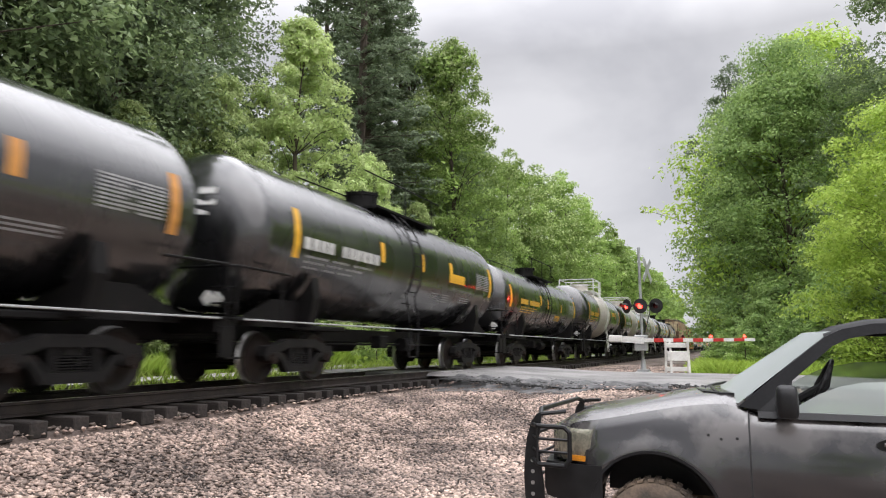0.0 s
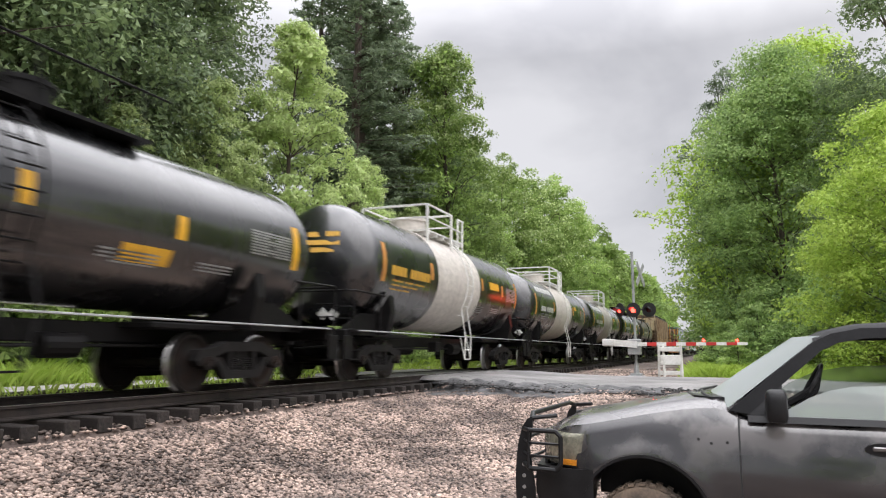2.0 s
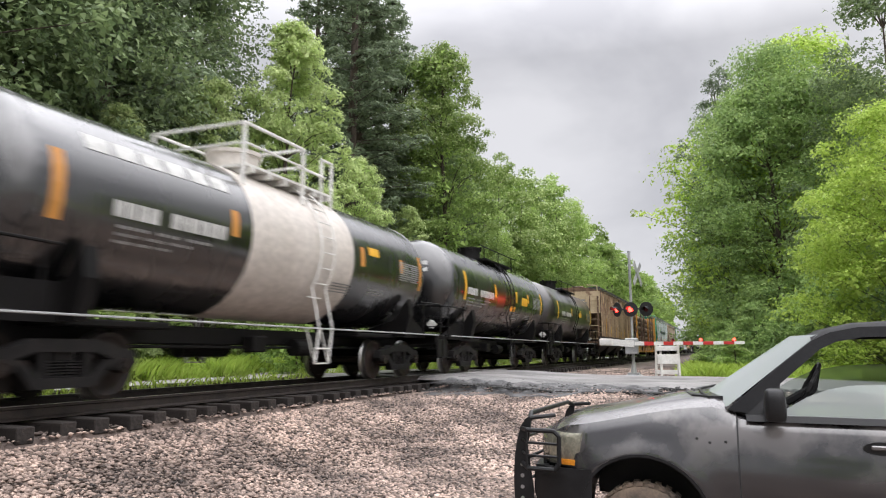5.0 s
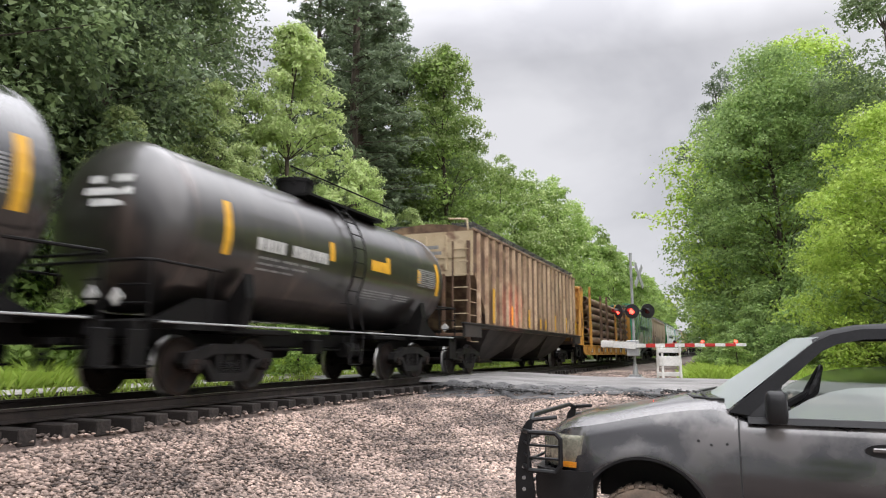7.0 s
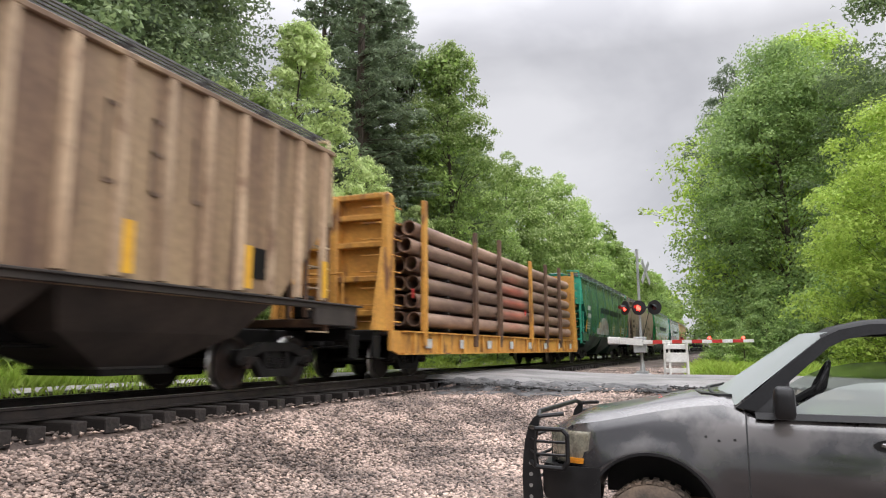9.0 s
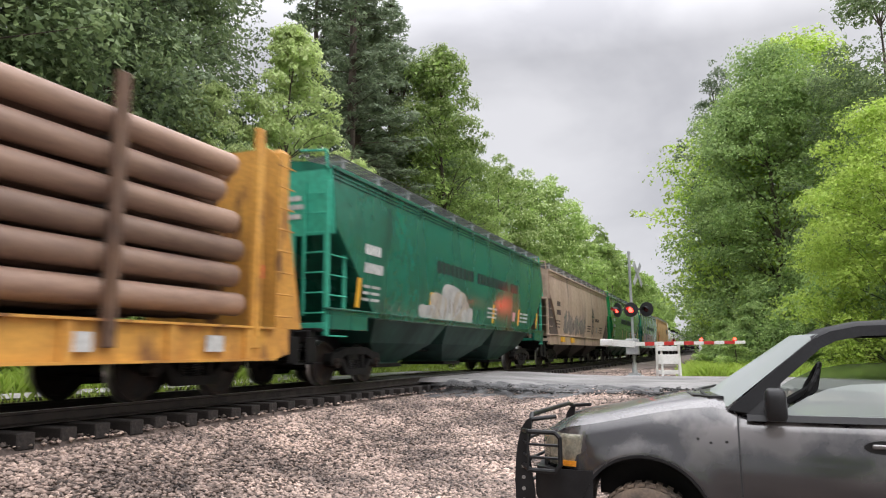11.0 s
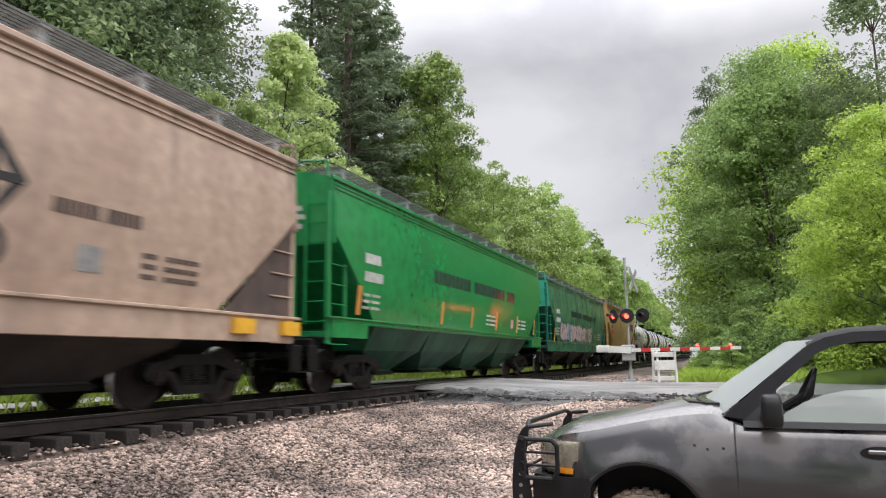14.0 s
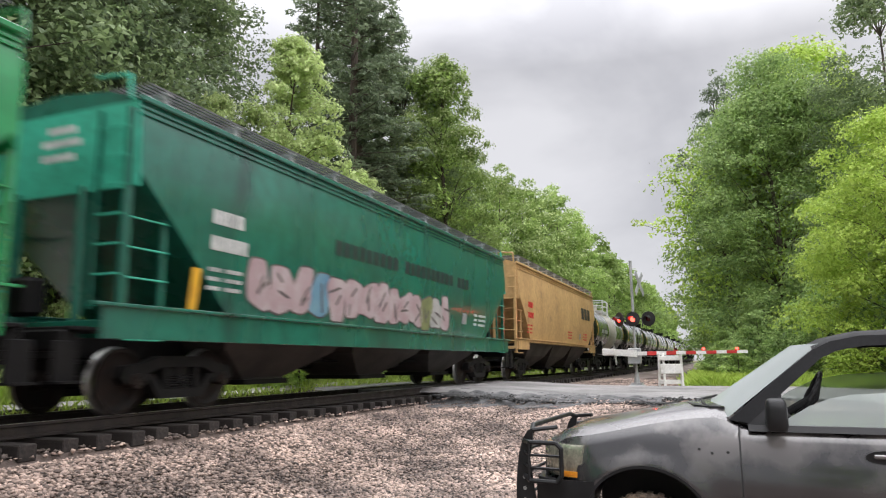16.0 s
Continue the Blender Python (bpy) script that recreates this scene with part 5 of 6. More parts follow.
# ---- flat car with pipes ----
def flat_car(pitch):
    car = thing("bulkhead_flat_car", "yellow bulkhead flat car with rusty frame, stakes and end walls", "flat car", None, "cars of the freight train")
    half = pitch / 2
    h = half - 0.7
    underframe(car, half)
    bm = nb()
    box(bm, (0, 0, 1.06), (2.9, 2 * h, 0.10), 0.02)
    part("deck", bm, M_SLOPE, car, "dark worn deck")
    for k in (-1, 1):
        bm = nb()
        prism(bm, [(-h, 0.66), (-h + 0.5, 0.55), (h - 0.5, 0.55), (h, 0.66), (h, 1.10), (-h, 1.10)], "x", k * 1.46, k * 1.54)
        for z in (0.57, 1.09):
            box(bm, (k * 1.56, 0, z), (0.14, 2 * h - 1.0, 0.035))
        for y in np.linspace(-h + 1.2, h - 1.2, 12):
            box(bm, (k * 1.57, y, 0.83), (0.08, 0.14, 0.5), 0.01)
        part("side_sill", bm, M_FLAT, car)
        for i, y in enumerate((-8.6, -4.8, -2.4, 1.5, 3.9, 6.4, 9.3)):
            bm = nb()
            tall = 4.42 if i in (0, 6) else 4.05 + 0.26 * ((i * 7) % 3) / 2
            box(bm, (k * 1.58, y, (tall + 0.75) / 2), (0.12, 0.17, tall - 0.75), 0.015)
            box(bm, (k * 1.65, y, 1.7), (0.04, 0.06, 1.5))
            part("stake", bm, M_FLAT if i in (0, 3, 6) else M_POST, car, "" if i in (0, 3, 6) else "rust-brown steel stake")
        for y in np.linspace(-h + 2, h - 2, 8):
            part("sill_plate", box(nb(), (k * 1.60, y, 0.82), (0.015, 0.38, 0.24)), M_LETTER, car, "white plain lettering plate")
        for y in (-h + 0.9, 0.4, h - 1.0):
            part("reflector", box(nb(), (k * 1.66, y, 2.0), (0.02, 0.07, 0.22)), M_SIGRED, car, "small red reflector")
    for s in (-1, 1):
        wall = part("end_wall", prism(nb(), [(-1.46, 1.1), (1.46, 1.1), (1.46, 4.1), (1.2, 4.34), (-1.2, 4.34), (-1.46, 4.1)], "y", s * (h - 0.30), s * (h - 0.25)), M_FLAT, car, "yellow stiffened bulkhead")
        for k in (-1, 0, 1):
            part("wall_post", box(nb(), (k * 1.36, s * (h - 0.12), 2.68), (0.20, 0.30, 3.2), 0.03), M_FLAT, wall)
        for z in (1.5, 2.3, 3.1, 3.75, 4.25):
            part("wall_beam", box(nb(), (0, s * (h - 0.12), z), (2.85, 0.22, 0.14), 0.02), M_FLAT, wall)
        bm = nb()
        for k in (-1, 1):
            prism(bm, [(s * (h + 0.02), 1.1), (s * (h + 0.55), 1.1), (s * (h + 0.10), 3.0), (s * (h + 0.02), 3.0)], "x", k * 1.30, k * 1.42)
        for z in np.arange(1.3, 4.2, 0.38):
            rod(bm, (1.55, s * (h + 0.02), z), (1.55, s * (h - 0.45), z), 0.016, 6)
            rod(bm, (0.8, s * (h + 0.10), z), (1.35, s * (h + 0.10), z), 0.016, 6)
        pipe(bm, [(-0.5, s * (h + 0.4), 1.2), (-0.5, s * (h + 0.4), 2.4), (0.5, s * (h + 0.4), 2.4), (0.5, s * (h + 0.4), 1.2)], 0.025)
        part("ladder", bm, M_FLAT, car)
        bogie(car, s * (half - 2.5))
    # the load: layers of pipe on timber bearers
    rnd = random.Random(5)
    r = 0.19
    def pipe_bm():
        return lathe(nb(), [(-8.9, r - 0.02), (-8.9, r), (8.9, r), (8.9, r - 0.02), (-8.9, r - 0.02)], 14)
    z = 1.15 + 0.09
    for layer in range(6):
        bm = nb()
        for y in (-6.5, -2.2, 2.2, 6.5):
            box(bm, (0, y, z - 0.035), (2.8, 0.12, 0.07))
        part("timber_bearer", bm, M_TIE, car)
        for i in range(7):
            part("pipe", kept("pipe", pipe_bm, M_PIPE, True), None, car, "", pose(-1.29 + i * 0.43 + rnd.uniform(-0.012, 0.012), rnd.uniform(-0.45, 0.35), z + r + rnd.uniform(-0.012, 0.03), rnd.uniform(-0.14, 0.14), rnd.uniform(0, 360), rnd.uniform(-0.05, 0.05)))
        z += 2 * r + 0.075
    return car


# ---- the cars in their order ----
made = []


def couple(car, a, b):
    mid = (a + b) / 2 + 0.45
    car.matrix_basis = pose(XC, mid, 0)
    made.append((car, mid))
    return car


couple(tank_car(13.9, M_BLACK, "glossy black tank car with orange strips and grey panel", strip=M_ORANGE, radius=1.39, name_bar=(-4.5, -2.2), extra_strips=((3.0, 8, 26), )), -5.3, 8.6)
couple(tank_car(14.5, M_BLACK, "glossy black tank car with white lettering and yellow panels", name_bar=(-4.6, -1.6), plates=((2.80, 3.75, 4, 14), (2.60, 2.80, 4, 26)),
                extra_strips=((-1.45, 8, 26), (0.75, 8, 26)), sh=-0.4), 8.0, 22.5)
couple(tank_car(14.1, M_BLACK, "black tank car with yellow lettering and low rust", radius=1.27, marks="yellow", name_bar=(-4.0, -1.2), plates=((1.8, 2.7, -18, -6), ),
                extra_strips=((-0.95, 8, 26), (0.3, 4, 22), (2.8, 2, 18)), sh=-0.25, strip_in=0.95, dome_y=0.75), 22.3, 36.4)
couple(tank_car(14.4, M_BLACK, "black tank car with white band and white top railing", marks="yellow", band=True, strip=M_ORANGE, name_bar=(-4.2, -1.9), plates=((3.2, 4.2, 14, 24), ),
                extra_strips=((-1.75, 8, 26), (2.45, 10, 26), (4.6, 8, 24)), bogie_in=2.3, inset=0.95, sh=-0.8), 36.4, 50.8)
couple(tank_car(14.2, M_BLACK, "black tank car with dusty white band and white railing", radius=1.37, band=True, strip=M_ORANGE, name_bar=(-4.2, -1.95), plates=((2.9, 3.4, 20, 28), ),
                extra_strips=((-1.75, 8, 26), (2.6, 8, 26), (4.6, 10, 24)), bogie_in=2.3, inset=0.9, sh=-0.3), 50.7, 64.9)
procor = made[-1][0]
bm = nb()
flag_row(bm, lambda b, y0, y1, lo, hi: shell_plate(b, y0, y1, lo, hi), -4.9, -2.05, 26, 37, "xxxxxx", 0.18)
part("lettering", bm, M_LETTER, procor, "large white plain bars of lettering")
couple(copy_thing(procor, Matrix()), 64.6, 78.8)
couple(tank_car(13.2, M_BLACK, "black tank car with white lettering and wet shine", radius=1.39, name_bar=(-4.4, -1.7), dome="low", plates=((1.9, 2.7, 4, 17), (0.4, 1.1, -8, 0)),
                extra_strips=((-1.5, 8, 26), (1.15, 6, 24), (2.85, 10, 24))), 78.6, 91.8)
couple(tank_car(12.4, M_BROWNBLACK, "sooty brown-black tank car with white lettering", bogie_in=2.6, radius=1.37, name_bar=(-3.2, -0.9), dome="low", plates=((0.95, 1.72, 8, 18), ),
                extra_strips=((1.8, 8, 24), (-0.75, 8, 24), (3.6, 6, 20)), sh=-0.2), 91.8, 104.2)

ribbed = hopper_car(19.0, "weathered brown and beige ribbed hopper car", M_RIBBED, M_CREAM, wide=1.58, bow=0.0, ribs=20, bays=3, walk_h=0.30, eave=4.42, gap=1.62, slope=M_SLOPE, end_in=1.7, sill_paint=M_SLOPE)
couple(ribbed, 103.4, 122.4)
hopper_marks(ribbed, 9.5, 1.58, 0.0, name=(-1.2, 2.4, 3.35, 3.6, "x     xx     "), name_mat=M_SLOPE, number=None)
for y in (-6.1, -3.93, -1.6, 0.22, 1.1, 2.94, 5.32, 7.55):
    bm = nb()
    side_plate(bm, y - 0.09, y + 0.09, 1.62, (2.75 if y < -6 else 2.05 if 0 < y < 2 else 2.3), 1.67, 0.0)
    part("reflective_strip", bm, M_YELLOW, ribbed, "yellow vertical reflective strip")
for y0, y1, z0, z1 in ((2.55, 2.95, 3.72, 3.78), (2.55, 2.60, 2.75, 3.78), (2.55, 2.95, 2.72, 2.78), (3.3, 3.75, 3.70, 3.76), (3.3, 3.75, 3.25, 3.30), (3.3, 3.75, 2.70, 2.76), (3.3, 3.36, 2.70, 3.76),
                       (4.1, 4.16, 2.80, 3.70), (4.1, 4.5, 2.74, 2.80), (4.45, 4.5, 2.80, 3.70), (0.4, 0.85, 3.45, 3.62), (0.4, 0.85, 3.15, 3.30), (0.4, 0.55, 3.0, 3.62)):
    bm = nb()
    side_plate(bm, y0, y1, z0, z1, 1.59, 0.0)
    part("lettering", bm, M_STAIN, ribbed, "faded brown bar of old lettering")
bm = nb()
side_plate(bm, 5.46, 5.86, 1.8, 2.3, 1.59, 0.0)
part("data_panel", bm, M_FRAME, ribbed, "dark square panel")
bm = nb()
for x, z in ((0.85, 3.72), ):
    box(bm, (x, -7.94, z + 0.12), (1.0, 0.02, 0.5))
part("end_plate", bm, M_CREAM, ribbed, "cream number board")

flat = couple(flat_car(22.1), 122.8, 144.9)

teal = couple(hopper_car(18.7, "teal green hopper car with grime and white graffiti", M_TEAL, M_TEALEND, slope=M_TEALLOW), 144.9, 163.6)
hopper_marks(teal, 9.35, name=(-3.3, 4.7, 2.80, 3.12, "xxxxxxxxx xxxxxxxxxx xxx"), strips=(-7.55, -3.6, 1.8, 4.9, 7.6), low=1.62)
tan = couple(hopper_car(18.1, "dirty tan hopper car with dark grey graffiti", M_TAN, M_TAN, deep_sill=True, walk_h=0.36, eave=4.28, slope=M_SLOPE), 163.6, 181.7)
hopper_marks(tan, 9.05, name=(3.35, 4.7, 2.42, 2.60, "xxxxxxx xxxxxx"), name_mat=M_TANRUST, number=M_TANRUST)
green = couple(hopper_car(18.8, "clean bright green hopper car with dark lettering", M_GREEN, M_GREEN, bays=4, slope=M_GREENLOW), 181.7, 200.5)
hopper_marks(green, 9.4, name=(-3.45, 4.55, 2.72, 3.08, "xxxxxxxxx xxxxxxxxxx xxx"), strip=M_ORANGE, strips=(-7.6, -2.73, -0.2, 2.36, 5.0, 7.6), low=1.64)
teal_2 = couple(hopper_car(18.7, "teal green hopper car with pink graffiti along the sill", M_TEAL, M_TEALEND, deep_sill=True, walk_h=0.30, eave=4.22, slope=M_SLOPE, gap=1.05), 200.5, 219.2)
hopper_marks(teal_2, 9.35, name=(-3.3, 4.5, 2.80, 3.10, "xxxxxxxxx xxxxxxxxxx xxx"), strips=(-7.1, ), low=1.45, num_at=1.5)
ochre = couple(hopper_car(17.7, "ochre yellow hopper car with black lettering", M_OCHRE, M_OCHRE, walk_h=0.34, slope=M_SLOPE), 219.2, 236.9)
hopper_marks(ochre, 8.85, name=(4.0, 6.6, 2.9, 3.5, "xxx"), name_mat=M_HOOD, number=M_SIGRED)

for car in (tan, ):
    bm = nb()
    for s in (-1, 1):
        for k in (-1, 1):
            prism(bm, [(s * 8.31, 3.1), (s * 8.31, 1.45), (s * 6.5, 1.45)], "x", k * 1.49, k * 1.50)
    part("end_gusset", bm, M_TANRUST, car, "dark rusty triangular end sheet")
    bm = nb()
    for y in (-6.0, -3.7, 6.9, 8.2):
        box(bm, (1.60, y, 1.24), (0.10, 0.5, 0.24))
    part("reflective_strip", bm, M_YELLOW, car, "yellow sill panel")
    bm = nb()
    diamond = [(2.6, 3.22), (3.02, 2.68), (2.6, 2.14), (2.18, 2.68)]
    small = [(2.6, 2.98), (2.85, 2.68), (2.6, 2.38), (2.35, 2.68)]
    disc = [(2.6 + 0.26 * math.cos(radians(a)), 1.93 + 0.27 * math.sin(radians(a))) for a in range(0, 360, 20)]
    hole = [(2.6 + 0.15 * math.cos(radians(a)), 1.93 + 0.16 * math.sin(radians(a))) for a in range(0, 360, 20)]
    for outline, m_e, t_e in ((diamond, M_HOOD, 0.008), (disc, M_HOOD, 0.011), (small, M_TAN, 0.014), (hole, M_TAN, 0.016)):
        bm = nb()
        loft(bm, [[(side_x(z, 1.60, 0.20) + d, y, z) for y, z in outline] for d in (0.001, t_e)])
        part("emblem", bm, m_e, car, "dark diamond and ring emblem" if m_e is M_HOOD else "")
    bm = nb()
    side_plate(bm, 2.24, 2.96, 2.63, 2.73, t=0.019)
    side_plate(bm, 2.55, 2.65, 2.2, 3.1, t=0.018)
    part("emblem", bm, M_HOOD, car)


def spray(car, outline, material, t=0.010, label="", wide=1.60, bow=0.20):
    """One sprayed shape on the car's side, its outline given along the car and up."""
    bm = nb()
    loft(bm, [[(side_x(z, wide, bow) + d, y, z) for y, z in outline] for d in (0.001, t)])
    return part("graffiti", bm, material, car, label)


def bubble(y, z, ry, rz, rnd, n=22):
    """A lumpy rounded outline."""
    a, b, c = rnd.uniform(0, 6), rnd.uniform(0, 6), rnd.uniform(-0.25, 0.25)
    out = []
    for k in range(n):
        w = 2 * math.pi * k / n
        r = 1 + 0.12 * math.sin(2 * w + a) + 0.13 * math.sin(3 * w + b)
        cs, sn = math.cos(w), math.sin(w)
        out.append((y + ry * r * math.copysign(abs(cs) ** 0.7, cs) + c * rz * sn, z + rz * min(1.05, r) * math.copysign(abs(sn) ** 0.7, sn)))
    return out


def stroke(y, z, length, angle, thick):
    ca, sa = math.cos(angle), math.sin(angle)
    return [(y + u * length * ca - v * thick * sa, z + u * length * sa + v * thick * ca) for u, v in ((-0.5, -0.25), (-0.3, -0.5), (0.35, -0.45), (0.5, 0.0), (0.3, 0.5), (-0.4, 0.4))]


def bubble_letters(car, y0, y1, z0, z1, mats, edge, seed, step=0.62):
    """A row of bulging letters with dark edges and dark inner strokes."""
    rnd = random.Random(seed)
    y, zc, hz = y0, (z0 + z1) / 2, (z1 - z0) / 2
    i = 0
    while y < y1:
        w = step * rnd.uniform(0.85, 1.15)
        shape = bubble(y + w / 2, zc + rnd.uniform(-0.05, 0.05), w * 0.56, hz * rnd.uniform(0.82, 1.0), rnd)
        my, mz = y + w / 2, zc
        spray(car, [(my + (p - my) * 1.10, max(z0 - 0.03, mz + (q - mz) * 1.07)) for p, q in shape], edge, 0.009 + 0.0004 * (i % 3), "dark sprayed edge of a letter")
        spray(car, [(p, max(z0, q)) for p, q in shape], mats[rnd.randrange(len(mats))], 0.012 + 0.0004 * (i % 3), "bulging sprayed letter")
        for k in range(2):
            spray(car, stroke(my + rnd.uniform(-0.12, 0.12), mz + rnd.uniform(-0.2, 0.2), rnd.uniform(0.25, 0.5), rnd.uniform(0, 3.1), 0.06), edge, 0.015)
        y += w
        i += 1


M_SPRAYPINK = mat("pale_pink_spray", (0.35, 0.24, 0.25), (0.43, 0.36, 0.36), scale=2.5, rough=0.6, bump=0.02)
M_SPRAYGREY = mat("pale_grey_spray", (0.42, 0.40, 0.38), (0.30, 0.30, 0.28), scale=2.5, rough=0.6, bump=0.02)
M_SPRAYDARK = mat("dark_grey_spray", (0.07, 0.055, 0.055), (0.12, 0.10, 0.09), scale=3, rough=0.7, bump=0.02)
M_SPRAYOLIVE = mat("olive_spray", (0.20, 0.22, 0.08), (0.15, 0.17, 0.07), scale=3, rough=0.6, bump=0.02)
M_SPRAYBLUE = mat("blue_spray", (0.10, 0.22, 0.32), (0.16, 0.3, 0.36), scale=3, rough=0.6, bump=0.02)
M_SPRAYBEIGE = mat("worn_beige_spray", (0.40, 0.345, 0.275), (0.30, 0.27, 0.22), scale=2.5, rough=0.6, bump=0.02)
M_SPRAYASH = mat("ash_grey_spray", (0.13, 0.115, 0.105), (0.20, 0.17, 0.15), scale=2, rough=0.7, bump=0.02)
M_SPRAYMOSS = mat("faded_moss_green_spray", (0.07, 0.12, 0.075), (0.11, 0.14, 0.10), scale=3, rough=0.7, bump=0.02)
M_SPRAYSMOKE = mat("smoky_grey_spray", (0.20, 0.17, 0.15), (0.28, 0.23, 0.195), scale=2, rough=0.7, bump=0.02)
bubble_letters(teal_2, -5.9, 2.9, 1.50, 2.42, (M_SPRAYPINK, M_SPRAYPINK, M_SPRAYPINK, M_SPRAYGREY, M_SPRAYOLIVE, M_SPRAYBLUE), M_SPRAYDARK, 3)
# a worn beige bubble piece on the first teal car
rnd = random.Random(8)
for k, (y, ry, top) in enumerate(((-3.75, 0.50, 1.95), (-3.05, 0.62, 2.25), (-2.2, 0.80, 2.55), (-1.3, 0.66, 2.40), (-0.7, 0.42, 2.0))):
    spray(teal, [(p, max(1.52, q)) for p, q in bubble(y, (1.45 + top) / 2, ry, (top - 1.45) / 2, rnd)], M_SPRAYBEIGE if k % 2 else M_SPRAYGREY, 0.010 + 0.0006 * k, "worn beige sprayed shape")
for k in range(9):
    spray(teal, stroke(-3.6 + 0.34 * k, rnd.uniform(1.65, 2.1), rnd.uniform(0.3, 0.6), rnd.uniform(0.6, 2.4), 0.05), M_SPRAYSMOKE, 0.0145)
# smoky strokes on the tan car
rnd = random.Random(11)
for k in range(34):
    y = -5.3 + 5.4 * k / 33
    spray(tan, stroke(y + rnd.uniform(-0.1, 0.1), 2.05 + rnd.uniform(-0.2, 0.2), rnd.uniform(0.5, 1.0), rnd.uniform(0.8, 2.3), rnd.uniform(0.18, 0.40)), M_SPRAYASH if k % 3 else M_SPRAYSMOKE, 0.009 + 0.0005 * (k % 5), "smoky dark sprayed stroke")
for y, z in ((-5.2, 2.35), (-2.1, 2.2), (-1.6, 2.1)):
    spray(tan, stroke(y, z, 0.35, 0.5, 0.14), M_SPRAYMOSS, 0.0125, "faded green sprayed stroke")

# the tail of the train, farther up the line
tail = tank_car(14.2, M_BLACK, "black tank car with white band and white railing, far off", band=True, name_bar=(-4.2, -1.95))
couple(tail, 236.9, 251.1)
plain = tank_car(14.0, M_BLACK, "plain black tank car in the tail of the train", name_bar=(-4.4, -1.7))
couple(plain, 251.1, 265.1)
for i in range(1, 9):
    couple(copy_thing(plain, Matrix()), 251.1 + 14 * i, 265.1 + 14 * i)


# ---- crossing signal, gate and barricade ----
def signal(x, y):
    z0 = float(land(x, y))
    s = thing("crossing_signal", "grey crossing signal mast with lit red lamp and gate", "railway signal", pose(x, y, z0))
    top = 4.61 - z0
    bm = nb()
    rod(bm, (0, 0, 0.1), (-0.03, 0, top), 0.055, 12)
    rod(bm, (-0.03, 0, top), (-0.03, 0, top + 0.06), 0.065, 12)
    part("mast", bm, M_GALV, s, smooth=True)
    bm = nb()
    box(bm, (0, 0, 0.06), (0.62, 0.62, 0.12), 0.02)
    prism(bm, [(-0.22, -0.22), (0.22, -0.22), (0.22, 0.22), (-0.22, 0.22)], "z", 0.12, 0.2)
    rod(bm, (0, 0, 0.2), (0, 0, 0.62), 0.12, 10, 0.075)
    part("base", bm, M_GALV, s)
    for a in (45, -45):
        bm = nb()
        box(bm, (0, 0, 0), (0.02, 1.22, 0.22), 0.004)
        part("crossbuck_board", bm, M_GALV, s, "bare grey back of a crossbuck board", pose(0.27 if a > 0 else 0.29, -0.05, top - 0.88, 0, 0, -13) @ pose(0, 0, 0, a, 0, 0))
    zl = 2.31 - z0
    bm = nb()
    pipe(bm, [(-0.62, 0.05, zl + 0.02), (0.62, -0.05, zl + 0.02)], 0.03)
    box(bm, (0, 0, zl + 0.02), (0.2, 0.2, 0.22), 0.02)
    part("cross_arm", bm, M_HOOD, s)
    # lamp heads: dark round backgrounds, hoods and lenses
    for dx, turn, lit in ((-0.56, -48, True), (-0.03, -14, True), (0.57, -20, False)):
        m = pose(dx, -0.10 if turn < 0 else 0.10, zl, 0, 0, turn)
        bm = nb()
        lathe(bm, [(-0.01, 0), (-0.01, 0.29), (0.015, 0.29), (0.03, 0.16), (0.16, 0.12), (0.17, 0)], 22)
        hood = [(math.cos(radians(a)), math.sin(radians(a))) for a in range(-20, 201, 20)]
        loft(bm, [[(0.118 * c, -0.01, 0.118 * q) for c, q in hood] + [(0.112 * c, -0.01, 0.112 * q) for c, q in reversed(hood)],
                  [(0.118 * c, -0.26 if q > 0 else -0.08, 0.118 * q) for c, q in hood] + [(0.112 * c, -0.26 if q > 0 else -0.08, 0.112 * q) for c, q in reversed(hood)]])
        head = part("lamp_head", bm, M_HOOD, s, "black lamp head with hood", m)
        part("lens", lathe(nb(), [(-0.05, 0), (-0.045, 0.06), (-0.015, 0.108), (-0.012, 0.0)], 18), M_LENSON if lit else M_LENSOFF, head, "glowing red lens" if lit else "unlit dark lens", smooth=True)
    bm = nb()
    lathe(bm, [(-0.02, 0), (-0.02, 0.19), (0.0, 0.20), (0.02, 0.19), (0.03, 0)], 20)
    part("bell", bm, M_GALV, s, "", pose(0.58, 0.12, zl + 0.0, 0, 0, -50))
    # gate drive with counterweights and arm
    zg = 0.97 - z0
    bm = nb()
    box(bm, (-0.02, -0.22, zg - 0.12), (0.50, 0.34, 0.62), 0.03)
    box(bm, (-0.02, -0.40, zg + 0.0), (0.18, 0.05, 0.18), 0.02)
    part("gate_drive", bm, M_GALV, s, "grey gate drive box")
    bm = nb()
    prism(bm, [(0.1, zg - 0.16), (0.1, zg + 0.10), (-1.18, zg + 0.20), (-1.18, zg - 0.10), (-0.55, zg - 0.10)], "y", -0.46, -0.42)
    box(bm, (-0.98, -0.44, zg + 0.05), (0.5, 0.2, 0.26), 0.02)
    part("counterweight", bm, M_WHITE, s, "white counterweight arm")
    n = 11
    for i in range(n):
        a, b = 0.12 + i * 3.95 / n, 0.12 + (i + 1) * 3.95 / n
        bm = nb()
        h = 0.075 - 0.022 * i / n
        box(bm, ((a + b) / 2, -0.44 - 0.02 * i / n, zg - 0.02 + 0.03 * i / n), (b - a, 0.045, 2 * h), 0.006)
        part("gate_arm_band", bm, M_SIGRED if i % 2 else M_WHITE, s, "red band" if i % 2 else "white band")
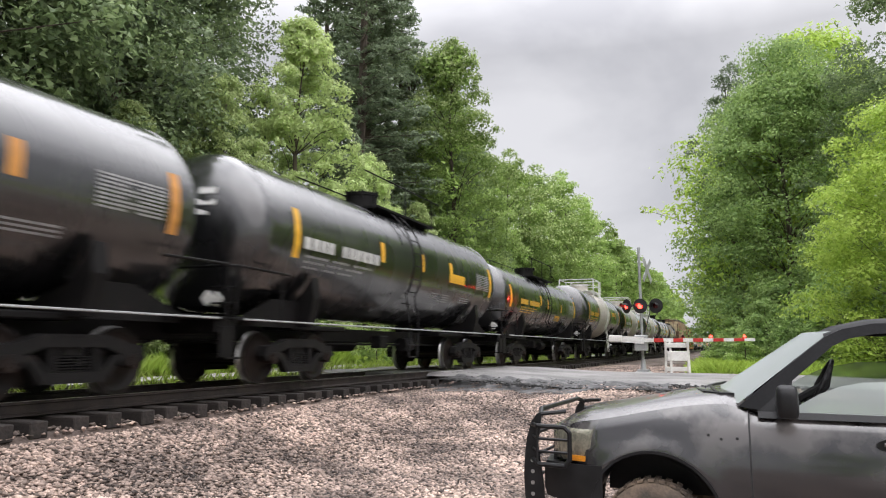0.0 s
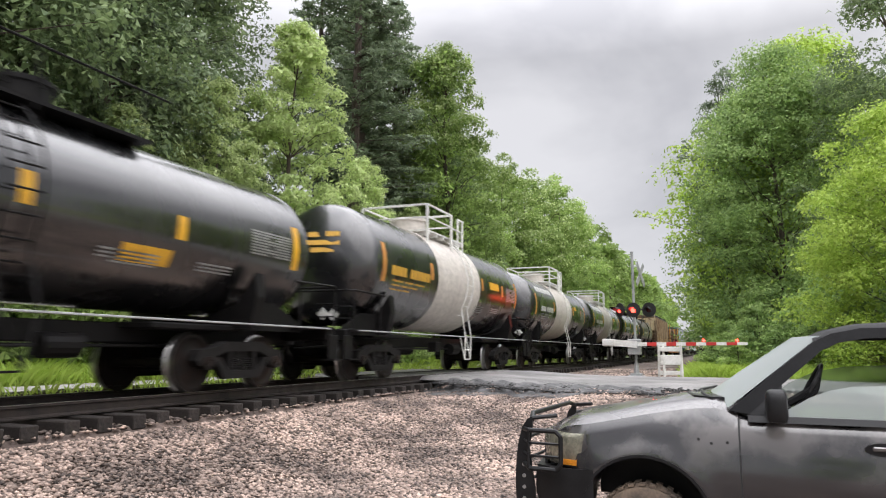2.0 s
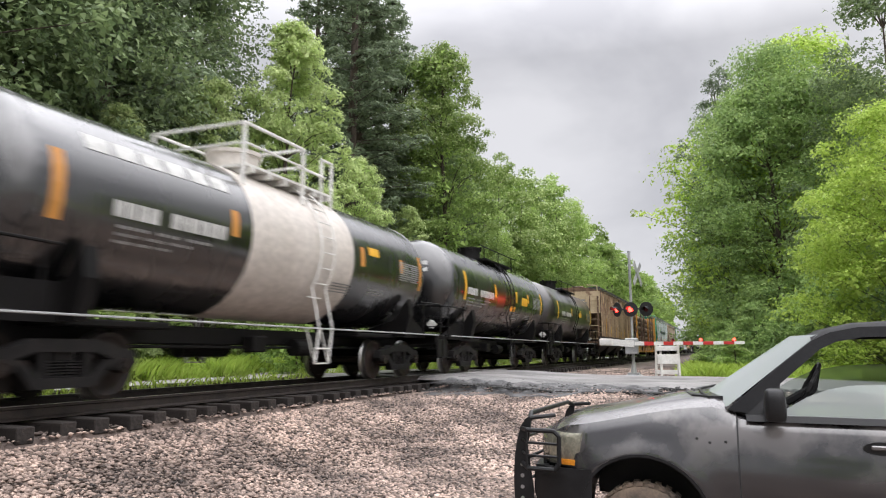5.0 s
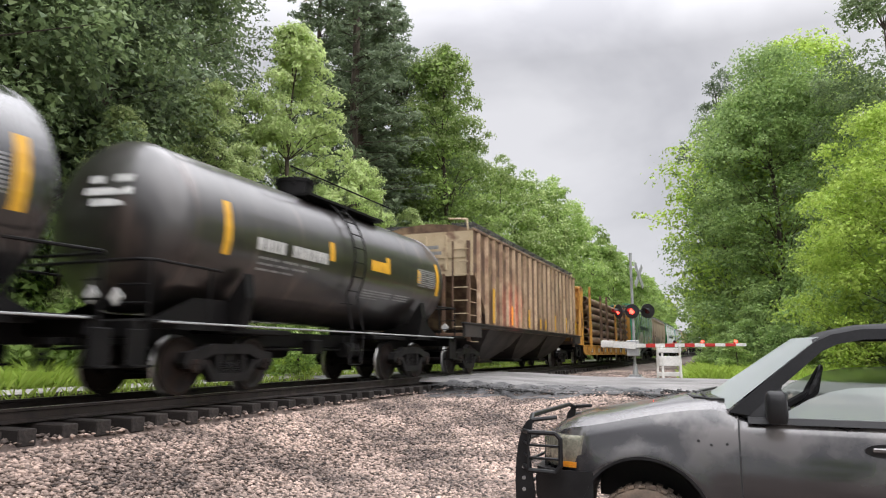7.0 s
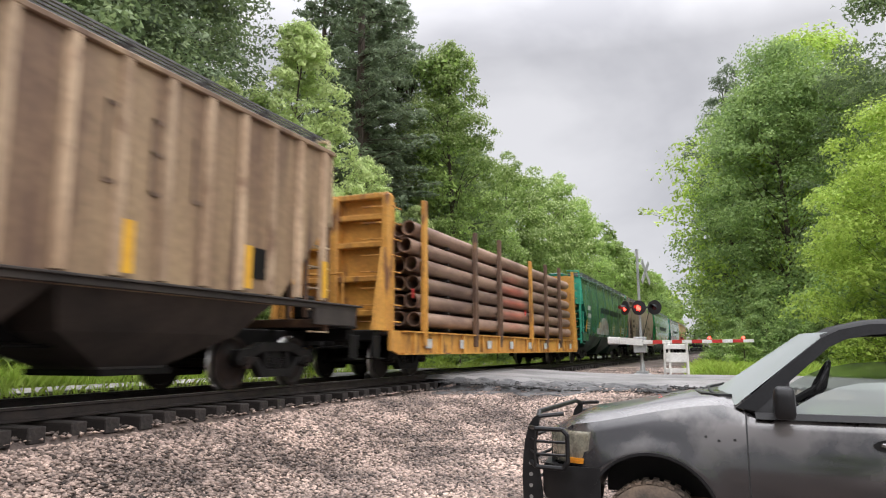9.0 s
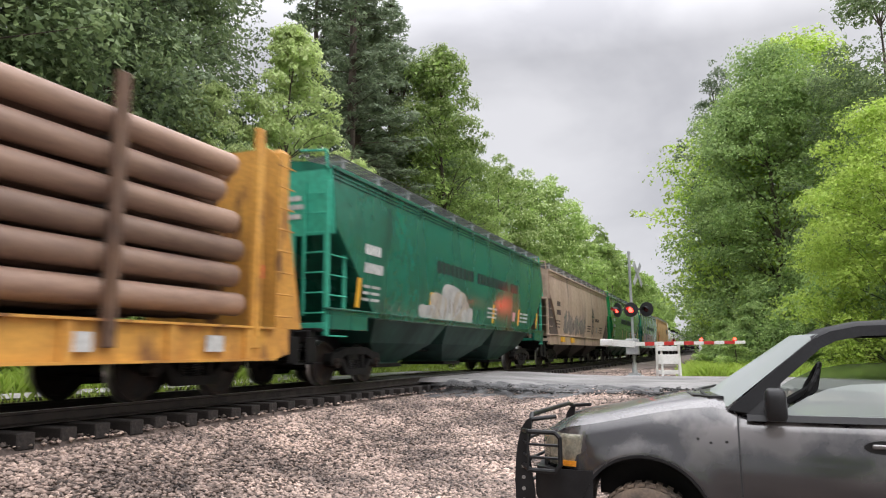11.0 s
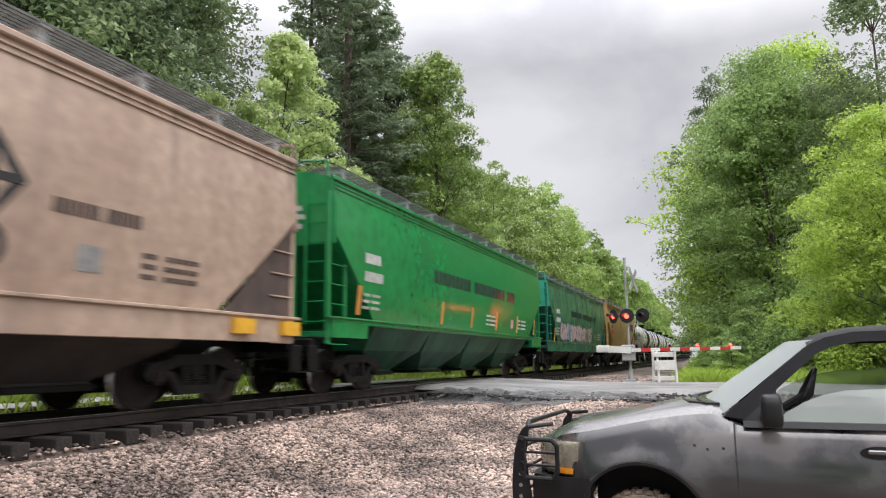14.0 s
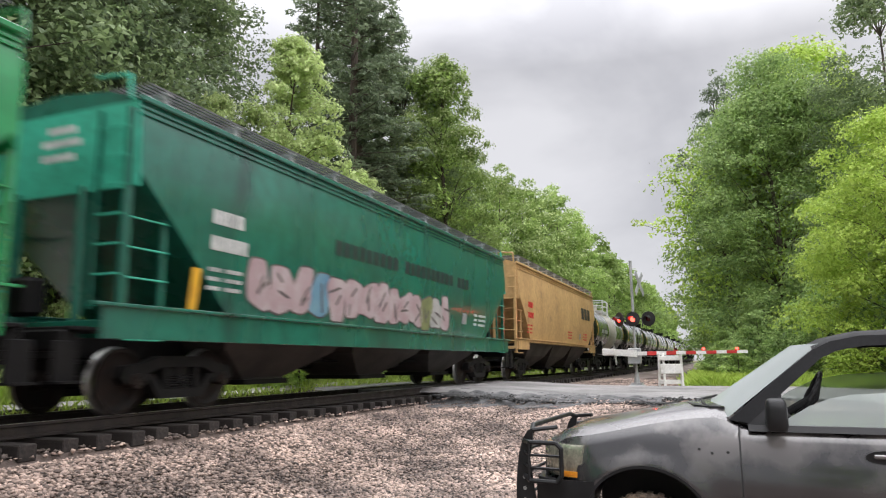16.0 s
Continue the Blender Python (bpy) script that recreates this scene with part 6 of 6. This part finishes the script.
    for i, q in enumerate((1.55, 2.55, 3.72)):
        bm = nb()
        box(bm, (q, -0.45, zg + 0.085), (0.16, 0.06, 0.05), 0.01)
        lamp = part("arm_lamp", bm, M_SIGRED, s)
        part("lens", rod(nb(), (q, -0.485, zg + 0.13), (q, -0.42, zg + 0.13), 0.05, 12), M_LENSON if i != 0 else M_LENSOFF, lamp, "small red lamp")
    bm = nb()
    pipe(bm, [(0.1, -0.2, zg + 0.2), (0.35, -0.25, zg + 1.1), (0.33, -0.1, zl - 0.1)], 0.015, 5)
    part("cable", bm, M_HOOD, s)
    return s


signal(-3.3, 28.7)
# the beam of the lit lamp that is aimed across the track
beam = new("signal_beam", bpy.data.lights.new("signal_beam", "SPOT"))
beam.data.energy, beam.data.color, beam.data.shadow_soft_size = 480, (1.0, 0.05, 0.03), 0.1
beam.data.spot_size, beam.data.spot_blend = radians(26), 0.9
beam.matrix_world = look((-4.14, 28.2, 2.31), (-7.3, 24.2, 2.3))


def barricade(x, y, turn):
    z0 = float(land(x, y))
    b = thing("barricade", "white plastic folding barricade with three boards", "barricade", pose(x, y, z0, 0, 0, turn))
    for k, (px_, lean) in enumerate(((-0.40, 9), (0.40, 9), (-0.22, -9), (0.42, -9))):
        bm = nb()
        box(bm, (px_, 0, 0.68), (0.085, 0.05, 1.36), 0.012, pose(0, 0, 0, lean, 0, 0))
        part("leg", bm, M_WHITE, b)
    bm = nb()
    box(bm, (0.02, -0.06, 0.78), (0.76, 0.04, 0.36), 0.015)
    part("panel", bm, M_WHITE, b)
    bm = nb()
    box(bm, (0.0, -0.02, 1.18), (0.8, 0.04, 0.18), 0.012)
    part("top_board", bm, M_WHITE, b)
    bm = nb()
    box(bm, (0.02, 0.0, 0.30), (0.78, 0.04, 0.16), 0.012)
    part("lower_board", bm, M_WHITE, b)
    return b


barricade(-1.95, 27.6, 12)


# ---- pickup truck ----
def smooth01(a, b, v):
    t = max(0.0, min(1.0, (v - a) / (b - a)))
    return t * t * (3 - 2 * t)


def pickup(m):
    """Local x runs back from the front axle, y away from the lot side, z up from the ground."""
    W = 1.96
    t = thing("pickup_truck", "dusty black pickup truck with grille guard, parked", "pickup truck", m)
    arch_r, arch_z, rear, fx = 0.49, 0.41, 3.5, -0.14

    def top_z(x):
        if x < 0.42:
            return 1.13 + 0.20 * smooth01(-1.0, 0.45, x) - 0.09 * (1 - smooth01(-0.97, -0.72, x)) 
        return 1.225 + 0.095 * (1 - smooth01(0.42, 0.64, x))

    def bottom(x):
        z = 0.46 if -0.8 < x < 4.1 else 0.56
        for c in (fx, rear):
            if abs(x - c) < arch_r:
                z = max(z, arch_z + math.sqrt(arch_r ** 2 - (x - c) ** 2))
        return z

    def side(x, z):
        """Distance of the near side in from the truck's widest plane."""
        nose = 0.20 * (1 - smooth01(-0.98, -0.50, x)) ** 1.6
        bulge = 0.10 * min(1.2, max(0.0, z - 0.74) / 0.50) ** 2 + 0.03 * min(1.0, max(0.0, 0.80 - z) / 0.4) ** 2
        flare = 0.0
        for c in (fx, rear):
            d = math.hypot(x - c, z - arch_z)
            flare = max(flare, 0.014 * max(0.0, 1 - abs(d - arch_r - 0.03) / 0.10))
        crease = 0.006 * max(0.0, 1 - abs(z - 0.625) / 0.02)
        return 0.035 + nose + bulge - flare - crease

    cols = sorted(set([-0.96, -0.92, -0.86, -0.78] + [round(v, 3) for v in np.linspace(-0.70, 0.70, 29)] + [0.35, 0.42, 0.52, 0.552, 0.558, 0.75, 1.0, 1.3, 1.6, 1.9, 2.3, 2.6, 2.9] +
                      [round(v, 3) for v in np.linspace(rear - 0.6, rear + 0.6, 25)] + [4.3, 4.45]))

    def ring(x):
        zb, zt = bottom(x), top_z(x)
        hood = x < 0.55
        edge = 0.10 if hood else 0.04
        zs = [zb + (zt - edge - zb) * k / 11 for k in range(12)]
        near = [(side(x, z), z) for z in zs]
        y0 = near[-1][0]
        near += [(y0 + 0.03, zt - edge * 0.45), (y0 + 0.09, zt - edge * 0.08), (y0 + 0.22, zt + (0.02 if hood else 0.0)), (y0 + 0.5, zt + (0.035 if hood else 0))]
        mid = (W / 2, zt + (0.05 if hood else 0))
        return [(x, y, z) for y, z in near] + [(x, *mid)] + [(x, W - y, z) for y, z in reversed(near)]

    front = [c for c in cols if c <= 0.552]
    door = [c for c in cols if 0.558 <= c <= 1.9]
    back = [c for c in cols if 1.9 <= c]
    for nm, cs, a, b, pm in (("fender", front, 0, 13, M_TRUCK), ("hood", front, 12, -12, M_FADESHEEN), ("fender", front, -13, None, M_TRUCK), ("door_section", door, 0, None, M_TRUCK), ("bed", back, 0, None, M_TRUCK)):
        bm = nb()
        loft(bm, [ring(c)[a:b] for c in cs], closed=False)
        part(nm, bm, pm, t, "sun-faded dusty black hood with painted sky sheen" if nm == "hood" else "", smooth=True)
    bm = nb()
    prism(bm, [(0.20, 0.60), (W - 0.20, 0.60), (W - 0.22, 1.0), (0.22, 1.0)], "x", -0.955, -0.93)
    part("grille", bm, M_TRIM, t)
    # inner wheel houses
    for c in (fx, rear):
        bm = nb()
        arc = [(c + arch_r * 1.02 * math.cos(radians(a)), arch_z + arch_r * 1.02 * math.sin(radians(a))) for a in range(0, 181, 15)]
        loft(bm, [[(x, 0.10, z) for x, z in arc], [(x, 0.70, z) for x, z in arc]], closed=False)
        loft(bm, [[(x, W - 0.10, z) for x, z in arc], [(x, W - 0.70, z) for x, z in arc]], closed=False)
        box(bm, (c, W / 2, 0.75), (0.9, 0.6, 0.5))
        part("wheel_house", bm, M_TRIM, t)
        for y in (0.16, W - 0.16):
            w = part("wheel", lathe(nb(), [(-0.12, 0.24), (-0.125, 0.33), (-0.10, 0.375), (-0.04, 0.39), (0.04, 0.39), (0.10, 0.375), (0.125, 0.33), (0.12, 0.24), (-0.12, 0.24)], 36), M_RUBBER, t,
                     "muddy off-road tyre", pose(c, y, 0.30), smooth=True)
            part("rim", lathe(nb(), [(-0.06, 0), (-0.07, 0.06), (-0.03, 0.09), (-0.05, 0.2), (-0.115, 0.235), (0.1, 0.24), (0.1, 0)], 28), M_MUD, w, "mud-caked steel rim",
                 pose(0, 0, 0, 0, 0, 0 if y < 1 else 180), smooth=True)
            bm = nb()
            for k in range(30):
                a = radians(k * 12)
                for dy in (-0.06, 0.06):
                    box(bm, ((0.392) * math.cos(a + dy), dy, 0.392 * math.sin(a + dy)), (0.018, 0.085, 0.045), 0, pose(0, 0, 0, 0, -math.degrees(a + dy), 0))
            part("tread", bm, M_RUBBER, w)
    for y in (0.028, W - 0.028):
        for c in (fx, rear):
            bm = nb()
            loft(bm, [[(c + r * math.cos(radians(a)), y + o, arch_z + r * math.sin(radians(a))) for r, o in ((arch_r, -0.012), (arch_r + 0.022, -0.012), (arch_r + 0.022, 0.02), (arch_r, 0.02))] for a in range(0, 181, 9)])
            part("arch_lip", bm, M_TRIM, t, smooth=True)
    # bumper
    bm = nb()
    rows = []
    for y, x in ((0.02, -0.62), (0.05, -0.86), (0.16, -1.0), (0.45, -1.05), (W - 0.45, -1.05), (W - 0.16, -1.0), (W - 0.05, -0.86), (W - 0.02, -0.62)):
        rows.append([(x, y, 0.50), (x - 0.02, y, 0.56), (x - 0.02, y, 0.73), (x, y, 0.78), (x + 0.10, y, 0.78), (x + 0.10, y, 0.50)])
    loft(bm, rows)
    part("front_bumper", bm, M_TRIM, t, "black plastic-topped front bumper", smooth=True)
    # headlamps that wrap round the corners
    for y, s in ((0.0, 1), (W, -1)):
        def cy(q):
            return y + s * q
        bm = nb()
        rows = []
        for x, q in ((-0.60, 0.075), (-0.72, 0.098), (-0.84, 0.145), (-0.93, 0.22), (-0.975, 0.36), (-0.985, 0.50)):
            rows.append([(x, cy(q - 0.006), 0.80), (x - 0.015, cy(q - 0.018), 0.84), (x - 0.015, cy(q - 0.018), 1.01), (x, cy(q - 0.004), 1.05), (x + 0.03, cy(q + 0.05), 1.05), (x + 0.03, cy(q + 0.05), 0.80)])
        loft(bm, rows)
        hl = part("headlamp", bm, M_LAMPGLASS, t, "clear ribbed headlamp", smooth=True)
        bm = nb()
        rows = []
        for x, q in ((-0.66, 0.074), (-0.72, 0.088), (-0.80, 0.118)):
            rows.append([(x, cy(q - 0.016), 0.80), (x, cy(q - 0.022), 0.843), (x + 0.02, cy(q + 0.03), 0.843), (x + 0.02, cy(q + 0.03), 0.80)])
        loft(bm, rows)
        part("turn_signal", bm, M_AMBER, hl, "amber turn signal")
    # grille guard
    for y in (0.16, W - 0.16):
        bm = nb()
        out = [(-1.17, 0.36), (-1.19, 0.50), (-1.195, 0.66), (-1.185, 0.82), (-1.165, 0.96), (-1.13, 1.08), (-1.08, 1.15), (-1.04, 1.16), (-1.05, 1.05), (-1.075, 0.92), (-1.055, 0.76), (-1.03, 0.58), (-1.02, 0.36)]
        prism(bm, out, "y", y - 0.012, y + 0.012)
        plate = part("guard_upright", bm, M_TRIM, t, "black drilled guard upright")
        bm = nb()
        for z in (0.50, 0.59, 0.68, 0.77):
            rod(bm, (-1.12, y - 0.016, z), (-1.12, y + 0.016, z), 0.016, 12)
        part("bolt_hole", bm, M_CHROME, plate)
    bm = nb()
    pipe(bm, [(-1.05, 0.16, 1.14), (-1.08, 0.30, 1.18), (-1.08, W - 0.30, 1.18), (-1.05, W - 0.16, 1.14)], 0.022, 8)
    for z in (0.62, 0.80, 0.98):
        pipe(bm, [(-1.12, 0.16, z), (-1.12, W - 0.16, z)], 0.014, 6)
    part("guard_crossbar", bm, M_TRIM, t)
    for y, s in ((0.16, -1), (W - 0.16, 1)):
        bm = nb()
        e = y + s * 0.18
        pipe(bm, [(-1.12, y, 1.06), (-1.02, e, 1.07), (-0.80, e + s * 0.02, 1.07), (-0.76, e + s * 0.02, 1.03), (-0.76, e + s * 0.02, 0.82), (-0.80, e + s * 0.02, 0.77), (-1.02, e, 0.77), (-1.12, y, 0.78)], 0.019, 8)
        for z in (0.87, 0.97):
            pipe(bm, [(-1.12, y, z), (-1.02, e, z), (-0.77, e + s * 0.02, z)], 0.011, 6)
        pipe(bm, [(-1.03, e, 0.77), (-1.03, e, 1.07)], 0.011, 6)
        pipe(bm, [(-1.05, y, 1.15), (-0.86, y + 0.10 * -s, 1.17)], 0.018, 8)
        part("lamp_guard", bm, M_TRIM, t, "black tube lamp guard")
    # seams, badge, sill trim
    for y, s in ((0.0, 1), (W, -1)):
        for xs in (0.555, 1.90):
            bm = nb()
            loft(bm, [[(xs - 0.006, y + s * (side(xs, z) - 0.0015), z), (xs + 0.006, y + s * (side(xs, z) - 0.0015), z), (xs + 0.006, y + s * (side(xs, z) + 0.02), z), (xs - 0.006, y + s * (side(xs, z) + 0.02), z)]
                      for z in np.linspace(0.50, 1.22, 9)])
            part("door_gap", bm, M_HOOD, t, "dark door gap")
        for hx_, hz_ in ((0.27, 1.055), (0.36, 1.03), (0.47, 1.04)):
            bm = nb()
            rod(bm, (hx_, y + s * (side(hx_, hz_) - 0.003), hz_), (hx_, y + s * (side(hx_, hz_) + 0.02), hz_), 0.011, 10)
            part("badge_hole", bm, M_HOOD, t, "dark screw hole left by a lost badge")
        bm = nb()
        box(bm, (1.25, y + s * (side(1.2, 0.57) - 0.004), 0.57), (1.3, 0.02, 0.05), 0.006)
        part("side_moulding", bm, M_TRIM, t)
        bm = nb()
        hz, hx = 1.045, 1.47
        loft(bm, [[(hx + 0.12 * c, y + s * (side(hx, hz) - d), hz + 0.045 * q) for c, q in [(math.cos(radians(a)), math.sin(radians(a))) for a in range(0, 360, 24)]] for d in (-0.01, 0.012, 0.016)])
        hd = part("door_handle", bm, M_TRIM, t, "black recessed door handle")
        bm = nb()
        box(bm, (hx + 0.01, y + s * (side(hx, hz) - 0.028), hz + 0.005), (0.17, 0.02, 0.032), 0.008)
        part("grip", bm, M_TRUCK, hd)
        # mirror
        bm = nb()
        mx = 0.80
        def se(v):
            return math.copysign(abs(v) ** 0.55, v)
        loft(bm, [[(mx + 0.01 + 0.072 * se(math.cos(u)) * r, y - s * (0.17 + 0.105 * se(math.sin(u)) * r), 1.335 + 0.112 * h) for u in np.linspace(0, 2 * math.pi, 18)[:-1]]
                  for h, r in ((-1.0, 0.62), (-0.93, 0.86), (-0.7, 0.98), (-0.2, 1.0), (0.4, 0.98), (0.78, 0.9), (0.95, 0.72), (1.0, 0.5))])
        part("side_mirror", bm, M_TRIM, t, "black folding side mirror", smooth=True)
        part("mirror_arm", box(nb(), (mx - 0.01, y - s * 0.0, 1.285), (0.10, 0.30, 0.05), 0.015), M_TRIM, t)
    # cab: pillars, roof, glass
    def cab_y(z):
        return 0.115 + 0.21 * max(0.0, (z - 1.22)) / 0.65
    wind = [(0.40, 1.30), (1.13, 1.80)]
    for y, s in ((0.0, 1), (W, -1)):
        def P(x, z, d=0.0):
            return (x, y + s * (cab_y(z) + d), z)
        bm = nb()
        a = [(0.49, 1.27), (0.80, 1.535), (1.10, 1.785), (1.22, 1.845), (1.42, 1.885), (2.35, 1.90), (2.52, 1.78), (2.62, 1.24)]
        b = [(0.63, 1.25), (0.87, 1.47), (1.15, 1.72), (1.26, 1.775), (1.44, 1.81), (2.28, 1.825), (2.42, 1.72), (2.52, 1.24)]
        loft(bm, [[P(*p, 0.0), P(*p, 0.07), P(*q, 0.07), P(*q, 0.0)] for p, q in zip(a, b)])
        part("door_frame", bm, M_PILLAR, t, smooth=True)
        bm = nb()
        loft(bm, [[P(1.86, 1.26), P(1.95, 1.26), P(1.95, 1.26, 0.06), P(1.86, 1.26, 0.06)], [P(1.84, 1.83), P(1.93, 1.83), P(1.93, 1.83, 0.06), P(1.84, 1.83, 0.06)]])
        part("pillar", bm, M_TRIM, t)
        bm = nb()
        g0 = [(0.74, 1.22), (0.90, 1.29), (1.04, 1.375), (1.18, 1.43), (1.32, 1.46), (1.60, 1.475), (1.87, 1.48), (1.88, 1.22)] if s > 0 else [(0.74, 1.22), (0.98, 1.42), (1.20, 1.53), (1.45, 1.58), (1.87, 1.60), (1.88, 1.22)]
        bm.faces.new([bm.verts.new(P(x, z, 0.035)) for x, z in g0])
        ob = part("side_window", bm, M_GLASS, t, "side window with pale painted reflection")
        ob.visible_shadow = False
        bm = nb()
        loft(bm, [[P(x, z, d) for x, z, d in ((xx, 1.195, -0.03), (xx, 1.24, -0.012), (xx, 1.24, 0.05), (xx, 1.195, 0.05))] for xx in (0.62, 1.2, 1.9)])
        part("window_weatherstrip", bm, M_TRIM, t)
        bm = nb()
        loft(bm, [[P(0.61, 1.235, 0.004), P(0.84, 1.235, 0.004), P(0.84, 1.235, 0.03), P(0.61, 1.235, 0.03)], [P(0.84, 1.46, 0.004), P(0.865, 1.465, 0.004), P(0.865, 1.465, 0.03), P(0.84, 1.46, 0.03)]])
        part("mirror_sail", bm, M_TRIM, t)
    bm = nb()
    rows = []
    for x, z in ((1.10, 1.81), (1.20, 1.865), (1.40, 1.91), (1.8, 1.93), (2.3, 1.915), (2.5, 1.80)):
        e = cab_y(z) - 0.01
        pr = [(e, z - 0.045), (e + 0.05, z - 0.005), (0.5, z + 0.012), (W / 2, z + 0.018), (W - 0.5, z + 0.012), (W - e - 0.05, z - 0.005), (W - e, z - 0.045)]
        rows.append([(x, yy, zz) for yy, zz in pr] + [(x, yy, zz - 0.05) for yy, zz in reversed(pr)])
    loft(bm, rows)
    part("roof", bm, M_PILLAR, t, smooth=True)
    bm = nb()
    rows = []
    for k in range(6):
        u = k / 5
        z = 1.29 + (1.83 - 1.29) * u
        rows.append([(0.47 + 0.66 * u - (0.28 - 0.12 * u) * math.sin(math.pi * v) + 0.02, cab_y(z) + 0.03 + (W - 2 * cab_y(z) - 0.06) * v, z) for v in np.linspace(0, 1, 9)])
    loft(bm, rows, closed=False)
    ob = part("windscreen", bm, M_SCREEN, t, "raked windscreen with dusty film and painted sky sheen", smooth=True)
    ob.visible_shadow = False
    bm = nb()
    pipe(bm, [(0.34, 0.40, 1.35), (0.30, 0.55, 1.365), (0.26, 0.95, 1.375)], 0.012, 6)
    pipe(bm, [(0.21, 0.98, 1.36), (0.25, 1.15, 1.375), (0.36, 1.55, 1.385)], 0.012, 6)
    part("wiper", bm, M_TRIM, t)
    bm = nb()
    prism(bm, [(0.36, 0.32), (0.46, 0.34), (0.30, W / 2), (0.46, W - 0.34), (0.36, W - 0.32), (0.22, W - 0.50), (0.13, W / 2), (0.22, 0.50)], "z", 1.30, 1.357)
    part("cowl", bm, M_TRIM, t, "black cowl panel")
    # inside of the cab
    bm = nb()
    prism(bm, [(0.55, 0.9), (0.55, 1.28), (0.92, 1.30), (1.0, 1.18), (0.98, 0.9)], "y", 0.2, W - 0.2)
    part("dashboard", bm, M_TRIM, t)
    bm = nb()
    ring_m = pose(1.07, 0.52, 1.44, 0, -62, 0)
    pts = [ring_m @ Vector((0.19 * math.cos(a), 0.19 * math.sin(a), 0)) for a in np.linspace(0, 2 * math.pi, 19)]
    pipe(bm, pts, 0.017, 6)
    pipe(bm, [ring_m @ Vector((0.18, 0, 0)), ring_m @ Vector((0, 0, -0.05)), ring_m @ Vector((-0.18, 0, 0))], 0.02, 6)
    pipe(bm, [ring_m @ Vector((0, 0, -0.03)), (0.86, 0.52, 1.28)], 0.03, 6)
    part("steering_wheel", bm, M_TRIM, t)
    for y in (0.32, 1.08):
        bm = nb()
        box(bm, (1.62, y + 0.29, 0.92), (0.6, 0.56, 0.2), 0.05)
        box(bm, (1.94, y + 0.29, 1.22), (0.16, 0.54, 0.62), 0.06, pose(0, 0, 0, 0, 12, 0))
        box(bm, (2.02, y + 0.29, 1.60), (0.10, 0.28, 0.18), 0.04)
        part("seat", bm, M_SEAT, t, "grey cloth seat")
    bm = nb()
    box(bm, (1.6, W / 2, 0.72), (2.0, W - 0.3, 0.06))
    box(bm, (2.56, W / 2, 1.1), (0.06, W - 0.3, 0.7))
    part("cab_floor", bm, M_TRIM, t)
    bm = nb()
    box(bm, (2.58, W / 2, 1.52), (0.05, W - 0.5, 0.10))
    part("rear_rail", bm, M_TRUCK, t)
    return t


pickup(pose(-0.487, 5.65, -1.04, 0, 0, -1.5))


# ---- what moves ----
def motions():
    """The whole train rolls at one speed; every wheelset turns with it."""
    for ob, c in made:
        walk(ob, [(0, pose(XC, c, 0)), (16, pose(XC, c - 16 * SPEED, 0))])
    turn = math.degrees(SPEED / WHEEL_R)
    sets = [o for o in bpy.data.objects if o.name.split(".")[0] == "wheelset"]
    first = {}
    for o in sets:
        y = 0.889 if o.matrix_basis.translation.y > 0 else -0.889
        if y not in first:
            walk(o, [(k / FPS, pose(0, y, WHEEL_R, turn * k / FPS)) for k in range(16 * FPS + 1)])
            first[y] = o.animation_data
        else:
            o.rotation_mode = "QUATERNION"
            d = o.animation_data_create()
            d.action, d.action_slot = first[y].action, first[y].action_slot


motions()
